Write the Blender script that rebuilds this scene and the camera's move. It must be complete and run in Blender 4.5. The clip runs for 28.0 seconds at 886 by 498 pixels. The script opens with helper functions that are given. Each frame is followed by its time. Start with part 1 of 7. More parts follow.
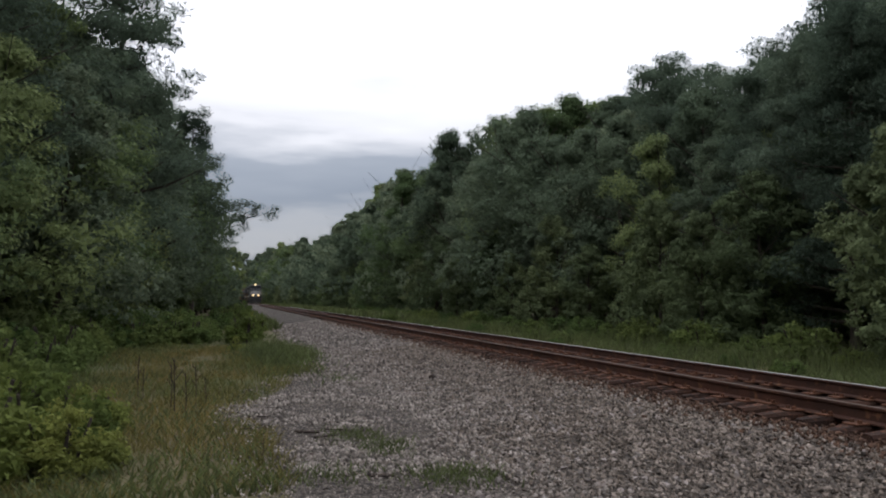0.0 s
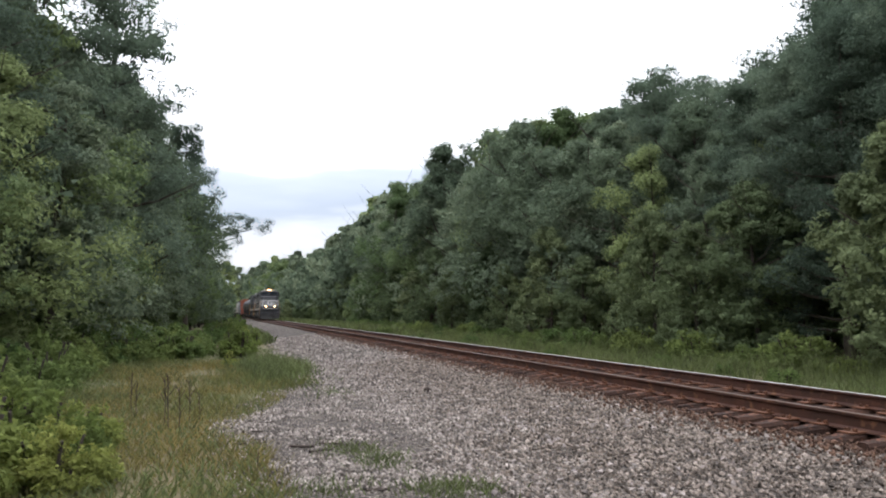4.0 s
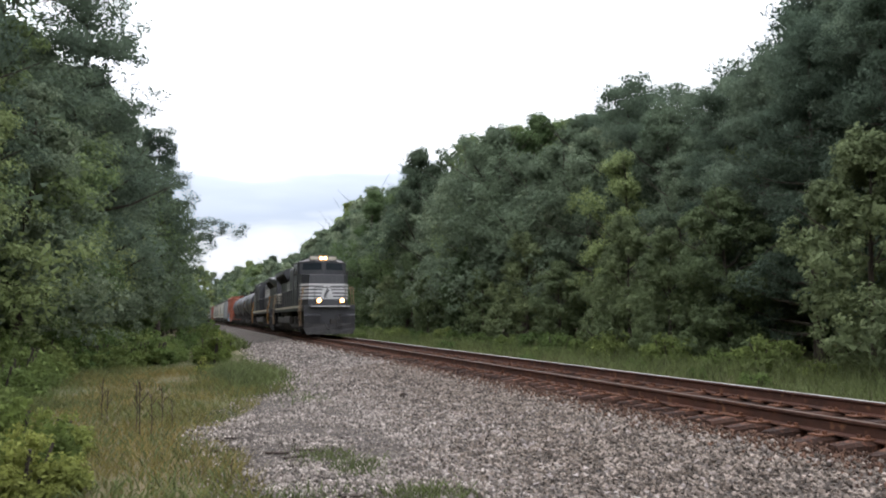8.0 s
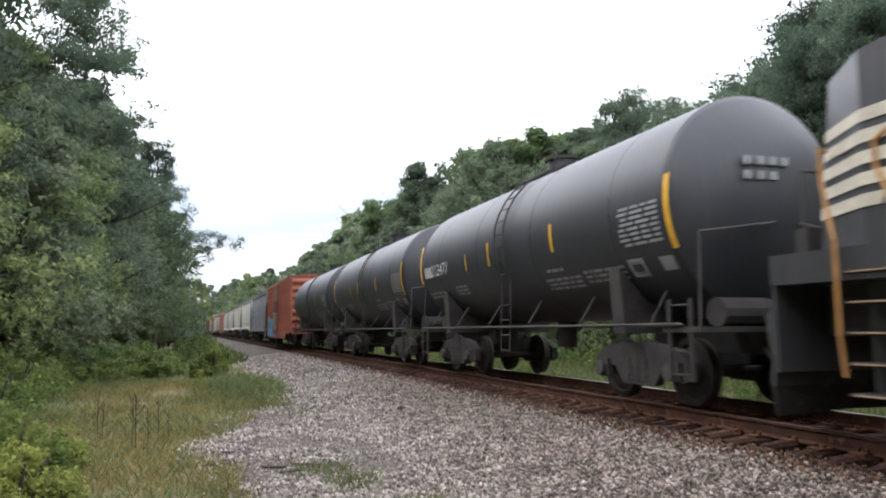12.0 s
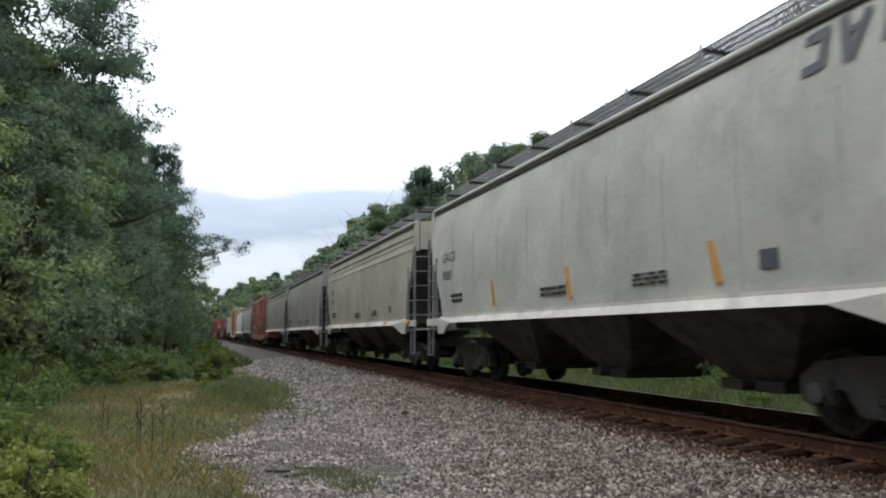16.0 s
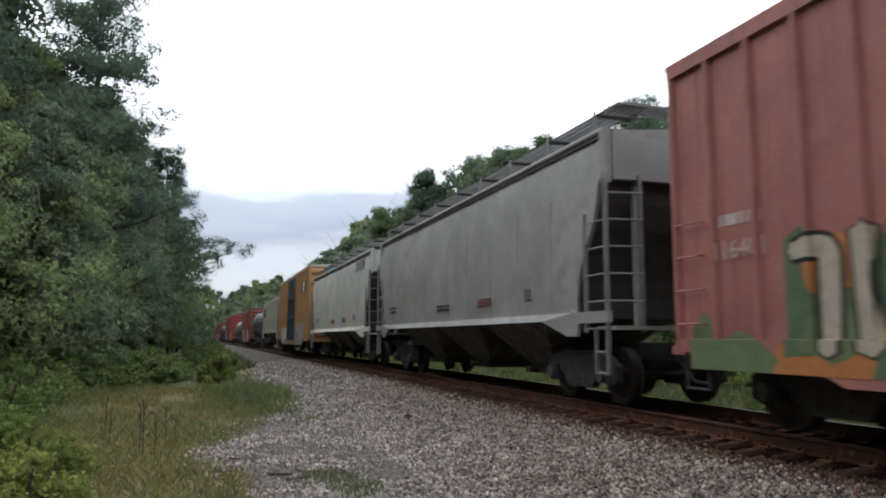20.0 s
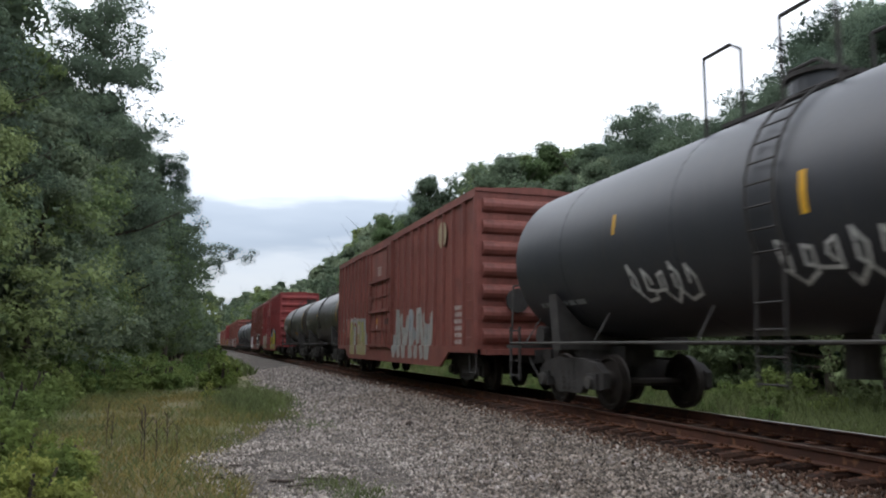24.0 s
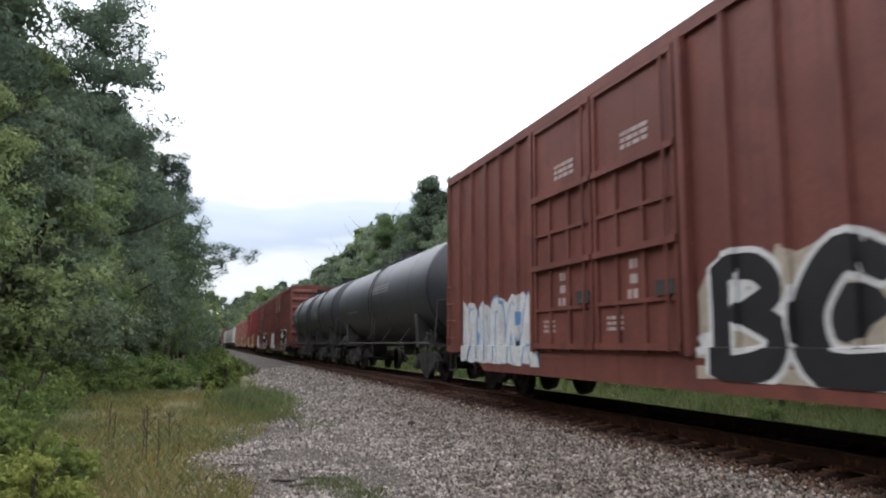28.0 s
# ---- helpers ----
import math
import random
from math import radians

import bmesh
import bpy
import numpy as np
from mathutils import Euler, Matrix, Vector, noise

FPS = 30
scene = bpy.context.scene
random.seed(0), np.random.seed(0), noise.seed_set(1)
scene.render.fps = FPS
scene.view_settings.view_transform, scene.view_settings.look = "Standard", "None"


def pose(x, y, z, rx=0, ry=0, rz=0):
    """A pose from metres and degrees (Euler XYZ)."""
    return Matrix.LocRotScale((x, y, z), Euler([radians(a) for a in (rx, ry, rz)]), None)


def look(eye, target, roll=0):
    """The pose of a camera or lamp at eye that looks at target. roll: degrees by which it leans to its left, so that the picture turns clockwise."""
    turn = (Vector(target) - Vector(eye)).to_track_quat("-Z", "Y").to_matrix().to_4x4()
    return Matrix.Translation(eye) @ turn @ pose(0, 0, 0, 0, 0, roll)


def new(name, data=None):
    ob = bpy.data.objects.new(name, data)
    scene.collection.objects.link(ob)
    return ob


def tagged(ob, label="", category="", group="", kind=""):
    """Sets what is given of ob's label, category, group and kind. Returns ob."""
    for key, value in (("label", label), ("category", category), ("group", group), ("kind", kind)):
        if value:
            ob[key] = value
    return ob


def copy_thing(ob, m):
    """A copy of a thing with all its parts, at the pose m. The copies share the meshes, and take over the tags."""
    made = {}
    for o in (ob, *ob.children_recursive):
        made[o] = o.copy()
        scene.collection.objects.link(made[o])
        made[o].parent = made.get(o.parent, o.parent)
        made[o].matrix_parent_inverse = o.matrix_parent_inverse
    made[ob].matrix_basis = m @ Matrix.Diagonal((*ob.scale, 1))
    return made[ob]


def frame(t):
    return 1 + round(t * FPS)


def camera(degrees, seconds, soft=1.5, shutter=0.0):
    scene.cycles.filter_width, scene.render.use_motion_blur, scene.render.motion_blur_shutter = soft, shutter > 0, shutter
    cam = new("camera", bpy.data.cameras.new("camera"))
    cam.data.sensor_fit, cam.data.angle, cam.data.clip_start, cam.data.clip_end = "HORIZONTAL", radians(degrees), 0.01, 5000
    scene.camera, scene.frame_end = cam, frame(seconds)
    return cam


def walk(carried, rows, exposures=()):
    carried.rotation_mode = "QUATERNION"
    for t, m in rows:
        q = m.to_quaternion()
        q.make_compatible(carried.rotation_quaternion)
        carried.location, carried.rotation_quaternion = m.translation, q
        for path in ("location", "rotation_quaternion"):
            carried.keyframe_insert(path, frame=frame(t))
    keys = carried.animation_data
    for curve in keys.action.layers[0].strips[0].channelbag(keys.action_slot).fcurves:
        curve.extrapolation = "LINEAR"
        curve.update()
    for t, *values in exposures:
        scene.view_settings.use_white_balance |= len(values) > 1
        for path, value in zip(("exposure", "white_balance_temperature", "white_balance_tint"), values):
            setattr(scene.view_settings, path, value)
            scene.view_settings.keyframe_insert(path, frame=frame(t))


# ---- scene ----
DEG = 62.97
EYE = (0.0, 0.0, 1.08)
TRACK = 7.4          # track centre line beside the camera
cam = camera(DEG, 28.0, soft=1.95, shutter=0.14)
# seconds, turn to the right of the track's direction, upward tilt, lean (degrees)
VIEWS = [
    (0, 16.27, 4.03, 0.27), (0.5, 16.56, 4.24, 0.20), (1, 16.61, 4.28, 0.13), (1.5, 16.49, 4.39, 0.05), (2, 16.54, 4.53, -0.05),
    (2.5, 16.53, 4.71, -0.14), (3, 16.55, 4.97, -0.18), (3.5, 16.62, 4.96, -0.23), (5.5, 17.23, 5.15, -0.27), (6, 17.41, 5.02, -0.28),
    (6.5, 17.71, 5.13, -0.31), (7, 18.12, 5.19, -0.38), (7.5, 18.45, 5.23, -0.41), (8, 18.64, 5.38, -0.39), (8.5, 18.95, 5.58, -0.36),
    (9, 19.16, 5.63, -0.40), (9.5, 19.28, 5.82, -0.55), (10, 19.23, 6.09, -0.65), (10.5, 18.99, 6.36, -0.59), (11, 18.93, 6.43, -0.49),
    (11.5, 18.89, 6.37, -0.42), (12, 18.82, 6.39, -0.36), (12.5, 18.72, 6.47, -0.28), (14.5, 18.49, 6.69, -0.15), (15, 18.41, 6.70, -0.07),
    (15.5, 18.44, 6.73, -0.05), (16, 18.41, 6.77, -0.01), (16.5, 18.33, 6.79, 0.06), (17, 18.23, 6.88, 0.09), (17.5, 18.18, 7.00, 0.08),
    (18, 18.18, 7.08, 0.05), (18.5, 18.16, 7.06, 0.05), (19, 18.13, 7.07, 0.07), (19.5, 18.21, 7.06, 0.08), (20, 18.17, 7.03, 0.13),
    (20.5, 18.18, 6.96, 0.16), (21, 18.17, 7.06, 0.16), (21.5, 18.14, 7.27, 0.20), (23.5, 18.05, 7.50, 0.28), (24, 17.99, 7.58, 0.32),
    (24.5, 17.92, 7.52, 0.35), (25, 17.90, 7.45, 0.43), (25.5, 17.89, 7.39, 0.47), (26, 17.96, 7.45, 0.45), (26.5, 17.96, 7.47, 0.41),
    (27, 17.90, 7.49, 0.40), (27.5, 17.84, 7.56, 0.39), (28, 17.84, 7.56, 0.36),
]


def view(turn, tilt, lean):
    a, b = radians(turn), radians(tilt)
    way = Vector((math.sin(a) * math.cos(b), math.cos(a) * math.cos(b), math.sin(b)))
    return look(EYE, Vector(EYE) + way * 10, lean)


walk(cam, [(t, view(a, b, c)) for t, a, b, c in VIEWS],
     exposures=[(0, -1.89, 6350, 14), (0.5, -1.74, 6350, 14), (1.0, -1.44, 6350, 14), (1.5, -1.09, 6350, 14), (2.2, -0.79, 6350, 14), (8, -0.79, 6350, 14), (9.8, -0.81, 6350, 14),
                (10.6, -0.54, 6350, 14), (11.2, -0.42, 6350, 14), (14.6, -0.42, 6330, 13.5), (15.2, -0.58, 6280, 12.5), (16, -1.02, 6220, 11.5), (18, -1.14, 6220, 11.5), (21, -1.14, 6220, 11.5),
                (24, -1.14, 6200, 11), (24.6, -0.96, 6230, 12), (26, -0.79, 6280, 13.5), (27, -0.82, 6280, 13.5), (28, -0.82, 6280, 13.5)])

# ---- daylight under a cloudy sky ----
SUN_UP, SUN_ROUND = radians(48), radians(312)
world = bpy.data.worlds.new("overcast_sky")
scene.world = world
world.use_nodes = True


def sky_nodes():
    nt = world.node_tree
    n, l = nt.nodes, nt.links
    n.clear()
    out = n.new("ShaderNodeOutputWorld")
    sky = n.new("ShaderNodeTexSky")
    sky.sky_type, sky.sun_disc = "NISHITA", False
    sky.sun_elevation, sky.sun_rotation = SUN_UP, SUN_ROUND
    sky.dust_density = 3.0
    b1 = n.new("ShaderNodeBackground")
    b1.inputs["Strength"].default_value = 0.06
    l.new(sky.outputs[0], b1.inputs[0])
    tc = n.new("ShaderNodeTexCoord")
    sep = n.new("ShaderNodeSeparateXYZ")
    l.new(tc.outputs["Generated"], sep.inputs[0])
    mp = n.new("ShaderNodeMapping")
    mp.inputs["Scale"].default_value = (1.6, 1.6, 9.0)
    l.new(tc.outputs["Generated"], mp.inputs[0])
    nz = n.new("ShaderNodeTexNoise")
    nz.inputs["Scale"].default_value = 2.2
    nz.inputs["Detail"].default_value = 6
    l.new(mp.outputs[0], nz.inputs[0])
    add = n.new("ShaderNodeMath")
    add.operation = "MULTIPLY_ADD"
    add.inputs[1].default_value = 0.16
    l.new(nz.outputs[0], add.inputs[0])
    l.new(sep.outputs[2], add.inputs[2])
    ramp = n.new("ShaderNodeValToRGB")
    l.new(add.outputs[0], ramp.inputs[0])
    e = ramp.color_ramp.elements
    e[0].position, e[0].color = 0.0, (0.7, 0.78, 0.9, 1)
    e[1].position, e[1].color = 1.0, (4.45, 4.62, 4.9, 1)
    for q, c in ((0.14, (0.85, 0.98, 1.16)), (0.16, (1.55, 1.62, 1.68)), (0.185, (1.45, 1.55, 1.66)),
                 (0.205, (0.95, 1.10, 1.30)), (0.265, (1.3, 1.45, 1.63)), (0.31, (3.1, 3.16, 3.22)), (0.40, (4.2, 4.32, 4.5))):
        s = e.new(q)
        s.color = (*c, 1)
    b2 = n.new("ShaderNodeBackground")
    b2.inputs["Strength"].default_value = 1.0
    l.new(ramp.outputs[0], b2.inputs[0])
    mix = n.new("ShaderNodeAddShader")
    l.new(b1.outputs[0], mix.inputs[0])
    l.new(b2.outputs[0], mix.inputs[1])
    l.new(mix.outputs[0], out.inputs[0])


sky_nodes()
sun = new("sun", bpy.data.lights.new("sun", "SUN"))
sun.data.energy, sun.data.angle, sun.data.color = 0.7, radians(30), (1.0, 0.96, 0.9)
sun.matrix_world = look((0, 0, 60), (30 * math.cos(SUN_UP), -18, 60 - 40 * math.sin(SUN_UP)))


# ---- materials ----
def material(name, a, b=None, rough=0.6, metal=0.0, scale=4.0, fine=60.0, bump=0.15, stain=None, stain_at=0.58,
             streak=None, random_tone=0.0, island=False, thin=False, gloss=0.3, pebble=0.0, each=0.0):
    """Colour a drifting to b in patches of 1/scale m, grain of 1/fine m, stains and downward streaks."""
    m = bpy.data.materials.new(name)
    m.use_nodes = True
    nt = m.node_tree
    n, l = nt.nodes, nt.links
    p = n["Principled BSDF"]
    b = b or tuple(v * 0.75 for v in a)
    tc = n.new("ShaderNodeTexCoord")

    def noise_of(s, detail=4, stretch=None):
        z = n.new("ShaderNodeTexNoise")
        z.inputs["Scale"].default_value = s
        z.inputs["Detail"].default_value = detail
        if stretch:
            mp = n.new("ShaderNodeMapping")
            mp.inputs["Scale"].default_value = stretch
            l.new(tc.outputs["Object"], mp.inputs[0])
            l.new(mp.outputs[0], z.inputs[0])
        else:
            l.new(tc.outputs["Object"], z.inputs[0])
        return z

    def ramp_of(src, lo, hi):
        r = n.new("ShaderNodeMapRange")
        r.inputs["From Min"].default_value, r.inputs["From Max"].default_value = lo, hi
        l.new(src, r.inputs["Value"])
        return r.outputs[0]

    def mixed(fac, c1, c2):
        x = n.new("ShaderNodeMix")
        x.data_type = "RGBA"
        l.new(fac, x.inputs[0])
        for sock, c in ((x.inputs[6], c1), (x.inputs[7], c2)):
            if isinstance(c, tuple):
                sock.default_value = (*c, 1)
            else:
                l.new(c, sock)
        return x.outputs[2]

    big = noise_of(scale)
    col = mixed(ramp_of(big.outputs[0], 0.35, 0.65), a, b)
    grain = noise_of(fine, 2)
    col = mixed(ramp_of(grain.outputs[0], 0.2, 1.6), col, tuple(v * 0.55 for v in b))
    if stain:
        col = mixed(ramp_of(noise_of(scale * 2.3, 6).outputs[0], stain_at, stain_at + 0.12), col, stain)
    if streak:
        z = noise_of(1.0, 3, (9.0, 9.0, 0.35))
        col = mixed(ramp_of(z.outputs[0], 0.52, 0.8), col, streak)
    if pebble:
        vo = n.new("ShaderNodeTexVoronoi")
        vo.inputs["Scale"].default_value = pebble
        l.new(tc.outputs["Object"], vo.inputs["Vector"])
        cr = n.new("ShaderNodeSeparateColor")
        l.new(vo.outputs["Color"], cr.inputs[0])
        col = mixed(ramp_of(cr.outputs[0], 0.1, 1.1), col, tuple(v * 2.1 for v in a))
        col = mixed(ramp_of(vo.outputs["Distance"], 0.45, 0.75), col, tuple(v * 0.35 for v in b))
    if random_tone or island:
        src = n.new("ShaderNodeNewGeometry").outputs["Random Per Island"] if island else n.new("ShaderNodeObjectInfo").outputs["Random"]
        h = n.new("ShaderNodeHueSaturation")
        r = n.new("ShaderNodeMapRange")
        r.inputs["To Min"].default_value, r.inputs["To Max"].default_value = 1 - random_tone, 1 + random_tone
        l.new(src, r.inputs["Value"])
        l.new(r.outputs[0], h.inputs["Value"])
        l.new(col, h.inputs["Color"])
        col = h.outputs[0]
    if each:
        h = n.new("ShaderNodeHueSaturation")
        oi = n.new("ShaderNodeObjectInfo")
        r = n.new("ShaderNodeMapRange")
        r.inputs["To Min"].default_value, r.inputs["To Max"].default_value = 1 - each, 1 + each
        l.new(oi.outputs["Random"], r.inputs["Value"])
        l.new(r.outputs[0], h.inputs["Value"])
        r2 = n.new("ShaderNodeMapRange")
        r2.inputs["To Min"].default_value, r2.inputs["To Max"].default_value = 0.515, 0.47
        l.new(oi.outputs["Random"], r2.inputs["Value"])
        l.new(r2.outputs[0], h.inputs["Hue"])
        l.new(col, h.inputs["Color"])
        col = h.outputs[0]
    l.new(col, p.inputs["Base Color"])
    p.inputs["Roughness"].default_value = rough
    p.inputs["Metallic"].default_value = metal
    p.inputs["Specular IOR Level"].default_value = gloss
    if bump:
        bp = n.new("ShaderNodeBump")
        bp.inputs["Strength"].default_value = bump
        bp.inputs["Distance"].default_value = 0.02
        l.new(ramp_of(vo.outputs["Distance"], 0.8, 0.0) if pebble else grain.outputs[0], bp.inputs["Height"])
        l.new(bp.outputs[0], p.inputs["Normal"])
    if thin:
        tr = n.new("ShaderNodeBsdfTranslucent")
        l.new(col, tr.inputs[0])
        mx = n.new("ShaderNodeMixShader")
        mx.inputs[0].default_value = 0.44
        l.new(p.outputs[0], mx.inputs[1])
        l.new(tr.outputs[0], mx.inputs[2])
        l.new(mx.outputs[0], n["Material Output"].inputs[0])
    return m


def glowing(name, col, strength):
    m = bpy.data.materials.new(name)
    m.use_nodes = True
    p = m.node_tree.nodes["Principled BSDF"]
    p.inputs["Base Color"].default_value = (*col, 1)
    p.inputs["Emission Color"].default_value = (*col, 1)
    p.inputs["Emission Strength"].default_value = strength
    return m


M_SOIL = material("soil", (0.17, 0.13, 0.07), (0.115, 0.115, 0.05), 0.95, scale=0.6, fine=25, bump=0.6)
M_GRAVEL = material("gravel_bed", (0.095, 0.08, 0.066), (0.06, 0.048, 0.04), 0.95, scale=0.9, fine=28, bump=1.0, stain=(0.12, 0.10, 0.075), stain_at=0.6, pebble=26)
M_STONE = material("ballast_stone", (0.40, 0.352, 0.31), (0.20, 0.168, 0.142), 0.9, scale=5, fine=70, bump=0.4, random_tone=0.72, island=True)
M_STONE_1 = material("loose_stone", (0.37, 0.325, 0.295), (0.20, 0.165, 0.145), 0.9, scale=9, fine=70, bump=0.4, random_tone=0.45)
M_STONE_RUST = material("rust_dusted_stone", (0.155, 0.088, 0.057), (0.07, 0.039, 0.026), 0.9, scale=6, fine=70, bump=0.4, random_tone=0.5, island=True)
M_RAIL = material("rusty_rail", (0.088, 0.034, 0.019), (0.05, 0.022, 0.014), 0.75, scale=3, fine=70, bump=0.3, stain=(0.15, 0.07, 0.035))
M_HEAD = material("polished_rail_head", (0.52, 0.50, 0.48), (0.38, 0.35, 0.33), 0.38, 1.0, scale=2, fine=50, bump=0.05)
M_TIE = material("creosoted_tie", (0.055, 0.025, 0.015), (0.030, 0.0165, 0.011), 0.9, scale=5, fine=45, bump=0.8, stain=(0.125, 0.052, 0.028), random_tone=0.5)
M_DULLHEAD = material("dull_rail_head", (0.12, 0.075, 0.055), (0.085, 0.05, 0.036), 0.6, 0.3, scale=2, fine=50, bump=0.1)
M_PLATE = material("rusty_tie_plate", (0.17, 0.07, 0.035), (0.10, 0.045, 0.025), 0.85, scale=6, fine=60, bump=0.4)
M_BARK = material("bark", (0.075, 0.06, 0.045), (0.045, 0.038, 0.03), 0.95, scale=6, fine=30, bump=0.8)
M_LEAF = [material("leaf_" + k, a, b, 0.8, scale=0.35, fine=3, bump=0, random_tone=0.3, island=True, thin=True, gloss=0.1, each=0.34)
          for k, a, b in (("oak", (0.178, 0.230, 0.142), (0.132, 0.176, 0.114)), ("sweetgum", (0.190, 0.255, 0.105), (0.142, 0.198, 0.088)),
                          ("pine", (0.145, 0.196, 0.132), (0.108, 0.150, 0.106)), ("vine", (0.150, 0.196, 0.092), (0.108, 0.146, 0.074)),
                          ("weed", (0.205, 0.250, 0.066), (0.145, 0.188, 0.052)))]
M_WEEDY = material("weedy_leaf", (0.145, 0.205, 0.062), (0.098, 0.146, 0.048), 0.8, scale=0.5, fine=3, bump=0, random_tone=0.3, island=True, thin=True, gloss=0.1, each=0.25)
M_GRASS = material("grass_green", (0.132, 0.16, 0.058), (0.098, 0.122, 0.046), 0.8, scale=0.7, fine=3, bump=0, random_tone=0.35, island=True, thin=True)
M_STRAW = material("grass_straw", (0.235, 0.178, 0.06), (0.14, 0.145, 0.045), 0.85, scale=0.5, fine=3, bump=0, random_tone=0.35, island=True, thin=True)
M_DEADWOOD = material("dead_wood", (0.07, 0.05, 0.035), (0.04, 0.03, 0.025), 0.95, scale=8, fine=50, bump=0.6)

M_BLACK = material("black_loco_paint", (0.030, 0.031, 0.035), (0.042, 0.042, 0.044), 0.42, scale=1.2, fine=20, bump=0.03, streak=(0.056, 0.054, 0.051), gloss=0.5)
M_UNDER = material("grimy_running_gear", (0.056, 0.051, 0.047), (0.036, 0.033, 0.031), 0.85, scale=3, fine=30, bump=0.3, stain=(0.04, 0.034, 0.028))
M_GREYGRIME = material("dusty_grey_frame", (0.085, 0.079, 0.071), (0.05, 0.046, 0.042), 0.8, scale=3, fine=30, bump=0.2, stain=(0.05, 0.045, 0.04))
M_WHEEL = material("steel_wheel", (0.055, 0.046, 0.04), (0.032, 0.027, 0.024), 0.6, 0.5, scale=4, fine=40, bump=0.1)
M_WHITE = material("white_stripe", (0.60, 0.59, 0.57), (0.47, 0.46, 0.44), 0.55, scale=4, fine=30, bump=0.02)
M_CREAM = material("cream_sill_stripe", (0.62, 0.58, 0.46), (0.45, 0.41, 0.32), 0.6, scale=3, fine=30, bump=0.02)
M_YELLOW = material("yellow_paint", (0.75, 0.42, 0.03), (0.6, 0.33, 0.03), 0.5, scale=6, fine=40, bump=0.02)
M_ORANGE_RAIL = material("faded_orange_handrail", (0.46, 0.235, 0.07), (0.33, 0.17, 0.06), 0.55, scale=6, fine=40, bump=0.02)
M_STEEL = material("galvanized_steel", (0.26, 0.26, 0.255), (0.18, 0.18, 0.175), 0.5, 0.5, scale=4, fine=40, bump=0.05)
M_TANK = material("black_tank_paint", (0.024, 0.026, 0.032), (0.033, 0.035, 0.040), 0.48, scale=0.8, fine=18, bump=0.01, streak=(0.034, 0.033, 0.033), gloss=0.5)
M_ROOFGREY = material("pale_grey_roof_paint", (0.19, 0.178, 0.165), (0.13, 0.12, 0.11), 0.6, scale=2, fine=25, bump=0.05, stain=(0.1, 0.09, 0.08))
M_TANRAIL = material("tan_handrail", (0.36, 0.25, 0.15), (0.26, 0.18, 0.11), 0.55, scale=6, fine=40, bump=0.02)
# emissive rim that imitates the orange glare round a lit lamp
M_GLOWRIM = glowing("lamp_reflector", (1.0, 0.42, 0.11), 15)
M_STONE_BROWN = material("dusty_stone", (0.312, 0.262, 0.22), (0.15, 0.12, 0.096), 0.9, scale=5, fine=70, bump=0.4, random_tone=0.72, island=True)
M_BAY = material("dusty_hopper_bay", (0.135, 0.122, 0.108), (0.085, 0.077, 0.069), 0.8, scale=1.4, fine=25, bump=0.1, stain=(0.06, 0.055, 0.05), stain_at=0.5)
M_TRUCK = material("dusty_truck_frame", (0.066, 0.060, 0.054), (0.040, 0.037, 0.033), 0.8, scale=3.5, fine=30, bump=0.25, stain=(0.025, 0.022, 0.02), stain_at=0.52)
M_LAMP = glowing("headlight", (1.0, 0.62, 0.28), 30)
M_GLASS = material("cab_window_glass", (0.03, 0.035, 0.04), (0.02, 0.025, 0.03), 0.08, scale=1, fine=5, bump=0, gloss=0.4)


def paint(name, col, dirt=None, rough=0.6, streak=True):
    return material(name, tuple(v * 1.06 for v in col), tuple(v * 0.74 for v in col), rough, scale=0.9, fine=16, bump=0.1, stain=dirt and tuple(v * 0.86 for v in dirt), stain_at=0.54,
                    streak=tuple(v * (0.5 if col[0] > 1.6 * col[2] else 0.8) for v in col) if streak else None)


# ---- mesh helpers ----
def part(name, bm, mat, parent=None, label=""):
    me = bpy.data.meshes.new(name)
    bm.to_mesh(me)
    bm.free()
    me.materials.append(mat)
    ob = new(name, me)
    if parent:
        ob.parent = parent
    if label:
        tagged(ob, label)
    return ob


def mesh_part(name, verts, faces, mat, parent=None, label=""):
    me = bpy.data.meshes.new(name)
    me.from_pydata(verts, [], faces)
    me.materials.append(mat)
    ob = new(name, me)
    if parent:
        ob.parent = parent
    if label:
        tagged(ob, label)
    return ob


def box(bm, x0, x1, y0, y1, z0, z1):
    v = [bm.verts.new((x, y, z)) for x in (x0, x1) for y in (y0, y1) for z in (z0, z1)]
    for f in ((0, 1, 3, 2), (4, 6, 7, 5), (0, 4, 5, 1), (2, 3, 7, 6), (0, 2, 6, 4), (1, 5, 7, 3)):
        bm.faces.new([v[i] for i in f])
    return v


def loft(bm, rings, caps=True, closed=True):
    """Skin between rings of equal count."""
    rr = [[bm.verts.new(p) for p in r] for r in rings]
    k = len(rr[0])
    for a, b in zip(rr, rr[1:]):
        for i in range(k if closed else k - 1):
            j = (i + 1) % k
            bm.faces.new((a[i], a[j], b[j], b[i]))
    if caps:
        bm.faces.new(list(reversed(rr[0])))
        bm.faces.new(rr[-1])
    return rr


def extrude_y(bm, prof, y0, y1):
    loft(bm, [[(x, y, z) for x, z in prof] for y in (y0, y1)])


def extrude_x(bm, prof, x0, x1):
    loft(bm, [[(x, y, z) for y, z in prof] for x in (x0, x1)])


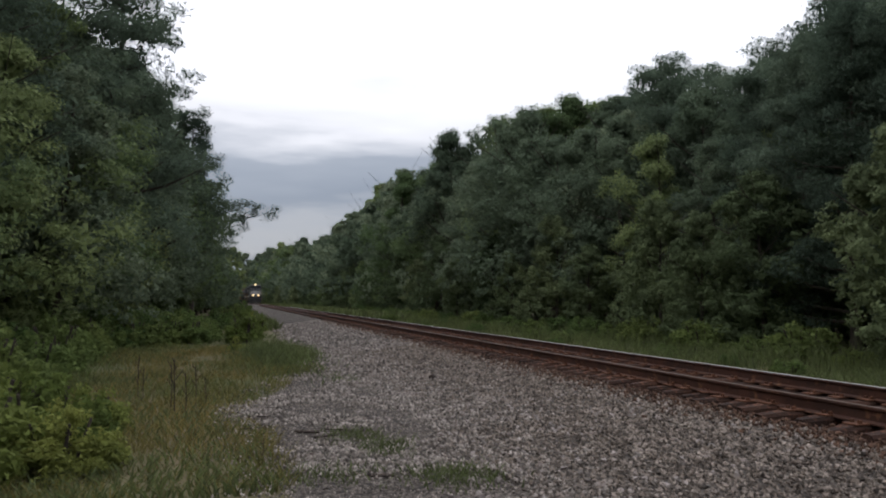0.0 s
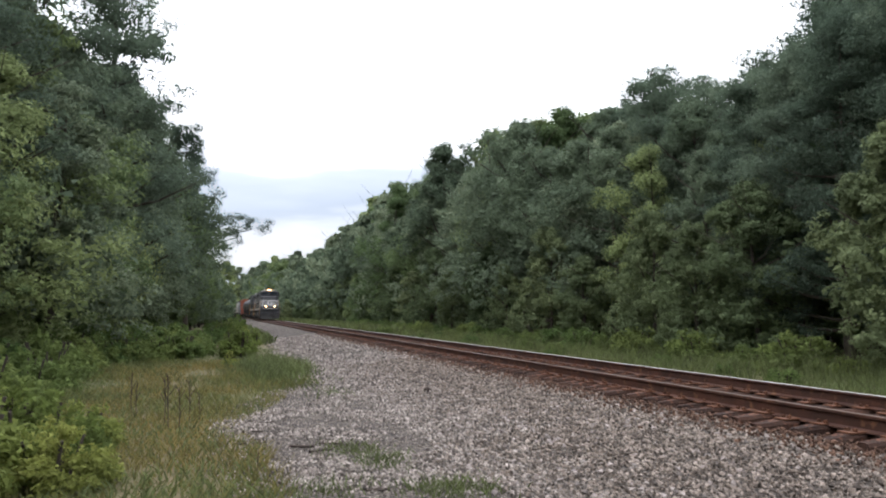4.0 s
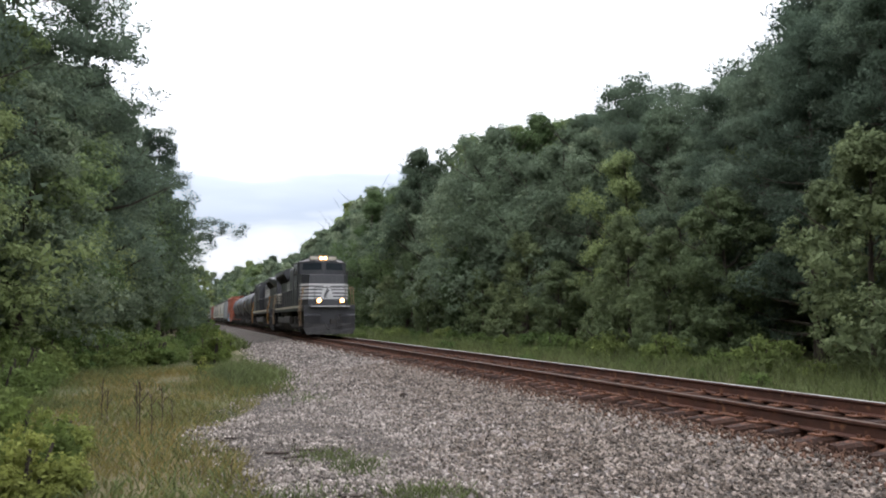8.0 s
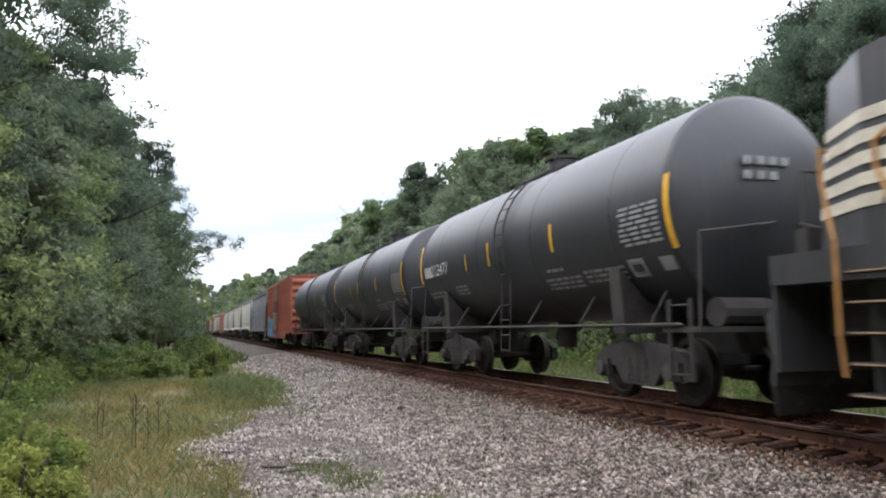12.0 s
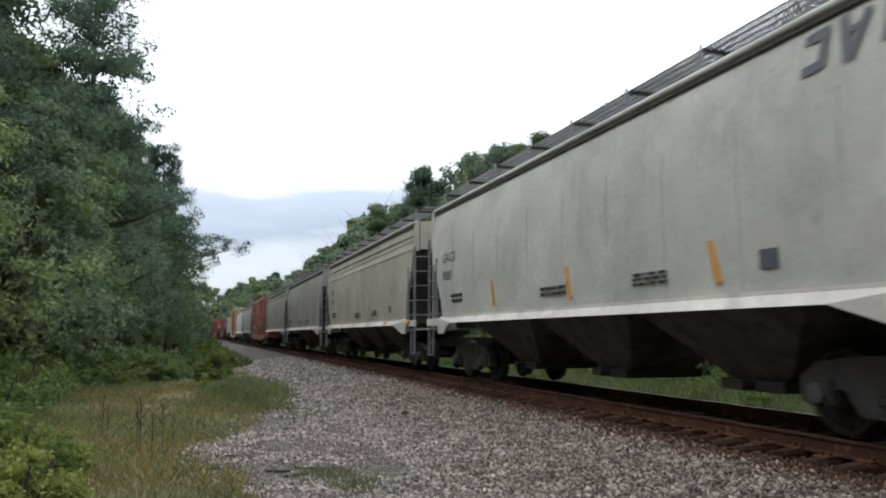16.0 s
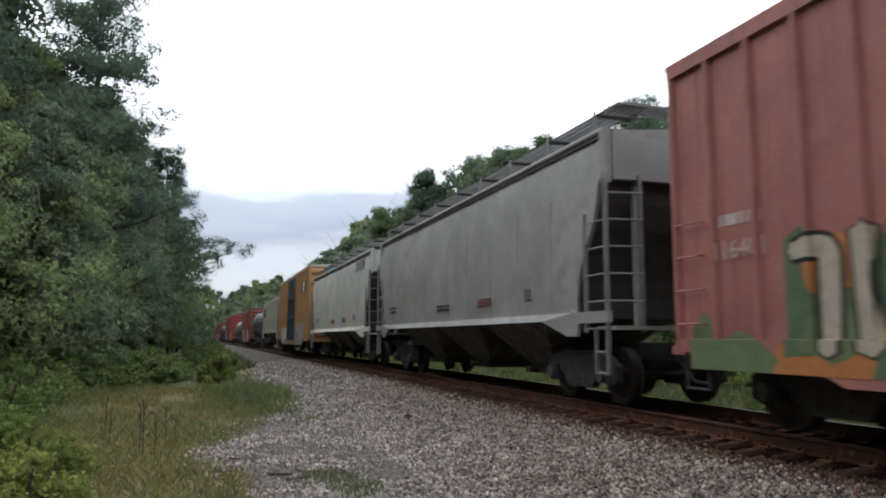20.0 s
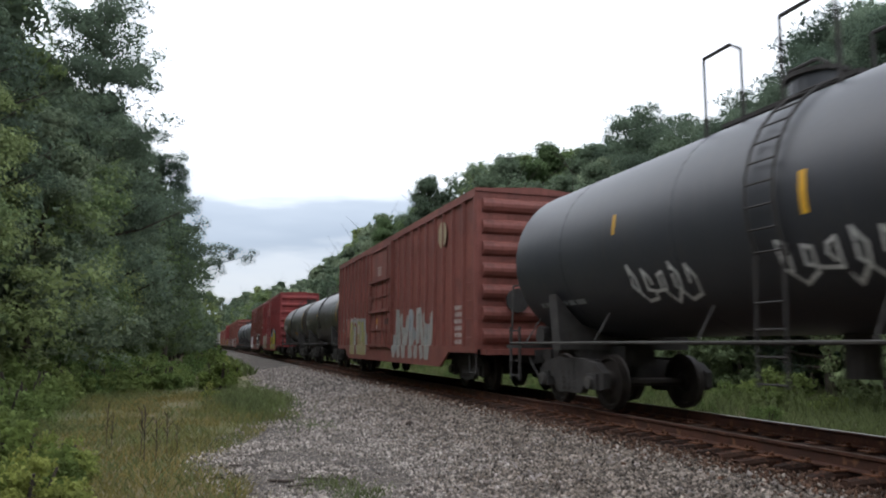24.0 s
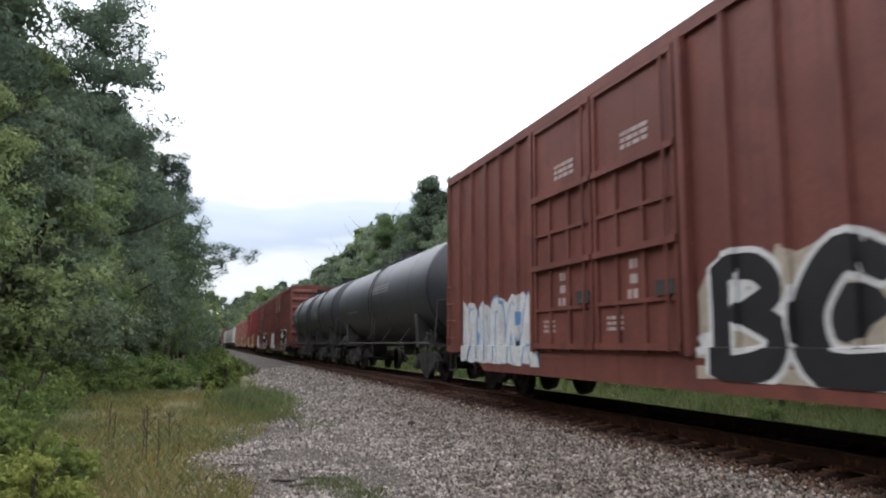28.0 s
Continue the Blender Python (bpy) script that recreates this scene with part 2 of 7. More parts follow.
def rod(bm, a, b, r, k=6):
    a, b = Vector(a), Vector(b)
    d = (b - a).normalized()
    u = d.orthogonal().normalized()
    w = d.cross(u)
    loft(bm, [[tuple(c + (u * math.cos(2 * math.pi * i / k) + w * math.sin(2 * math.pi * i / k)) * r) for i in range(k)] for c in (a, b)])


def pipe(bm, pts, r, k=6):
    for a, b in zip(pts, pts[1:]):
        rod(bm, a, b, r, k)


def fresh():
    return bmesh.new()


def smooth(ob):
    for f in ob.data.polygons:
        f.use_smooth = True
    return ob


def soften(ob, degrees=32):
    """Smooth shading with the true edges kept crisp."""
    smooth(ob).data.set_sharp_from_angle(angle=radians(degrees))
    return ob


def empty(name, label, category, group=""):
    return tagged(new(name), label, category, group)


# ---- the line of the track ----
def line_x(y):
    return TRACK - 3.4e-5 * max(y, 0.0) ** 2


def line_turn(y):
    return math.degrees(math.atan(6.8e-5 * max(y, 0.0)))


# ---- ground, ballast, track ----
def smoothstep(a, b, x):
    t = min(1.0, max(0.0, (x - a) / (b - a)))
    return t * t * (3 - 2 * t)


def ground_z(x, y):
    off = x - line_x(y)
    z = -0.62 + 0.05 * noise.noise(Vector((x * 0.25, y * 0.25, 0))) + 0.02 * noise.noise(Vector((x * 1.3, y * 1.3, 3)))
    rise = smoothstep(-4.6, -1.5, off) * (1 - smoothstep(1.7, 3.4, off))
    z = z * (1 - rise) - 0.355 * rise
    z -= 0.25 * smoothstep(3.0, 6.0, off)
    return z


def build_ground():
    xs = sorted({*np.round(np.arange(-14, 30, 0.5), 3), -2500, -900, -300, -120, -60, -30, -20, 36, 50, 80, 160, 400, 1000, 2500})
    ys = sorted({*np.round(np.arange(-10, 60, 0.6), 3), *np.round(np.arange(60, 700, 8.0), 2), -2500, -800, -200, -60, -25, 900, 1500, 3000})
    verts = [(x, y, ground_z(x, y)) for x in xs for y in ys]
    k = len(ys)
    faces = [(i * k + j, (i + 1) * k + j, (i + 1) * k + j + 1, i * k + j + 1) for i in range(len(xs) - 1) for j in range(k - 1)]
    g = mesh_part("ground", verts, faces, M_SOIL)
    tagged(smooth(g), "grassy dirt ground beside the railway", "ground", kind="structure")


def between(pts, y):
    """Straight runs between (y, value) pairs."""
    if y <= pts[0][0]:
        return pts[0][1]
    for (a, p), (b, r) in zip(pts, pts[1:]):
        if y <= b:
            return p + (r - p) * (y - a) / (b - a)
    return pts[-1][1]


def gravel_edge(y):
    """Left edge of the stone bed, as a distance from the track's centre."""
    return between(((8, -7.1), (12, -7.2), (14.5, -6.6), (17, -5.6), (24, -5.3), (50, -4.6)), y) - 0.35 * noise.noise(Vector((y * 0.6, 0, 7))) - 0.15 * noise.noise(Vector((y * 2.3, 0, 9)))


def build_ballast():
    ys = [*np.arange(-12, 60, 0.5), *np.arange(60, 640, 6.0)]
    verts, faces, n = [], [], 26
    for y in ys:
        c, e = line_x(y), gravel_edge(y)
        for i in range(n):
            o = e + (3.3 - e) * i / (n - 1)
            x = c + o
            lift = 0.03 if 0 < i < n - 1 else -0.03
            verts.append((x, y, ground_z(x, y) + lift))
    for j in range(len(ys) - 1):
        for i in range(n - 1):
            a = j * n + i
            faces.append((a, a + 1, a + n + 1, a + n))
    bed = mesh_part("ballast", verts, faces, M_GRAVEL)
    tagged(smooth(bed), "pale grey crushed stone railway ballast", "ballast", kind="structure")
    return bed


def stone_shape(rng, r):
    pts = [(1, 0, 0), (-1, 0, 0), (0, 1, 0), (0, -1, 0), (0, 0, 1), (0, 0, -1)]
    s = rng.uniform(0.55, 1.25, (6, 1)) * r
    q = Euler(tuple(rng.uniform(0, 6.28, 3))).to_matrix()
    flat = np.array([1, rng.uniform(0.7, 1.3), rng.uniform(0.5, 0.9)])
    return np.array([tuple(q @ Vector(p)) for p in np.array(pts) * s * flat])


OCTA = [(0, 2, 4), (2, 1, 4), (1, 3, 4), (3, 0, 4), (2, 0, 5), (1, 2, 5), (3, 1, 5), (0, 3, 5)]


def build_stones(bed):
    rng = np.random.default_rng(4)
    shapes = [stone_shape(rng, 1.0) for _ in range(60)]
    sets = {"stones": ([], [], M_STONE, "loose angular grey stones"), "brown_stones": ([], [], M_STONE_BROWN, "brown-dusted stones nearer the track"), "rusty_stones": ([], [], M_STONE_RUST, "rust-dusted stones between and beside the rails")}
    for y0, y1, count, big in ((4.2, 9.0, 32000, 1.12), (9.0, 15.0, 30000, 1.15), (15.0, 24.0, 20000, 1.4), (24.0, 48.0, 14000, 1.8)):
        ys, us, es, ks = rng.uniform(y0, y1, count), rng.random(count), rng.random(count), rng.integers(0, 60, count)
        for y, u, q, k in zip(ys.tolist(), us.tolist(), es.tolist(), ks.tolist()):
            e = gravel_edge(y)
            o = e - 0.5 * q ** 2 + (1.9 - e) * u ** 0.93
            small = 1.0
            if o < -4.9 and y < 15.5 and noise.noise(Vector((o * 0.9, y * 0.7, 21))) > 0.05:
                if q < 0.45:
                    continue
                small = 0.55
            x = line_x(y) + o
            r = (0.013 + 0.017 * rng.random()) * big * small
            z = ground_z(x, y) + 0.03
            if abs(o) < 1.36 and q < 0.45:
                continue
            heap = 0.03 * smoothstep(1.0, 1.2, abs(o)) * (1 - smoothstep(1.35, 1.9, abs(o)))
            s = shapes[k] * r + np.array((x, y, z + heap * rng.random() + r * (0.1 + 0.7 * rng.random())))
            verts, faces = sets["rusty_stones" if abs(o) < 1.7 + 0.25 * rng.normal() else ("brown_stones" if o > -2.6 - 2.2 * rng.random() - (0.8 if y < 9 else 0) and y < 22 else "stones")][:2]
            k = len(verts)
            verts.extend(s.tolist())
            faces.extend((a + k, b + k, c + k) for a, b, c in OCTA)
    for name, (verts, faces, mat, label) in sets.items():
        tagged(mesh_part(name, verts, faces, mat, bed), label, kind="stuff")
    meshes = []
    for i in range(6):
        me = bpy.data.meshes.new("stone")
        me.from_pydata([tuple(v * 0.042) for v in shapes[i]], [], OCTA)
        me.materials.append(M_STONE_1)
        meshes.append(me)
    for i in range(280):
        y = rng.uniform(5.5, 11)
        x = line_x(y) + rng.uniform(-5.6, -1.6)
        st = new("stone", meshes[i % 6])
        st.parent = bed
        st.location = (x, y, ground_z(x, y) + 0.045)
        st.rotation_euler = tuple(rng.uniform(0, 6.28, 3))


RAIL_PROF = [(-0.07, -0.185), (0.07, -0.185), (0.07, -0.172), (0.012, -0.15), (0.010, -0.045), (0.036, -0.03), (0.036, -0.003),
             (-0.036, -0.003), (-0.036, -0.03), (-0.010, -0.045), (-0.012, -0.15), (-0.07, -0.172)]


def worn_tie(rng):
    """A split and rounded tie with ragged ends."""
    rings, n = [], 9
    ends = rng.uniform(1.2, 1.33), rng.uniform(1.2, 1.33)
    for i in range(n):
        x = -ends[0] + (ends[0] + ends[1]) * i / (n - 1)
        tip = 0.72 if i in (0, n - 1) else 1.0
        w, h = 0.112 * tip * rng.uniform(0.86, 1.05), (-0.212 - (0.03 if tip < 1 else 0)) + rng.uniform(-0.016, 0.004)
        j = rng.uniform(-0.012, 0.012)
        rings.append([(x + rng.uniform(-0.02, 0.02), j + sy * w * k, z) for sy, k, z in
                      ((-1, 1, -0.38), (-1, 1, h - 0.035), (-1, 0.72, h), (0, 0.3, h - rng.uniform(0, 0.012)), (1, 0.72, h), (1, 1, h - 0.035), (1, 1, -0.38))])
    bm = fresh()
    loft(bm, rings)
    bmesh.ops.recalc_face_normals(bm, faces=bm.faces[:])
    t = part("railroad_tie", bm, M_TIE)
    return tagged(t, "weathered dark brown wooden railroad tie", "railroad tie", "ties of the track")


def build_track():
    ys = [-40, -10, 0, 20, 40, *range(60, 640, 20)]
    for side in (-1, 1):
        up = -0.035 + 0.008 * side
        bm = fresh()
        loft(bm, [[(line_x(y) + side * 0.755 + x, y, z + up) for x, z in RAIL_PROF] for y in ys])
        r = part("rail", bm, M_RAIL)
        tagged(r, "rust-brown steel rail spiked to wooden ties", "rail", "rails of the track")
        bm = fresh()
        loft(bm, [[(line_x(y) + side * 0.755 + x, y, z + up) for x, z in ((-0.03, -0.002), (0.03, -0.002), (0.022, 0.003), (-0.022, 0.003))] for y in ys])
        part("running_surface", bm, M_HEAD if side > 0 else M_DULLHEAD, r, "worn steel running surface")
    rng = random.Random(3)
    firsts = [worn_tie(rng) for _ in range(6)]
    bm = fresh()
    box(bm, -0.19, 0.19, -0.09, 0.09, -0.215, -0.2)
    for sx in (-0.09, 0.09):
        for sy in (-0.05, 0.05):
            box(bm, sx - 0.02, sx + 0.02, sy - 0.015, sy + 0.015, -0.205, -0.165)
    plate = part("tie_plate", bm, M_PLATE, firsts[0])
    plate.location = (-0.755, 0, 0)
    for i, f in enumerate(firsts):
        for x in (-0.755, 0.755)[1 if i == 0 else 0:]:
            other = new("tie_plate", plate.data)
            other.parent, other.location = f, (x, 0, 0)
    y = -4.0
    for f in firsts:
        y += TIE_PITCH
        f.matrix_basis = pose(line_x(y), y, 0)
    while y < 150:
        y += TIE_PITCH * rng.uniform(0.92, 1.08)
        if y < 62:
            copy_thing(rng.choice(firsts), pose(line_x(y) + rng.uniform(-0.09, 0.07), y, rng.uniform(-0.02, 0.012), 0, 0, line_turn(y) + rng.uniform(-2, 2)))
        else:
            first = firsts[0]
            t = new("railroad_tie", first.data)
            t.matrix_basis = pose(line_x(y) + rng.uniform(-0.03, 0.03), y, 0, 0, 0, line_turn(y))
            for k in ("label", "category", "group"):
                t[k] = first[k]


TIE_PITCH = 0.45
build_ground()
BED = build_ballast()
build_track()


# ---- trees and plants ----
def leaf_cloud(rng, centres, radii, per, size, droop=0.3, flat=0.75, wide=0.32, outs=None, face=0.0):
    """Pointed leaves strewn through clumps; face turns their blades outwards and to the sky, as leaves stand."""
    n = len(centres)
    c = np.repeat(np.array(centres), per, axis=0)
    r = np.repeat(np.array(radii), per)[:, None]
    d = rng.normal(size=(n * per, 3))
    d /= np.linalg.norm(d, axis=1)[:, None]
    pos = c + d * r * (rng.random((n * per, 1)) ** 0.45) * np.array([1, 1, flat])
    blade = rng.normal(size=(n * per, 3)) * 0.6
    if face:
        blade += d * face * 0.7 + np.array([0, 0, 0.45 * face])
        if outs is not None:
            blade += np.repeat(np.array(outs), per, axis=0) * face * 0.8
    a = rng.normal(size=(n * per, 3))
    a[:, 2] -= droop
    b = np.cross(a, blade)
    b /= np.linalg.norm(b, axis=1)[:, None]
    a = np.cross(blade, b)
    a /= np.linalg.norm(a, axis=1)[:, None]
    s = size * rng.uniform(0.6, 1.3, (n * per, 1))
    v = np.stack([pos - a * s * 0.45 + b * s * wide, pos + a * s * 0.65, pos - a * s * 0.45 - b * s * wide], axis=1).reshape(-1, 3)
    f = np.arange(n * per * 3).reshape(-1, 3)
    return v.tolist(), f.tolist()


def trunk_mesh(rng, height, r, limbs, bend=0.25):
    bm = fresh()
    ax, ay = rng.uniform(0, 6.28, 2)

    def at(t):
        return Vector((math.sin(ax + t * 2.2) * bend * t * height * 0.12, math.cos(ay + t * 2.0) * bend * t * height * 0.12, height * t))
    rings = []
    for i in range(9):
        t = i / 8
        rr = r * (1 - 0.86 * t) * (1.35 if i == 0 else 1)
        c = at(t)
        rings.append([(c.x + rr * math.cos(k * math.pi / 4), c.y + rr * math.sin(k * math.pi / 4), c.z - (0.35 if i == 0 else 0)) for k in range(8)])
    loft(bm, rings)
    tips = []
    for t, ang, ln, lift in limbs:
        a = at(t)
        way = Vector((math.cos(ang), math.sin(ang), lift)).normalized()
        m = a + way * ln * 0.55
        e = a + way * ln + Vector((0, 0, ln * 0.12))
        r0 = r * (1 - 0.86 * t) * 0.5
        for p, q, ra, rb in ((a, m, r0, r0 * 0.7), (m, e, r0 * 0.7, r0 * 0.25)):
            d = (q - p).normalized()
            u = d.orthogonal().normalized()
            w = d.cross(u)
            loft(bm, [[tuple(c + (u * math.cos(k * math.pi / 2.5) + w * math.sin(k * math.pi / 2.5)) * rr) for k in range(5)] for c, rr in ((p, ra), (q, rb))])
        tips.append((m, e, ln))
    return bm, tips, at


def broadleaf(name, seed, height, spread, leaf, label, low=0.10, clumps=290, per=70, size=0.155, inner=70):
    """A trunk with limbs and a crown of lobes; each lobe is a shell of leaf clumps round sparse shaded inner leaves."""
    rng = np.random.default_rng(seed)
    limbs = [(rng.uniform(0.25, 0.95), rng.uniform(0, 6.28), spread * rng.uniform(0.5, 0.95), rng.uniform(0.2, 0.9)) for _ in range(16)]
    bm, tips, at = trunk_mesh(rng, height * 0.9, 0.018 * height, limbs)
    t = empty(name, label, "tree", "trees along the railway")
    part("trunk", bm, M_BARK, t)
    lobes, count = [], 17
    for i in range(count):
        f = low + (1 - low) * ((i + 0.5) / count)
        w = spread * (0.62 + 0.5 * math.sin(min(1, f * 1.25) * 2.7)) * rng.uniform(0.55, 1.1) * (1 - 0.5 * f ** 3)
        a = i * 2.4 + rng.uniform(-0.5, 0.5)
        d = w * 0.72 * (0.35 if i > count - 3 else 1)
        lobes.append((np.array([math.cos(a) * d, math.sin(a) * d, height * (f * 0.93)]), w * 0.55))
    cs, rs, outs = [], [], []
    for _ in range(clumps):
        c, w = lobes[rng.integers(len(lobes))]
        d = rng.normal(size=3)
        d /= np.linalg.norm(d)
        if d[2] < -0.3 and rng.random() < 0.6:
            d[2] = -d[2]
        p = c + d * w * rng.uniform(0.72, 1.1) * np.array([1, 1, 0.85])
        if p[2] < 0.4:
            p[2] = 0.4 + rng.random()
        cs.append(p)
        rs.append(rng.uniform(0.32, 0.72) * height / 14)
        outs.append(d)
    v, f = leaf_cloud(rng, cs, rs, per, size, outs=outs, face=1.0)
    v2, f2 = leaf_cloud(rng, [c for c, _ in lobes], [w * 0.8 for _, w in lobes], inner * 3, size * 1.9)
    mesh_part("crown", v + v2, f + [[k + len(v) for k in q] for q in f2], leaf, t)
    return t


def pine(name, seed, height, leaf, label, bare=0.25, per=96, reach=None, whorls=70):
    """A straight trunk with tiers of limbs, each carrying upturned needle tufts."""
    rng = np.random.default_rng(seed)
    limbs = [(bare + (0.97 - bare) * (i + rng.random()) / whorls, rng.uniform(0, 6.28), 0, rng.uniform(-0.1, 0.35)) for i in range(whorls)]
    limbs = [(t, a, height * 0.20 * (1.08 - t) ** 0.55 * rng.uniform(0.55, 1.25), k) for t, a, _, k in limbs]
    if reach:
        limbs += [(reach[0], 0.0, reach[1], 0.02), (reach[0] + 0.03, 0.15, reach[1] * 0.75, 0.1), (reach[0] - 0.05, -0.2, reach[1] * 0.7, 0.05)]
    bm, tips, at = trunk_mesh(rng, height, 0.013 * height, limbs, 0.12)
    t = empty(name, label, "tree", "trees along the railway")
    part("trunk", bm, M_BARK, t)
    cs, rs = [at(1.0)], [0.5]
    for m, e, ln in tips:
        for s in (0.0, 0.3, 0.55, 0.8, 1.0, 1.06) if ln < height * 0.3 else (-0.3, -0.1, 0.1, 0.25, 0.4, 0.5, 0.6, 0.7, 0.8, 0.9, 1.0, 1.05, 1.1):
            p = m.lerp(e, s)
            cs.append(np.array(p) + rng.normal(size=3) * 0.26 + np.array([0, 0, 0.1]))
            rs.append(rng.uniform(0.38, 0.72))
    v, f = leaf_cloud(rng, [tuple(c) for c in cs], rs, per, 0.20, -0.6, 0.6, 0.13, face=0.5)
    mesh_part("crown", v, f, leaf, t)
    return t


def bush(name, seed, height, spread, leaf, label, clumps=40, per=60, size=0.16):
    rng = np.random.default_rng(seed)
    t = empty(name, label, "bush", "bushes by the railway")
    bm = fresh()
    for _ in range(7):
        a = rng.uniform(0, 6.28)
        rod(bm, (0.1 * math.cos(a), 0.1 * math.sin(a), -0.2), (spread * 0.5 * math.cos(a), spread * 0.5 * math.sin(a), height * 0.75), 0.02, 5)
    part("woody_stem", bm, M_BARK, t)
    cs, rs = [], []
    for _ in range(clumps):
        a, q = rng.uniform(0, 6.28), rng.random() ** 0.5
        z = height * (1 - 0.75 * q * q) * rng.uniform(0.25, 0.95)
        cs.append((spread * q * math.cos(a), spread * q * math.sin(a), z))
        rs.append(rng.uniform(0.16, 0.3) * max(height, spread) / 1.3)
    v, f = leaf_cloud(rng, cs, rs, per, size, 0.1, 0.8, face=0.8)
    mesh_part("foliage", v, f, leaf, t)
    return t


def planted(first, spots, seed):
    """Copies of a plant at (x, y, scale) spots; the first one takes the first spot."""
    rng = random.Random(seed)
    for i, (x, y, s) in enumerate(spots):
        m = pose(x, y, ground_z(x, y) - 0.05, 0, 0, rng.uniform(0, 360))
        t = first if i == 0 else copy_thing(first, m)
        t.matrix_basis = m
        t.scale = (s * rng.uniform(0.9, 1.1), s * rng.uniform(0.9, 1.1), s)


def wood_edge_left(y):
    """Where the crowns of the left-hand woods end."""
    return between(((14, -5.2), (24, -3.8), (34, -2.8), (45, -2.4), (60, -2.2), (80, -1.2), (100, 0.4), (120, 1.6), (160, 2.0), (220, 1.2), (300, -0.6)), y) if y < 300 else line_x(y) - 5.0


def right_height(y):
    return between(((15, 12.0), (20, 13.0), (26, 13.4), (30, 14.4), (36, 15.0), (43, 16.8), (52, 19.0), (61, 19.7), (67, 19.4), (73, 19.6), (82, 20.6), (125, 22.2), (150, 21), (185, 18.5), (230, 20), (285, 24), (385, 29), (430, 31)), y)


def build_woods():
    rng = random.Random(11)
    near = [broadleaf("oak_tree", 1, 14.0, 4.2, M_LEAF[0], "tall dark green leafy oak tree in dense woods", low=0.24),
            broadleaf("sweetgum_tree", 2, 14.0, 3.6, M_LEAF[1], "mid-green leafy sweetgum tree at the woods' edge"),
            broadleaf("water_oak_tree", 3, 14.0, 3.9, M_LEAF[0], "tall dense dark green tree in the woods", low=0.2),
            broadleaf("vine_covered_tree", 4, 9.0, 3.2, M_LEAF[3], "lower tree smothered in yellowish green vines", low=0.02),
            pine("pine_tree", 5, 15.0, M_LEAF[2], "tall pine tree with dark tufted crown"),
            pine("young_pine_tree", 6, 14.0, M_LEAF[2], "slender pine tree with dark needles", bare=0.1)]
    size = (14.0, 14.0, 14.0, 9.0, 15.0, 14.0)
    far = [broadleaf("distant_oak_tree", 7, 14.0, 4.4, M_LEAF[0], "distant dark green tree in dense woods", clumps=120, per=32, size=0.42, inner=26),
           broadleaf("distant_sweetgum_tree", 8, 14.0, 4.0, M_LEAF[1], "distant mid-green tree in dense woods", clumps=120, per=32, size=0.42, inner=26),
           broadleaf("distant_vine_tree", 9, 9.0, 3.6, M_LEAF[3], "distant low tree covered in vines", low=0.02, clumps=80, per=30, size=0.4, inner=20)]
    spots, fars = [[] for _ in near], [[] for _ in far]

    def plant(x, y, height, kinds):
        k = rng.choice(kinds)
        if y < 105:
            spots[k].append((x, y, height / size[k] * rng.uniform(0.94, 1.04)))
        else:
            f = 2 if k == 3 else (1 if k == 1 else 0)
            fars[f].append((x, y, height / (9.0 if f == 2 else 14.0) * rng.uniform(0.92, 1.05)))
    y = 9.0
    while y < 430:
        step = 4.3 if y < 105 else 7.5
        c = line_x(y)
        if y > 88:
            plant(c + 11.6 + rng.uniform(-0.6, 0.8), y + rng.uniform(-1, 1), rng.uniform(5.0, 8.5), (3, 3, 1))
        plant(c + 15.2 + rng.uniform(-0.8, 0.8), y + rng.uniform(-1, 1), right_height(y) * rng.uniform(0.72, 0.98), (0, 1, 2, 2))
        plant(c + 18.5 + rng.uniform(-0.8, 1.2), y + rng.uniform(-1, 1), right_height(y) * rng.uniform(0.95, 1.1), (0, 2, 4, 5) if y < 45 else (0, 2, 0, 1))
        if y < 230:
            fars[rng.choice((0, 0, 1))].append((c + 23.5 + rng.uniform(-1, 1), y + rng.uniform(-1, 1), right_height(y) / 14.0 * rng.uniform(0.95, 1.08)))
            fars[0].append((c + 28 + rng.uniform(-1, 1), y + rng.uniform(-1, 1) + 2, right_height(y) / 14.0 * rng.uniform(1.0, 1.12)))
        if y < 60:
            fars[0].append((c + 33 + rng.uniform(-1, 1), y + rng.uniform(-1, 1), right_height(y) / 14.0))
        if y < 45:
            plant(c + 21 + rng.uniform(-1, 1), y + rng.uniform(-1, 1) + 2, right_height(y) * rng.uniform(1.0, 1.12), (4, 5))
        y += step
    y = 15.0
    while y < 430:
        step = 4.0 if y < 105 else 7.5
        e = wood_edge_left(y)
        tall = between(((15, 13), (25, 17), (60, 18), (85, 14), (120, 10.5), (200, 13), (300, 15)), y)
        plant(e - 2.4 + rng.uniform(-0.8, 0.3), y + rng.uniform(-1, 1), tall * rng.uniform(0.5, 0.72), (1, 1, 2))
        plant(e - 4.8 + rng.uniform(-0.8, 0.8), y + rng.uniform(-1, 1), tall * rng.uniform(0.88, 1.05), (1, 1, 2, 4))
        if y < 120:
            (spots if y < 50 else fars)[rng.choice((0, 1))].append((e - 9.5 + rng.uniform(-1, 1), y + rng.uniform(-1, 1), tall / 14.0 * rng.uniform(0.95, 1.15)))
            (spots if y < 36 else fars)[0].append((e - 14 + rng.uniform(-1, 1), y + 2, tall / 14.0 * rng.uniform(1.1, 1.25)))
        if y < 70:
            plant(e - 7.5 + rng.uniform(-1, 1), y, tall * rng.uniform(1.0, 1.2), (1, 2, 4))
        y += step
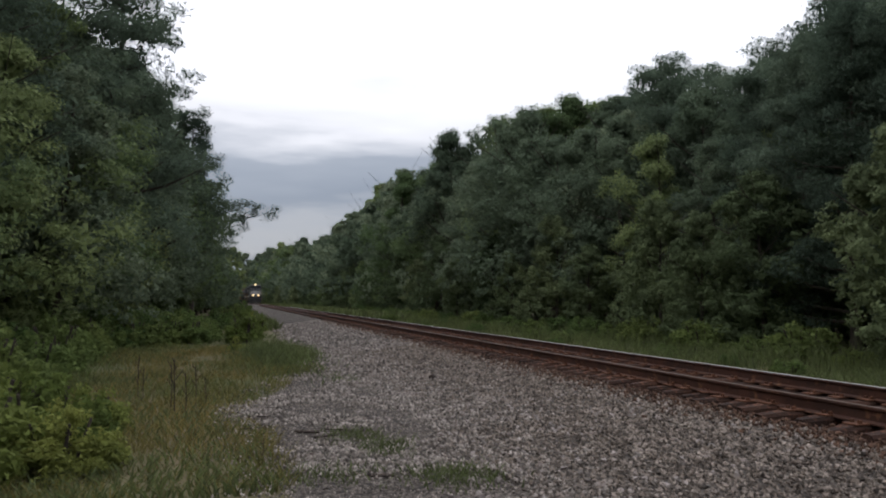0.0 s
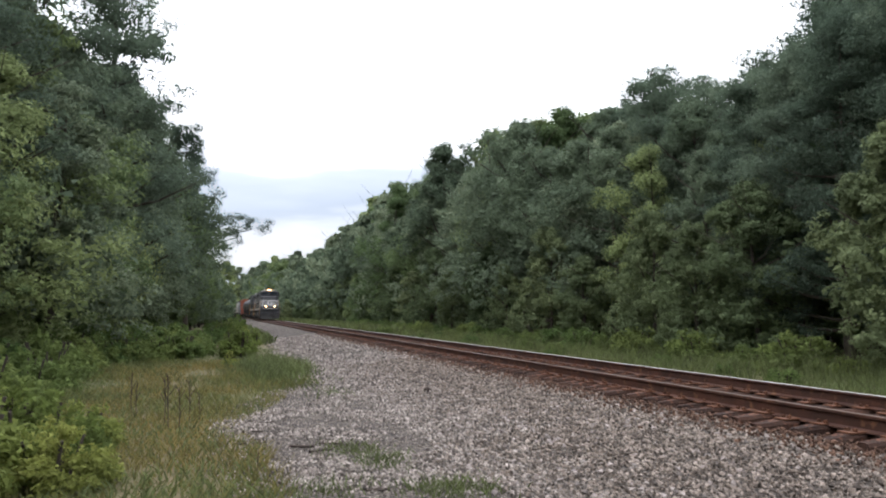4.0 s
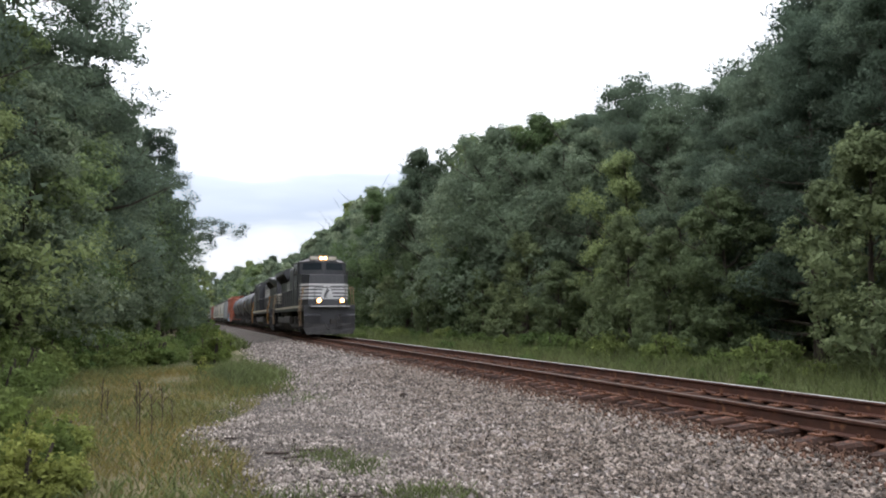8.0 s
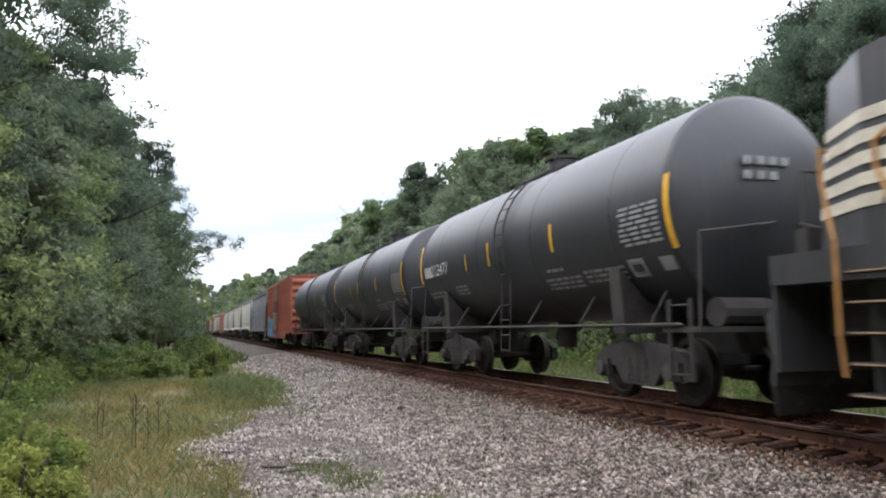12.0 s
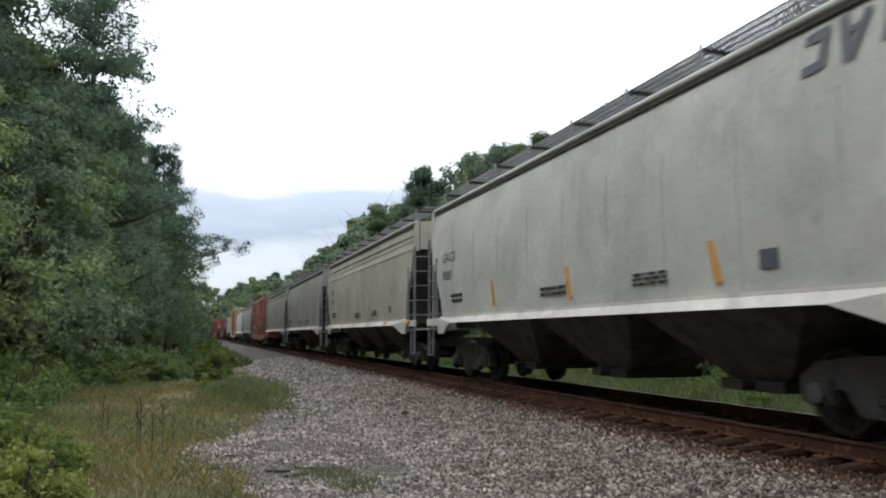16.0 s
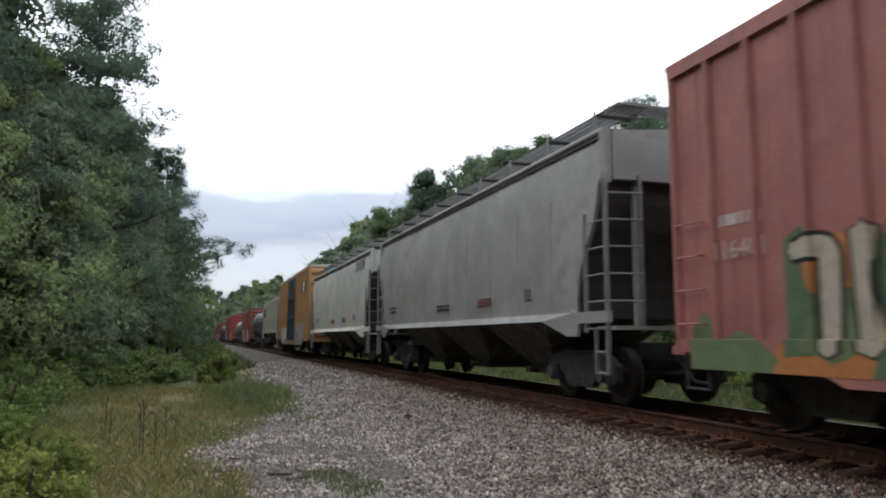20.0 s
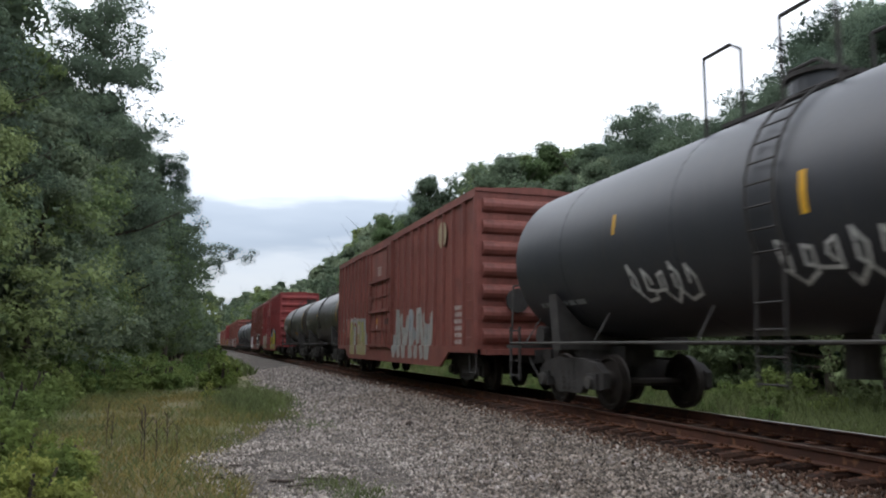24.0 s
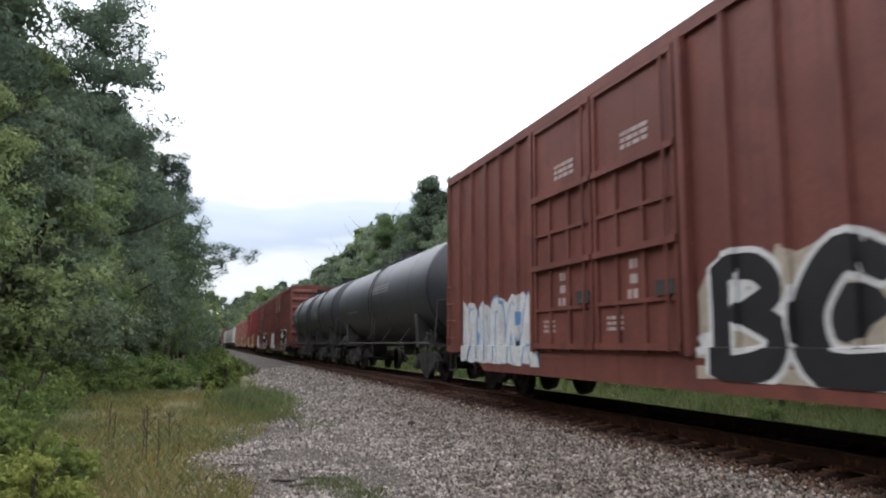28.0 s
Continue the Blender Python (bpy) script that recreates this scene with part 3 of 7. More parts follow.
    # unseen woods added behind the viewer, to shut off skylight from there
    for y in range(-84, 10, 8):
        for x, s in ((20.5, 1.05), (26.0, 1.2), (-10.5, 1.1), (-17.0, 1.3)):
            fars[rng.choice((0, 1))].append((x + rng.uniform(-1, 1), y + rng.uniform(-2, 2), s * rng.uniform(0.92, 1.1)))
    for x in range(-40, 52, 7):
        fars[rng.choice((0, 1))].append((x + rng.uniform(-1, 1) + 0.1, -92 + rng.uniform(-4, 4), rng.uniform(1.3, 1.6)))
    # vine-draped masses at the edge of the right-hand woods, with dark hollows between them
    for x, y, h in ((18.2, 12.6, 6.4), (17.6, 15.2, 7.2), (18.9, 22.4, 7.0), (18.0, 24.8, 5.6), (18.6, 28.6, 6.6), (19.8, 31.5, 5.0), (19.2, 36.5, 5.2), (19.6, 41.5, 7.4),
                    (19.0, 47.5, 5.4), (19.4, 53.0, 7.2), (18.8, 60.0, 6.0), (19.2, 66.0, 8.2), (18.8, 73.0, 6.4), (19.2, 81.0, 8.6)):
        spots[3].append((x, y, h / 9.0))
    for x, y, h in ((20.6, 20.0, 12.2), (21.4, 23.0, 12.4), (22.4, 26.2, 12.6), (21.0, 17.0, 13.0), (22.0, 14.0, 13.5), (26.6, 25.6, 16.4), (25.5, 21.6, 16.2), (24.2, 18.6, 15.0), (25.4, 24.2, 16.4), (26.2, 22.4, 15.6), (22.4, 18.9, 13.6), (27.4, 28.4, 15.6), (24.0, 21.8, 14.4)):
        spots[5].append((x, y, h / 14.0))
    # one pine that reaches out over the clearing, and a young one
    p = pine("reaching_pine_tree", 15, 16.0, M_LEAF[2], "pine tree with a long branch over the clearing", 0.3, reach=(0.48, 5.6))
    p.matrix_basis = pose(-2.9, 58, ground_z(-2.9, 58) - 0.05)
    spots[5].append((-5.2, 36.0, 1.3))
    spots[0].append((-4.6, 47.0, 1.0))
    spots[1].append((-4.0, 53.0, 0.92))
    spots[4].append((-5.6, 50.0, 1.05))
    spots[2].append((-3.6, 63.0, 0.9))
    # one dark crown and a thin half-bare tree that stand above the others
    d = broadleaf("dark_oak_tree", 41, 14.0, 3.0, M_LEAF[0], "tall dark compact tree above the woods", low=0.45, clumps=260)
    d.matrix_basis = pose(line_x(73) + 14.6, 73, ground_z(line_x(73) + 14.6, 73) - 0.05) @ Matrix.Scale(1.5, 4)
    d = broadleaf("thin_tree", 43, 14.0, 2.0, M_LEAF[1], "thin half-bare tree with sparse leaves", low=0.5, clumps=60, per=22, inner=2)
    d.matrix_basis = pose(line_x(57) + 14.6, 57, ground_z(line_x(57) + 14.6, 57) - 0.05) @ Matrix.Scale(1.34, 4)
    for x in range(-90, 90, 9):
        fars[rng.choice((0, 1))].append((line_x(470) + x, 520 + rng.uniform(-20, 20) + abs(x) * 0.5, rng.uniform(2.3, 2.8)))
    for i, (k, s) in enumerate(zip(near + far, spots + fars)):
        planted(k, s, 20 + i)


def blades(name, rng, n, place, tall, wide, mat, label, lean=0.55):
    """Grass of one kind, bent blades of three points each side."""
    verts, faces = [], []
    for _ in range(n):
        x, y, k = place(rng)
        z = ground_z(x, y) - 0.02
        h, w = tall * k * rng.uniform(0.5, 1.25), wide * rng.uniform(0.7, 1.4)
        a, b = rng.uniform(0, 6.28), rng.uniform(0, 6.28)
        dx, dy = math.cos(a) * w, math.sin(a) * w
        bx, by = math.cos(b) * h * lean, math.sin(b) * h * lean
        i = len(verts)
        verts += [(x - dx, y - dy, z), (x + dx, y + dy, z), (x + bx * 0.35 + dx * 0.7, y + by * 0.35 + dy * 0.7, z + h * 0.6),
                  (x + bx * 0.35 - dx * 0.7, y + by * 0.35 - dy * 0.7, z + h * 0.6), (x + bx, y + by, z + h)]
        faces += [(i, i + 1, i + 2, i + 3), (i + 3, i + 2, i + 4)]
    tagged(mesh_part(name, verts, faces, mat), label, "grass", kind="stuff")


def build_undergrowth():
    rng = random.Random(5)

    def verge(r):
        y = 7 + 110 * r.random() ** 1.9
        o = r.uniform(3.3, 10.8)
        return line_x(y) + o, y, (0.5 + 0.8 * smoothstep(3.3, 8.5, o)) * (1 + 0.6 * noise.noise(Vector((o * 0.5, y * 0.3, 2))))
    blades("verge_grass", rng, 26000, verge, 0.55, 0.013, M_GRASS, "tall green grass and weeds along the far side of the track")

    def far_verge(r):
        y = r.uniform(60, 260)
        return line_x(y) + r.uniform(3.4, 10.5), y, 1.2
    blades("far_verge_grass", rng, 5000, far_verge, 0.7, 0.09, M_GRASS, "green grass strip beside the distant track")

    def straw(r):
        while True:
            y = r.uniform(6.5, 27)
            x = r.uniform(-3.4, line_x(y) + gravel_edge(y) + 0.25)
            if noise.noise(Vector((x * 0.5, y * 0.3, 4))) > -0.35:
                return x, y, 0.6 + 0.5 * noise.noise(Vector((x * 0.8, y * 0.5, 8)))
    blades("dry_grass", rng, 22000, straw, 0.27, 0.006, M_STRAW, "yellowing dry grass beside the gravel", 0.95)

    def green(r):
        y = 6.5 + 40 * r.random() ** 1.5
        x = r.uniform(-6.5, line_x(y) + gravel_edge(y) + 0.15)
        if x > -3 and noise.noise(Vector((x * 0.7, y * 0.4, 31))) < -0.12 and y > 8.5:
            x -= 3.2
        return x, y, 0.6 + 0.8 * smoothstep(-2.0, -4.5, x)
    blades("green_grass", rng, 26000, green, 0.26, 0.010, M_GRASS, "low green grass and weeds on the clearing", 0.9)

    def left_far(r):
        y = r.uniform(40, 200)
        return line_x(y) + gravel_edge(y) - r.uniform(-0.2, 3.5), y, 1.0
    blades("trackside_grass", rng, 4000, left_far, 0.5, 0.06, M_GRASS, "grass between the gravel and the woods")

    def tufts(cx, cy, sx, sy):
        def f(r):
            return cx + r.gauss(0, sx), cy + r.gauss(0, sy), 1.0
        return f
    for cx, cy, sx, sy, n in ((1.7, 8.15, 0.16, 0.3, 420), (1.45, 8.9, 0.2, 0.25, 260), (2.05, 6.6, 0.25, 0.25, 520), (0.9, 7.0, 0.3, 0.3, 300), (2.1, 15.2, 0.25, 0.5, 200)):
        blades("grass_tuft", rng, n, tufts(cx, cy, sx, sy), 0.14, 0.008, M_GRASS, "small green grass tuft growing in gravel", 0.7)
    blades("green_grass", rng, 5000, tufts(1.35, 22.5, 0.5, 2.4), 0.3, 0.012, M_GRASS, "thick green grass beside the gravel's edge", 0.7)
    # bushes
    b1 = bush("leafy_bush", 31, 0.95, 0.75, M_LEAF[4], "bright green leafy bush in the clearing", 80, 85, 0.07)
    planted(b1, [(-2.0, 8.9, 1.05), (-2.4, 7.8, 1.1), (-2.8, 9.8, 1.1), (-3.2, 11.2, 1.0), (-3.9, 12.4, 1.1), (-1.6, 8.0, 0.75), (-1.75, 10.2, 0.7)], 3)
    b2 = bush("weedy_bush", 32, 1.2, 0.9, M_WEEDY, "dull green weedy bush at the edge of the woods", 46, 60, 0.12)
    left = [(-4.4 + rng.uniform(-0.7, 0.7) + 0.05 * (y - 18), y, rng.uniform(0.75, 1.15)) for y in np.arange(14.5, 44, 1.3)]
    left += [(-5.8 + rng.uniform(-0.6, 0.6), y, rng.uniform(0.9, 1.4)) for y in np.arange(16, 40, 2.0)]
    left += [(-1.7, 32.5, 0.95), (-1.2, 36.0, 0.9), (-0.9, 42.0, 1.0), (-0.6, 50, 1.1), (0.2, 60, 1.2), (0.6, 72, 1.3), (1.2, 86, 1.4)]
    for k in range(26):
        f = k / 25
        left += [(-6.6 + 5.4 * f + rng.uniform(-0.25, 0.25), 22.6 + 7.6 * f + rng.uniform(-0.5, 0.5), rng.uniform(0.75, 1.05)),
                 (-7.0 + 5.4 * f + rng.uniform(-0.4, 0.4), 24.6 + 7.6 * f + rng.uniform(-0.6, 0.6), rng.uniform(0.9, 1.25))]
    planted(b2, left, 4)
    b3 = bush("small_bush", 33, 1.15, 0.5, M_LEAF[4], "small bright green upright bush beside the gravel", 30, 60, 0.10)
    planted(b3, [(0.45, 28.6, 1.2), (0.75, 30.0, 0.95), (0.2, 24.5, 0.5), (1.5, 40, 0.8), (1.2, 47, 0.9)], 5)
    b4 = bush("verge_bush", 34, 1.3, 1.0, M_WEEDY, "green weeds and vines along the far verge", 42, 60, 0.13)
    right = [(line_x(y) + 9.6 + rng.uniform(-0.7, 0.7), y, rng.uniform(0.6, 1.15)) for y in np.arange(9, 100, 2.3)]
    right += [(line_x(y) + 6.5 + rng.uniform(-1.5, 1.5), y, rng.uniform(0.4, 0.7)) for y in np.arange(10, 70, 4.1)]
    planted(b4, right, 6)
    # dead stalks
    bm = fresh()
    pipe(bm, [(0, 0, -0.05), (0.02, 0.01, 0.4), (0.0, 0.03, 0.85)], 0.007, 5)
    for a in range(5):
        z = 0.35 + 0.1 * a
        rod(bm, (0.01, 0.01, z), (0.09 * math.cos(a * 2.1), 0.09 * math.sin(a * 2.1), z + 0.14), 0.006, 5)
    st = part("dead_weed_stalk", bm, M_DEADWOOD)
    tagged(st, "dry dark brown weed stalk standing in grass", "weed", "dead weed stalks")
    planted(st, [(-0.75, 11.4, 1.0), (-0.6, 11.2, 0.8), (-0.85, 11.9, 0.9), (-1.45, 13.2, 0.9), (-1.35, 13.0, 0.7), (-0.5, 12.4, 0.8), (0.35, 7.7, 0.4), (-0.35, 12.0, 0.6)], 7)
    # broken tie wood and sticks lying on the stones
    r2 = random.Random(9)
    for x, y, ln, w, turn in ((3.25, 16.4, 0.68, 0.07, 100), (1.39, 6.74, 0.22, 0.06, 85), (0.41, 10.6, 0.3, 0.06, 80), (0.62, 11.4, 0.24, 0.05, 95), (0.95, 9.3, 0.32, 0.06, 70),
                              (1.15, 9.0, 0.3, 0.06, 110), (1.35, 9.35, 0.36, 0.05, 65), (0.75, 12.2, 0.3, 0.05, 85), (0.3, 9.7, 0.35, 0.05, 100), (4.95, 5.4, 0.22, 0.03, 60), (2.55, 5.6, 0.34, 0.035, 120)):
        bm = fresh()
        k = 7
        loft(bm, [[(ln * (t - 0.5), w * 0.5 * math.cos(2 * math.pi * i / k) * r2.uniform(0.4, 1.2), w * 0.26 * math.sin(2 * math.pi * i / k) * r2.uniform(0.4, 1.2)) for i in range(k)] for t in (0, 0.25, 0.6, 1.0)])
        o = part("wood_fragment", bm, M_DEADWOOD)
        o.matrix_basis = pose(x, y, ground_z(x, y) + 0.055, 0, 0, turn - 90)
        tagged(o, "splintered dark piece of old tie wood on gravel", "wood scrap", "wood scraps on the gravel")
    bm = fresh()
    bmesh.ops.create_icosphere(bm, subdivisions=2, radius=0.075)
    for v in bm.verts:
        v.co *= 1 + 0.25 * noise.noise(v.co * 9)
        v.co.z *= 0.8
    o = part("dark_rock", bm, M_DEADWOOD)
    o.matrix_basis = pose(3.91, 14.12, ground_z(3.91, 14.12) + 0.07)
    tagged(o, "single dark rock lying on the ballast", "rock")


build_woods()
build_undergrowth()
# ---- rolling stock: a car's own space has x across, y backwards along the train, z up from the rail ----
M_PLOW = material("dusty_plow", (0.042, 0.039, 0.037), (0.024, 0.023, 0.022), 0.7, scale=2.5, fine=25, bump=0.15, stain=(0.075, 0.066, 0.056))
KEPT = {}
AXLES = []


def shared(name, key, maker, mat, parent, at=(0, 0, 0), turn=None, label=""):
    """A part whose mesh is built once for each key."""
    if key not in KEPT:
        bm = fresh()
        maker(bm)
        me = bpy.data.meshes.new(name)
        bm.to_mesh(me)
        bm.free()
        me.materials.append(mat)
        KEPT[key] = me
    ob = new(name, KEPT[key])
    ob.parent, ob.location = parent, at
    if turn:
        ob.rotation_euler = turn
    if label:
        tagged(ob, label)
    return ob


def words(text, height, mat, parent, x, y, z, side=-1, name="lettering", stretch=1.0, label=""):
    """Painted letters on a car's side; y is the left end as read from outside, z the foot."""
    key = ("font", text)
    if key not in KEPT:
        cu = bpy.data.curves.new("letters", "FONT")
        cu.body, cu.size, cu.resolution_u, cu.extrude = text, 1.0, 2, 0.0
        tmp = bpy.data.objects.new("letters", cu)
        scene.collection.objects.link(tmp)
        bpy.context.view_layer.update()
        me = bpy.data.meshes.new_from_object(tmp.evaluated_get(bpy.context.evaluated_depsgraph_get()))
        bpy.data.objects.remove(tmp)
        KEPT[key] = me
    me = KEPT[key].copy()
    me.materials.clear()
    me.materials.append(mat)
    ob = new(name, me)
    ob.parent = parent
    s = height / 0.7
    ob.matrix_local = Matrix.Translation((x, y, z)) @ Euler((radians(90), 0, radians(-90 if side < 0 else 90))).to_matrix().to_4x4() @ Matrix.Diagonal((s * stretch, s, s, 1))
    if label:
        tagged(ob, label)
    return ob


def bars(parent, x, y0, y1, z0, z1, rows, mat, seed=0, name="stencil_line"):
    """Small lettering too faint to read, as rows of short bars."""
    rng = random.Random(seed)
    h = (z1 - z0) / rows
    for r in range(rows):
        bm = fresh()
        y, z = y0, z0 + r * h
        while y < y1 - 0.02:
            w = min(rng.uniform(0.05, 0.22), y1 - y)
            box(bm, x - 0.004, x + 0.001, y, y + w, z, z + h * 0.62)
            y += w + rng.uniform(0.03, 0.06)
        part(name, bm, mat, parent)


def on_side(pts, ribs, rib_w, rib_d, x, lift, above=None, sill_d=0.062):
    """A flat shape (y, z) painted over a ribbed side at x < 0 and over the sill below it."""
    bm = fresh()
    bm.faces.new([bm.verts.new((x, y, max(z, 0.67))) for y, z in pts])
    if above is not None:
        bmesh.ops.bisect_plane(bm, geom=bm.verts[:] + bm.edges[:] + bm.faces[:], plane_co=(0, 0, above), plane_no=(0, 0.08, 1), clear_inner=True)
    if not bm.verts:
        return bm
    lo, hi = min(v.co.y for v in bm.verts), max(v.co.y for v in bm.verts)
    for c in ribs:
        for e in (c - rib_w / 2 - 0.004, c - rib_w / 2 + 0.004, c + rib_w / 2 - 0.004, c + rib_w / 2 + 0.004):
            if lo < e < hi:
                bmesh.ops.bisect_plane(bm, geom=bm.verts[:] + bm.edges[:] + bm.faces[:], plane_co=(0, e, 0), plane_no=(0, 1, 0))
    for z in (1.057, 1.066):
        bmesh.ops.bisect_plane(bm, geom=bm.verts[:] + bm.edges[:] + bm.faces[:], plane_co=(0, 0, z), plane_no=(0, 0, 1))
    for v in bm.verts:
        if v.co.z < 1.06:
            v.co.x = x - lift - sill_d
        else:
            v.co.x = x - lift - (rib_d if any(abs(v.co.y - c) < rib_w / 2 for c in ribs) else 0)
    return bm


BLOCKS = {  # straight strokes in a unit square: across, up, width at each end
    "I": ((0.5, 0, 0.62, 0.5, 1, 0.42),), "V": ((0.14, 1, 0.34, 0.5, 0, 0.4), (0.86, 1, 0.3, 0.52, 0, 0.36)),
    "A": ((0.08, 0, 0.3, 0.46, 1.05, 0.3), (0.92, 0, 0.3, 0.52, 1.05, 0.3), (0.2, 0.36, 0.2, 0.8, 0.36, 0.2)),
    "C": ((0.9, 0.9, 0.3, 0.3, 0.88, 0.3), (0.2, 0.94, 0.3, 0.22, 0.06, 0.3), (0.22, 0.12, 0.3, 0.95, 0.14, 0.3))}
GLYPHS = {  # swelling curved strokes in a unit square: points of across, up, width
    "I": (((0.5, 0, 0.5), (0.46, 0.5, 0.36), (0.52, 1, 0.52)),),
    "L": (((0.3, 1, 0.34), (0.26, 0.4, 0.42), (0.3, 0.1, 0.4), (1.0, 0.06, 0.3)),),
    "V": (((0.1, 1, 0.4), (0.34, 0.4, 0.3), (0.5, 0.02, 0.34), (0.66, 0.45, 0.28), (0.92, 1, 0.36)),),
    "U": (((0.16, 1, 0.4), (0.14, 0.4, 0.34), (0.3, 0.08, 0.34), (0.68, 0.1, 0.34), (0.86, 0.45, 0.34), (0.82, 1, 0.4)),),
    "E": (((0.98, 0.92, 0.26), (0.4, 0.92, 0.36), (0.22, 0.6, 0.4), (0.24, 0.14, 0.42), (1.0, 0.1, 0.28)), ((0.3, 0.52, 0.26), (0.84, 0.54, 0.2))),
    "F": (((1.0, 0.95, 0.24), (0.42, 0.9, 0.34), (0.26, 0.5, 0.42), (0.3, 0, 0.5)), ((0.3, 0.5, 0.26), (0.86, 0.52, 0.22))),
    "A": (((0.02, 0, 0.42), (0.26, 0.5, 0.3), (0.5, 1.04, 0.3), (0.72, 0.5, 0.3), (0.98, 0, 0.44)), ((0.24, 0.34, 0.2), (0.78, 0.36, 0.2))),
    "N": (((0.14, 0, 0.4), (0.16, 0.5, 0.3), (0.18, 1, 0.34)), ((0.18, 0.96, 0.32), (0.5, 0.45, 0.3), (0.82, 0.04, 0.34)), ((0.84, 0.02, 0.32), (0.84, 0.5, 0.28), (0.9, 1.04, 0.38))),
    "R": (((0.22, 0, 0.44), (0.2, 0.5, 0.34), (0.2, 0.98, 0.36)), ((0.2, 0.92, 0.3), (0.66, 0.92, 0.32), (0.84, 0.7, 0.32), (0.6, 0.48, 0.26), (0.34, 0.46, 0.22)), ((0.46, 0.46, 0.28), (0.7, 0.22, 0.34), (1.0, 0, 0.42))),
    "B": (((0.2, 0, 0.4), (0.18, 0.5, 0.34), (0.2, 1, 0.4)), ((0.2, 0.94, 0.28), (0.66, 0.92, 0.3), (0.8, 0.72, 0.3), (0.44, 0.54, 0.22)), ((0.44, 0.54, 0.22), (0.84, 0.4, 0.34), (0.8, 0.12, 0.34), (0.2, 0.06, 0.3))),
    "S": (((0.92, 0.9, 0.28), (0.46, 0.96, 0.32), (0.18, 0.76, 0.34), (0.44, 0.54, 0.32), (0.8, 0.36, 0.34), (0.62, 0.08, 0.34), (0.06, 0.1, 0.28)),),
    "C": (((0.94, 0.86, 0.3), (0.5, 0.98, 0.36), (0.16, 0.6, 0.4), (0.3, 0.12, 0.38), (0.96, 0.12, 0.32)),),
    "M": (((0.1, 0, 0.34), (0.14, 0.5, 0.26), (0.2, 1, 0.28), (0.5, 0.3, 0.24), (0.8, 1, 0.28), (0.86, 0.5, 0.26), (0.92, 0, 0.36)),),
    "W": (((0.04, 1, 0.3), (0.28, 0.02, 0.28), (0.5, 0.72, 0.22), (0.72, 0.02, 0.28), (0.96, 1.06, 0.3)),)}


def stroke_shape(st, cx, w, z0, hh, grow, rng):
    """The outline of one swelling stroke with round ends, as (y, z) points."""
    jig = [(rng.uniform(-0.05, 0.05), rng.uniform(-0.04, 0.04)) for _ in st]
    ctl = [(cx + (1 - x - jx) * w, z0 + (z + jz) * hh, k * w / 2 + grow) for (x, z, k), (jx, jz) in zip(st, jig)]
    pts, n = [], len(ctl)
    for i in range(n - 1):
        p = [ctl[max(i - 1, 0)], ctl[i], ctl[i + 1], ctl[min(i + 2, n - 1)]]
        for q in range(5):
            u = q / 5
            pts.append(tuple(0.5 * (2 * p[1][k] + (p[2][k] - p[0][k]) * u + (2 * p[0][k] - 5 * p[1][k] + 4 * p[2][k] - p[3][k]) * u * u
                                    + (3 * p[1][k] - p[0][k] - 3 * p[2][k] + p[3][k]) * u ** 3) for k in range(3)))
    pts.append(ctl[-1])
    left, right = [], []
    for i, (y, z, r) in enumerate(pts):
        a, b = pts[max(i - 1, 0)], pts[min(i + 1, len(pts) - 1)]
        d = math.hypot(b[0] - a[0], b[1] - a[1]) or 1
        ny, nz = -(b[1] - a[1]) / d, (b[0] - a[0]) / d
        left.append((y + ny * r, z + nz * r))
        right.append((y - ny * r, z - nz * r))
        if i in (0, len(pts) - 1):
            s = -1 if i == 0 else 1
            cap = (y + s * nz * r * 0.55, z - s * ny * r * 0.55)
            right.append(cap) if s > 0 else left.insert(0, cap)
    return left + right[::-1] if len(right) else left


def old_stroke(st, cx, w, z0, hh, grow, rng):
    x0, a, w0, x1, b, w1 = st
    p, q = (cx + (1 - x0) * w, z0 + a * hh), (cx + (1 - x1) * w, z0 + b * hh)
    dx, dz = q[0] - p[0], q[1] - p[1]
    n = math.hypot(dx, dz) or 1
    ux, uz = dx / n, dz / n
    r0, r1 = w0 * w / 2 + grow, w1 * w / 2 + grow
    e0, e1 = 0.10 * w0 * w + grow, 0.10 * w1 * w + grow
    j = [rng.uniform(-0.02, 0.02) for _ in range(4)]
    return [(p[0] - ux * e0 - uz * r0, p[1] - uz * e0 + ux * r0 + j[0]), (p[0] - ux * e0 + uz * r0, p[1] - uz * e0 - ux * r0 + j[1]),
            (q[0] + ux * e1 + uz * r1, q[1] + uz * e1 - ux * r1 + j[2]), (q[0] + ux * e1 - uz * r1, q[1] + uz * e1 + ux * r1 + j[3])]


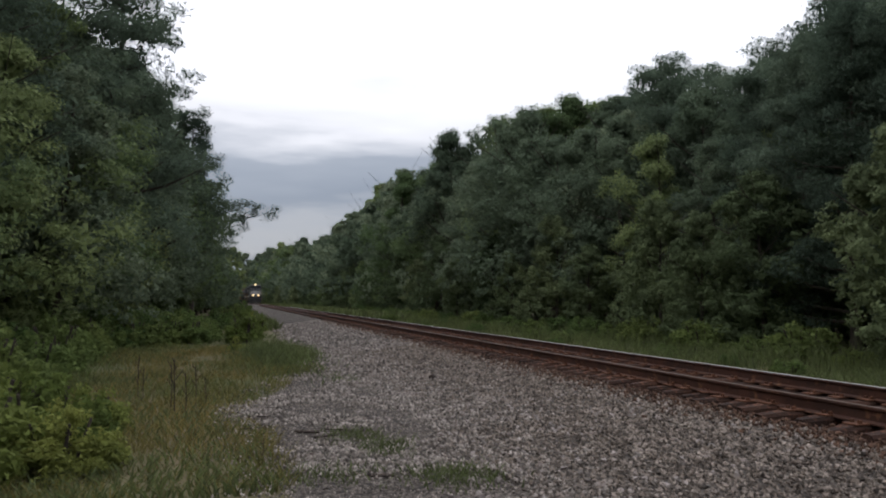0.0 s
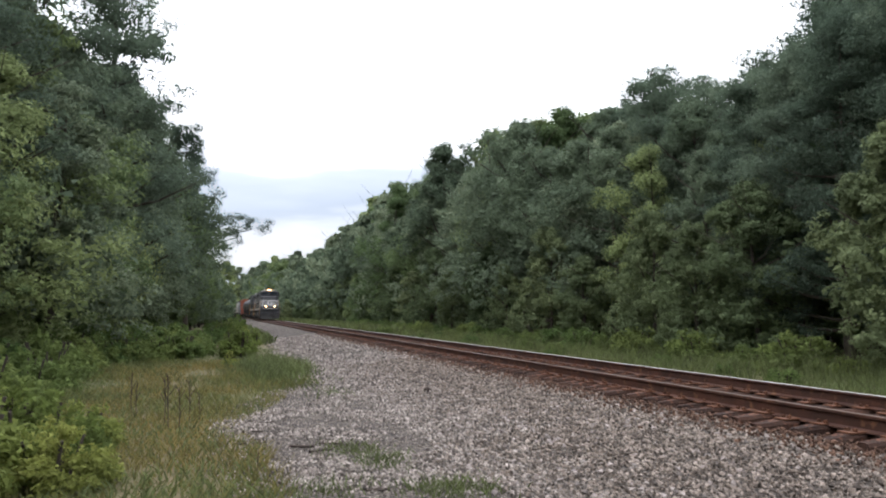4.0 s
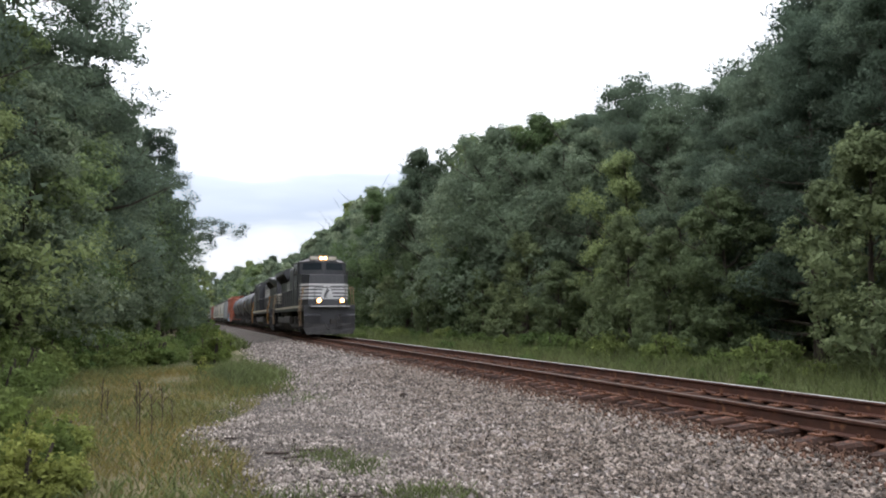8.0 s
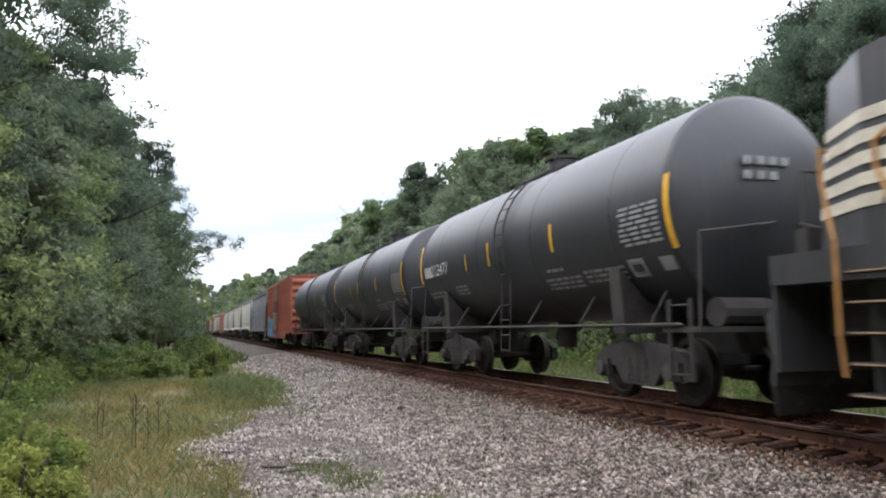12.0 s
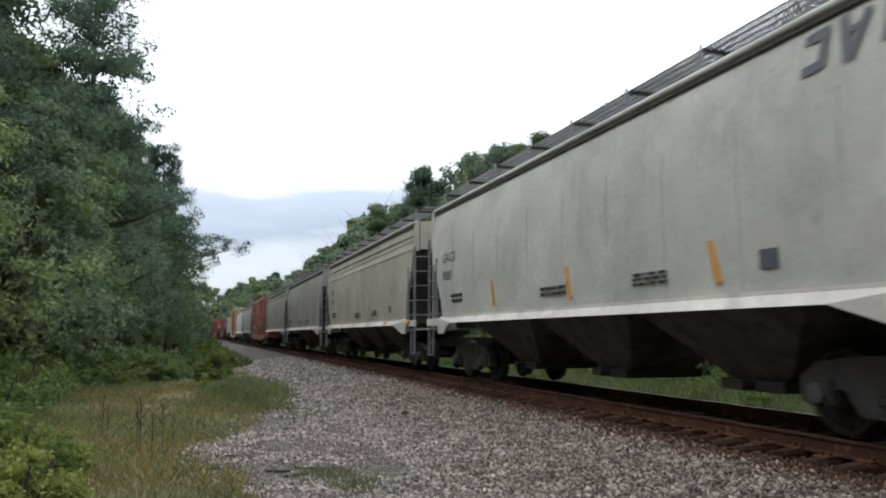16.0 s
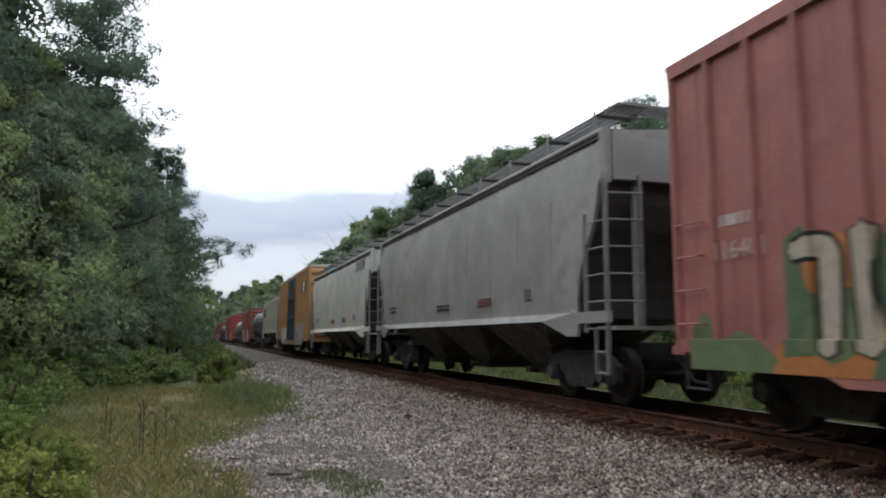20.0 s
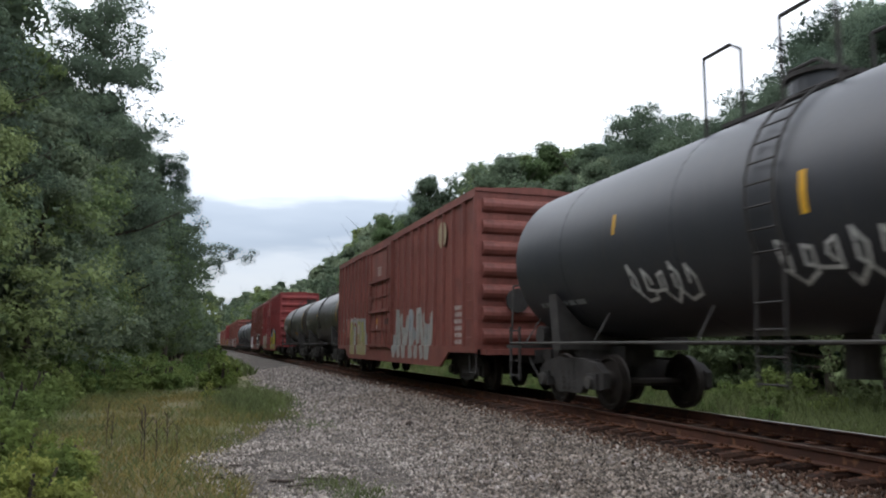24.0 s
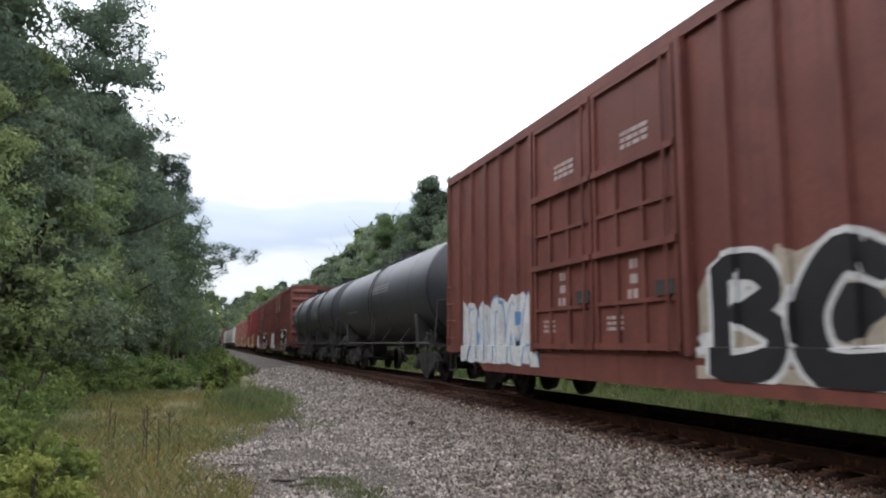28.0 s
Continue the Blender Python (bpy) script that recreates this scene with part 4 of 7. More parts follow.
def graffiti(car, x, y0, y1, z0, z1, text, outline, fill, top=None, seed=0, ribs=(), rib_w=0.09, rib_d=0.07, back=None, mid=0.5, grow=0.06, sill_d=0.062, spots=(), legible=False, thick=1.0):
    """Sprayed letters of two tones with an outline, on a cloud of paint with spots of other colours."""
    rng = random.Random(seed)
    count = len(text)
    w = (y1 - y0) / count
    if back:
        pts = [(y0 - 0.15 + (y1 - y0 + 0.3) * i / 12, z0 - rng.uniform(0.02, 0.1)) for i in range(13)]
        pts += [(y1 + 0.15 - (y1 - y0 + 0.3) * i / 16, z1 + rng.uniform(-0.3, 0.2)) for i in range(17)]
        part("graffiti_cloud", on_side(pts, ribs, rib_w, rib_d, x, 0.002, None, sill_d), back, car)
    for mat in spots:
        for _ in range(3):
            cy, cz, r = rng.uniform(y0, y1), rng.uniform(z0, z0 + 0.75 * (z1 - z0)), rng.uniform(0.16, 0.36)
            pts = [(cy + r * 1.4 * rng.uniform(0.7, 1.15) * math.cos(k * math.pi / 6), cz + r * rng.uniform(0.7, 1.15) * math.sin(k * math.pi / 6)) for k in range(12)]
            part("graffiti_patch", on_side(pts, ribs, rib_w, rib_d, x, 0.0035 + 0.0005 * rng.random(), None, sill_d), mat, car)
    for i, ch in enumerate(reversed(text)):
        up, over = rng.random() < 0.55 and not legible, rng.random() < 0.5 and not legible
        cx, hh = y0 + w * i, (z1 - z0) * rng.uniform(0.88, 1.08)
        base = None
        for layer, (extra, lift, mat) in enumerate(((grow, 0.005, outline), (0.0, 0.010, fill), (0.0, 0.015, top))):
            if mat is None:
                continue
            bm = fresh()
            rs = random.Random(seed * 31 + i)
            for k, st in enumerate(GLYPHS[ch]):
                cut = z0 + hh * (mid + 0.1 * math.sin(i * 2.1 + k)) if layer == 2 else None
                st = tuple((1 - a if over else a, 1 - b if up else b, c * thick) for a, b, c in st)
                one = on_side(stroke_shape(st, cx, w, z0, hh, extra, rs), ribs, rib_w, rib_d, x, lift + 0.0008 * k, cut, sill_d)
                me = bpy.data.meshes.new("tmp")
                one.to_mesh(me)
                one.free()
                bm.from_mesh(me)
                bpy.data.meshes.remove(me)
            ob = part("graffiti_letter" if base is None else ("fill" if layer == 1 else "shading"), bm, mat, base or car)
            base = base or ob


def stroke_quad(a, b, w):
    dx, dz = b[0] - a[0], b[1] - a[1]
    n = math.hypot(dx, dz) or 1
    ux, uz, px, pz = dx / n * w * 0.42, dz / n * w * 0.42, -dz / n * w / 2, dx / n * w / 2
    return [(a[0] - ux + px, a[1] - uz + pz), (a[0] - ux - px, a[1] - uz - pz), (b[0] + ux - px, b[1] + uz - pz), (b[0] + ux + px, b[1] + uz + pz)]


def spray(name, c):
    return material(name, c, tuple(v * 0.8 for v in c), 0.55, scale=3, fine=15, bump=0.02, stain=tuple(v * 0.65 for v in c))


S = {k: spray("spray_" + k, c) for k, c in (
    ("black", (0.02, 0.02, 0.022)), ("white", (0.66, 0.66, 0.64)), ("yellow", (0.44, 0.37, 0.045)), ("lemon", (0.34, 0.315, 0.14)),
    ("cyan", (0.12, 0.36, 0.48)), ("blue", (0.10, 0.24, 0.48)), ("orange", (0.40, 0.16, 0.05)), ("green", (0.095, 0.14, 0.07)),
    ("tan", (0.36, 0.29, 0.18)), ("maroon", (0.16, 0.04, 0.05)), ("grey", (0.30, 0.31, 0.31)), ("bone", (0.42, 0.36, 0.28)), ("silver", (0.34, 0.33, 0.30)), ("teal", (0.05, 0.34, 0.32)),
    ("sky", (0.17, 0.33, 0.55)), ("pink", (0.48, 0.13, 0.16)), ("olive", (0.13, 0.17, 0.08)), ("stencil", (0.46, 0.38, 0.35)), ("slate", (0.09, 0.095, 0.10)), ("amber", (0.55, 0.28, 0.05)))}
P = {k: paint("paint_" + k, c, d) for k, c, d in (
    ("red", (0.215, 0.071, 0.054), (0.16, 0.058, 0.047)), ("faded_red", (0.335, 0.132, 0.104), (0.30, 0.135, 0.11)), ("orange_red", (0.34, 0.108, 0.062), (0.25, 0.085, 0.055)), ("rust_brown", (0.21, 0.082, 0.058), (0.16, 0.07, 0.055)),
    ("dark_red", (0.175, 0.056, 0.040), (0.125, 0.042, 0.034)), ("bright_red", (0.26, 0.045, 0.042), (0.2, 0.04, 0.04)),
    ("grey", (0.20, 0.21, 0.22), (0.15, 0.155, 0.16)), ("dark_grey", (0.13, 0.135, 0.14), (0.1, 0.1, 0.1)), ("dirty_grey", (0.27, 0.265, 0.24), (0.22, 0.21, 0.19)),
    ("cream", (0.415, 0.39, 0.312), (0.38, 0.355, 0.282)), ("white", (0.46, 0.46, 0.40), (0.43, 0.42, 0.36)), ("taupe", (0.315, 0.305, 0.256), (0.28, 0.265, 0.22)),
    # sill: paler than the hopper bodies, light caught by the lip put into it
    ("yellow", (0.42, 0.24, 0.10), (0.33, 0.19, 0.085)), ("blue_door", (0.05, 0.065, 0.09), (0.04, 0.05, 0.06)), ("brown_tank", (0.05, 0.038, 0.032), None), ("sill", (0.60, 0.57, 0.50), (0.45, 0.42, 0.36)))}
P["brown_tank"] = material("grimy_tank_paint", (0.022, 0.0185, 0.016), (0.034, 0.028, 0.023), 0.40, scale=1.0, fine=18, bump=0.015, streak=(0.062, 0.045, 0.032), gloss=0.85)


# -- running gear --
def m_frame(bm):
    prof = [(-1.2, 0.36), (-1.2, 0.62), (-0.95, 0.78), (-0.4, 0.86), (0.4, 0.86), (0.95, 0.78), (1.2, 0.62), (1.2, 0.36), (1.02, 0.3), (0.8, 0.5),
            (0.62, 0.5), (0.42, 0.24), (-0.42, 0.24), (-0.62, 0.5), (-0.8, 0.5), (-1.02, 0.3)]
    extrude_x(bm, prof, -0.07, 0.07)
    for s in (-1, 1):
        extrude_x(bm, [(s * 0.9 - 0.16, 0.34), (s * 0.9 + 0.16, 0.34), (s * 0.9 + 0.16, 0.6), (s * 0.9 - 0.16, 0.6)], -0.13, 0.10)


def m_spring(bm):
    for k in range(3):
        for j in range(4):
            rod(bm, (0, -0.2 + 0.2 * k, 0.30 + 0.09 * j), (0, -0.2 + 0.2 * k, 0.36 + 0.09 * j), 0.085, 8)


def m_axle(bm):
    rod(bm, (-1.1, 0, 0), (1.1, 0, 0), 0.075, 8)


def m_wheel(r):
    def make(bm):
        k = 20
        loft(bm, [[(x, rr * math.sin(2 * math.pi * i / k), rr * math.cos(2 * math.pi * i / k)) for i in range(k)]
                  for x, rr in ((0.065, r * 0.3), (0.02, r * 0.45), (0.02, r * 0.8), (0.065, r * 0.88), (0.065, r), (-0.06, r), (-0.085, r + 0.025),
                                (-0.085, r * 0.86), (-0.02, r * 0.78), (-0.02, r * 0.42), (-0.06, r * 0.3))])
    return make


def m_bearing(bm):
    rod(bm, (-0.12, 0, 0), (0.12, 0, 0), 0.11, 10)


def axle(car, y, r):
    a = shared("axle", "axle", m_axle, M_WHEEL, car, (0, y, r))
    for s in (-1, 1):
        shared("wheel", ("wheel", r), m_wheel(r), M_WHEEL, a, (s * 0.755, 0, 0), (0, 0, 0 if s > 0 else math.pi))
    AXLES.append((a, car, y, r))


def truck(car, y):
    for s in (-1, 1):
        f = shared("truck_side_frame", "frame", m_frame, M_UNDER, car, (s * 1.02, y, 0))
        shared("coil_spring", "spring", m_spring, M_UNDER, f, (s * 0.02, 0, 0))
        for k in (-0.89, 0.89):
            shared("bearing", "bearing", m_bearing, M_GREYGRIME, f, (s * 0.08, k, 0.457))
    shared("bolster", "bolster", lambda bm: box(bm, -1.1, 1.1, -0.2, 0.2, 0.5, 0.82), M_UNDER, car, (0, y, 0))
    for k in (-0.89, 0.89):
        axle(car, y + k, 0.457)


def m_coupler(bm):
    box(bm, -0.08, 0.08, 0, 0.75, 0.78, 0.93)
    loft(bm, [[(-0.15, y, z) for y, z in ((-0.1, 0.7), (0.25, 0.7), (0.25, 1.0), (-0.1, 1.0))], [(0.16, y, z) for y, z in ((-0.02, 0.72), (0.25, 0.72), (0.25, 0.98), (-0.02, 0.98))]])


def couplers(car, length):
    shared("coupler", "coupler", m_coupler, M_UNDER, car, (0, -length / 2 + 0.12, 0))
    shared("coupler", "coupler", m_coupler, M_UNDER, car, (0, length / 2 - 0.12, 0), (0, 0, math.pi))
    for e in (-1, 1):
        bm = fresh()
        pipe(bm, [(0.35 * e, e * (length / 2 - 0.75), 0.8), (0.3 * e, e * (length / 2 - 0.4), 0.42), (0.22 * e, e * (length / 2 - 0.1), 0.4)], 0.028)
        part("air_hose", bm, M_UNDER, car)


def m_ladder(h, w, n):
    def make(bm):
        for y in (0, w):
            box(bm, -0.02, 0.02, y - 0.022, y + 0.022, 0, h)
        for i in range(n):
            z = 0.08 + (h - 0.16) * i / (n - 1)
            rod(bm, (0, 0, z), (0, w, z), 0.014, 5)
    return make


def ladder(car, x, y, z, h, w, n, mat, turn=0.0, name="ladder"):
    return shared(name, ("ladder", round(h, 2), round(w, 2), n, mat.name), m_ladder(h, w, n), mat, car, (x, y, z), (0, 0, turn) if turn else None)


# -- tank cars --
def tank_shell(bm, r, y0, y1, zc, k=44):
    loft(bm, [[(r * math.cos(2 * math.pi * i / k), y, zc + r * math.sin(2 * math.pi * i / k)) for i in range(k)] for y in (y0, y1)], caps=False)


def tank_head(bm, r, y, zc, depth, k=44):
    """A dished end, depth towards +y or -y."""
    loft(bm, [[(rr * r * math.cos(2 * math.pi * i / k), y + depth * (1 - rr ** 2.4), zc + rr * r * math.sin(2 * math.pi * i / k)) for i in range(k)]
              for rr in (1.0, 0.96, 0.88, 0.76, 0.6, 0.42, 0.22, 0.03)])


def arc_patch(bm, r, zc, y0, y1, a0, a1, n=6, lift=0.004):
    """A painted patch on the shell; angles up from the horizontal on the near side, degrees."""
    rr = r + lift
    pts = [[(-rr * math.cos(radians(a0 + (a1 - a0) * i / n)), y, zc + rr * math.sin(radians(a0 + (a1 - a0) * i / n))) for i in range(n + 1)] for y in (y0, y1)]
    loft(bm, pts, caps=False, closed=False)


def tank_car(name, L, mat, label, number="", strips=(), boards=(), r=1.57, zc=2.79, tags=0, seed=1, rail=0.32, deck=0.0, panels=()):
    car = empty(name, label, "tank car", "cars of the train")
    h = L / 2
    bm = fresh()
    tank_shell(bm, r, -h + 1.16, h - 1.16, zc)
    smooth(part("tank", bm, mat, car))
    for e in (-1, 1):
        bm = fresh()
        tank_head(bm, r, e * (h - 1.16), zc, e * 0.54)
        bmesh.ops.recalc_face_normals(bm, faces=bm.faces[:])
        smooth(part("tank_head", bm, mat, car))
    for k in range(2):
        for i in range(4 - k):
            bm = fresh()
            x0 = -0.62 + 0.19 * i
            yy = -h + 1.16 - 0.555 + 0.54 * (abs(x0) / r) ** 2.4 * 0.6
            box(bm, x0, x0 + 0.13, yy - 0.008, yy + 0.03, zc + 0.44 - 0.2 * k, zc + 0.55 - 0.2 * k)
            part("head_mark", bm, S["grey"], car, "pale stencilled block")
    for y in (-h * 0.62, -h * 0.2, h * 0.22, h * 0.62):
        bm = fresh()
        k = 40
        loft(bm, [[(rr * math.cos(2 * math.pi * i / k), y + d, zc + rr * math.sin(2 * math.pi * i / k)) for i in range(k)] for d, rr in ((-0.03, r), (-0.02, r + 0.006), (0.02, r + 0.006), (0.03, r))], caps=False)
        part("weld_seam", bm, mat, car)
    # stub sills, saddles, side rails
    for e in (-1, 1):
        bm = fresh()
        box(bm, -0.3, 0.3, e * (h - 3.2), e * (h - 0.55), 0.72, 1.08)
        part("stub_sill", bm, M_UNDER, car)
        bm = fresh()
        loft(bm, [[(x, e * (h - 2.6) + d, z) for x, z in ((-1.35, 1.0), (1.35, 1.0), (1.42, 2.0), (0.9, 1.45), (0, 1.22), (-0.9, 1.45), (-1.42, 2.0))] for d in (-0.15, 0.15)])
        part("saddle", bm, M_UNDER, car)
        bm = fresh()
        box(bm, -1.48, 1.48, min(e * (h - 1.35), e * (h - 0.6)), max(e * (h - 1.35), e * (h - 0.6)), 1.02, 1.09)
        part("end_platform", bm, M_UNDER, car)
        for s in (-1, 1):
            ladder(car, s * 1.46, e * (h - 1.0) - 0.22, 0.4, 1.05, 0.44, 4, M_UNDER, name="sill_step")
            bm = fresh()
            pipe(bm, [(s * 1.4, e * (h - 0.68), 1.08), (s * 1.35, e * (h - 0.68), 2.3), (s * 0.2, e * (h - 0.6), 2.45)], 0.02)
            part("end_handrail", bm, M_GREYGRIME, car)
        bm = fresh()
        rod(bm, (-0.9, e * (h - 0.98), 1.28), (-0.1, e * (h - 0.98), 1.28), 0.2, 12)
        part("brake_cylinder", bm, M_UNDER, car)
        truck(car, e * (h - 2.55))
    for s in (-1, 1):
        bm = fresh()
        rod(bm, (s * 1.5, -h + 0.9, 1.12), (s * 1.5, h - 0.9, 1.12), 0.022)
        for i in range(6):
            y = -h + 1.6 + (L - 3.2) * i / 5
            rod(bm, (s * 1.5, y, 1.12), (s * 1.12, y + 0.12, 1.6), 0.014, 5)
        part("side_handrail", bm, M_GREYGRIME, car)
    # top fittings
    bm = fresh()
    rod(bm, (0, 0.2 + deck, zc + r - 0.1), (0, 0.2 + deck, zc + r + 0.3), 0.34, 16)
    part("manway", bm, mat, car)
    bm = fresh()
    rod(bm, (0, 0.2 + deck, zc + r + 0.3), (0, 0.2 + deck, zc + r + 0.36), 0.39, 16)
    part("manway_lid", bm, M_UNDER, car)
    bm = fresh()
    box(bm, -0.5, 0.5, -0.85 + deck, 1.45 + deck, zc + r - 0.05, zc + r + 0.005)
    part("top_platform", bm, M_UNDER, car)
    for s in (-1, 1):
        bm = fresh()
        x, z = s * 0.76, zc + math.sqrt(r * r - 0.58) - 0.02
        pipe(bm, [(x, deck + -0.85, z), (x, deck + -0.85, z + (rail + 0.2) * 0.88), (x, deck + -0.7, z + rail + 0.2), (x, deck + 0.0, z + rail + 0.2), (x, deck + 0.0, z)], 0.03 if rail > 0.5 else 0.014)
        part("platform_railing", bm, M_UNDER, car)
        bm = fresh()
        pipe(bm, [(x, deck + 0.7, z), (x, deck + 0.7, z + (rail + 0.2) * 0.88), (x, deck + 0.9, z + rail + 0.2), (x, deck + 1.45, z + rail + 0.2), (x, deck + 1.45, z)], 0.03 if rail > 0.5 else 0.014)
        part("platform_railing", bm, M_UNDER, car)
        bm = fresh()
        n = 10
        for y in (-0.2, 0.24):
            pipe(bm, [(s * (r + 0.07) * math.cos(radians(a)), y, zc + (r + 0.07) * math.sin(radians(a))) for a in range(-25, 72, 12)], 0.02, 5)
        for i in range(n):
            a = radians(-22 + 9.6 * i)
            rod(bm, (s * (r + 0.07) * math.cos(a), -0.2, zc + (r + 0.07) * math.sin(a)), (s * (r + 0.07) * math.cos(a), 0.24, zc + (r + 0.07) * math.sin(a)), 0.013, 5)
        for y in (-0.2, 0.24):
            rod(bm, (s * 1.5, y, 0.62), (s * 1.46, y, 2.1), 0.02, 5)
        for i in range(4):
            rod(bm, (s * 1.5, -0.2, 0.66 + 0.3 * i), (s * 1.5, 0.24, 0.66 + 0.3 * i), 0.013, 5)
        part("ladder", bm, M_UNDER, car)
    bm = fresh()
    rod(bm, (0, 0.2, 0.7), (0, 0.2, 1.3), 0.2, 12)
    part("bottom_outlet", bm, M_UNDER, car)
    # markings on the near side
    for y, a0, a1, w in strips:
        bm = fresh()
        arc_patch(bm, r, zc, y - w / 2, y + w / 2, a0, a1)
        part("reflective_strip", bm, M_YELLOW, car, "yellow reflective strip")
    rng = random.Random(seed)
    for y0, y1, a0, a1, rows in boards:
        for k in range(rows):
            bm = fresh()
            y, da = y0, (a1 - a0) / rows
            while y < y1 - 0.04:
                w = min(rng.uniform(0.08, 0.35), y1 - y)
                arc_patch(bm, r, zc, y, y + w, a0 + da * k, a0 + da * (k + 0.55), 2, 0.005)
                y += w + 0.06
            part("stencil_line", bm, S["grey"], car, "pale stencilled line")
    for y0, y1, a0, a1, paint_of in panels:
        bm = fresh()
        arc_patch(bm, r, zc, y0, y1, a0, a1, 4, 0.006)
        part("painted_panel", bm, paint_of, car, "small painted panel")
    if number:
        z = zc - 0.35
        words(number, 0.3, M_WHITE, car, -math.sqrt(max(0.01, r * r - (z + 0.15 - zc) ** 2)) - 0.035, h - 1.95, z, label="white painted car number")
        for i in range(4):
            bm = fresh()
            arc_patch(bm, r, zc, h - 1.42 - 0.24 * i * 0.62, h - 1.30 - 0.24 * i * 0.62, -13, -3, 2, 0.006)
            part("mark_block", bm, M_WHITE, car, "white block of a painted mark")
    for i in range(tags):
        rngt = random.Random(seed + 40 + i)
        bm = fresh()
        y, zz = -1.5 + i * 3.0, 2.0 - 0.05 * i
        pts = [(y + 0.066 * k + 0.16 * math.cos(k * 1.25), zz + 0.3 * math.sin(k * 1.25) * (1 - 0.3 * (k % 3)) + rngt.uniform(-0.05, 0.05)) for k in range(24)]
        for a, b in zip(pts, pts[1:]):
            q = stroke_quad(a, b, 0.045)
            bm.faces.new([bm.verts.new((-math.sqrt(max(0.01, r * r - (v - zc) ** 2)) - 0.012, u, v)) for u, v in q])
        part("graffiti_tag", bm, S["white"], car, "thin pale sprayed tag")
    couplers(car, L)
    return car


# -- box cars --
def box_car(name, L, mat, label, top=4.65, sill=0.72, door=(7.5, 10.8), doors=1, rib=0.78, end_mat=None, door_mat=None, roof_mat=None, tail=0.95):
    car = empty(name, label, "boxcar", "cars of the train")
    h, half = L / 2, 1.54
    y0, y1 = -h + 0.95, h - tail
    d0, d1 = -h + door[0], -h + door[1]
    bm = fresh()
    box(bm, -half, half, y0, y1, 0.98, top)
    part("body", bm, mat, car)
    bm = fresh()
    extrude_y(bm, [(-half - 0.06, top - 0.02), (half + 0.06, top - 0.02), (half + 0.06, top + 0.05), (0, top + 0.16), (-half - 0.06, top + 0.05)], y0 - 0.03, y1 + 0.03)
    part("roof", bm, roof_mat or mat, car)
    ribs = []
    for s in (-1, 1):
        bm = fresh()
        x = s * (half + 0.03)
        prof = [(y0, 0.9), (y0 + 1.9, 0.9), (y0 + 2.6, sill - 0.1), (y1 - 2.6, sill - 0.1), (y1 - 1.9, 0.9), (y1, 0.9), (y1, 1.06), (y0, 1.06)]
        extrude_x(bm, prof, x - 0.03, x + 0.03)
        part("side_sill", bm, mat, car)
        bm = fresh()
        box(bm, x - 0.03, x + 0.03, y0, y1, top - 0.14, top - 0.022)
        part("top_chord", bm, mat, car)
        n = int((d0 - y0) / rib)
        spots = [y0 + 0.06 + (d0 - y0 - 0.12) * i / n for i in range(n + 1)]
        m = int((y1 - d1) / rib)
        spots += [d1 + 0.06 + (y1 - d1 - 0.12) * i / m for i in range(m + 1)]
        for y in spots:
            def post(bm, top=top):
                loft(bm, [[(a, b, 1.06), (a, b, top - 0.14)] for a, b in ()] or [[(0, -0.05, z), (0, 0.05, z), (-0.07, 0.03, z), (-0.07, -0.03, z)] for z in (1.06, top - 0.14)])
            shared("side_post", ("post", top, mat.name), post, mat, car, (s * half, y, 0), (0, 0, math.pi) if s > 0 else None)
        if s < 0:
            ribs = spots
        # sliding doors
        for k in range(doors):
            a, b = d0 + (d1 - d0) * k / doors + 0.02, d0 + (d1 - d0) * (k + 1) / doors - 0.02
            bm = fresh()
            xx = s * (half + 0.035)
            box(bm, xx - 0.03, xx + 0.03, a, b, 0.95, top - 0.16)
            dr = part("sliding_door", bm, door_mat or mat, car)
            hgt = top - 1.15
            for f, deep, tall in ((0.01, 0.07, 0.1), (0.17, 0.04, 0.06), (0.35, 0.085, 0.1), (0.5, 0.04, 0.06), (0.66, 0.085, 0.1), (0.98, 0.05, 0.08)):
                bm = fresh()
                z = 0.97 + hgt * f
                box(bm, min(xx + s * 0.028, xx + s * (0.03 + deep)), max(xx + s * 0.028, xx + s * (0.03 + deep)), a + 0.02, b - 0.02, z, z + tall)
                part("door_rail", bm, door_mat or mat, dr)
            for y, zz in ((a + 0.02, top - 0.2), (a + (b - a) * 0.36, 0.97 + hgt * 0.66), (a + (b - a) * 0.68, 0.97 + hgt * 0.66), (b - 0.1, top - 0.2)):
                bm = fresh()
                box(bm, min(xx + s * 0.026, xx + s * 0.075), max(xx + s * 0.026, xx + s * 0.075), y, y + 0.08, 0.97, zz)
                part("door_stile", bm, door_mat or mat, dr)
            bm = fresh()
            rod(bm, (xx + s * 0.1, a + 0.24, 1.0), (xx + s * 0.1, a + 0.24, top - 0.25), 0.026)
            part("lock_rod", bm, door_mat or mat, dr)
            bm = fresh()
            box(bm, xx + s * 0.05, xx + s * 0.1, a + 0.1, a + 0.5, 1.75, 1.95)
            part("door_handle", bm, M_UNDER, dr)
        for y in (d0 - 0.09, d1 + 0.09):
            bm = fresh()
            box(bm, min(s * half, s * (half + 0.12)), max(s * half, s * (half + 0.12)), y - 0.06, y + 0.06, 0.95, top - 0.15)
            part("door_post", bm, mat, car)
        bm = fresh()
        box(bm, s * half - 0.065, s * half + 0.065, d0 - 2.2, d1 + 0.1, 0.84, 0.93)
        part("door_track", bm, mat, car)
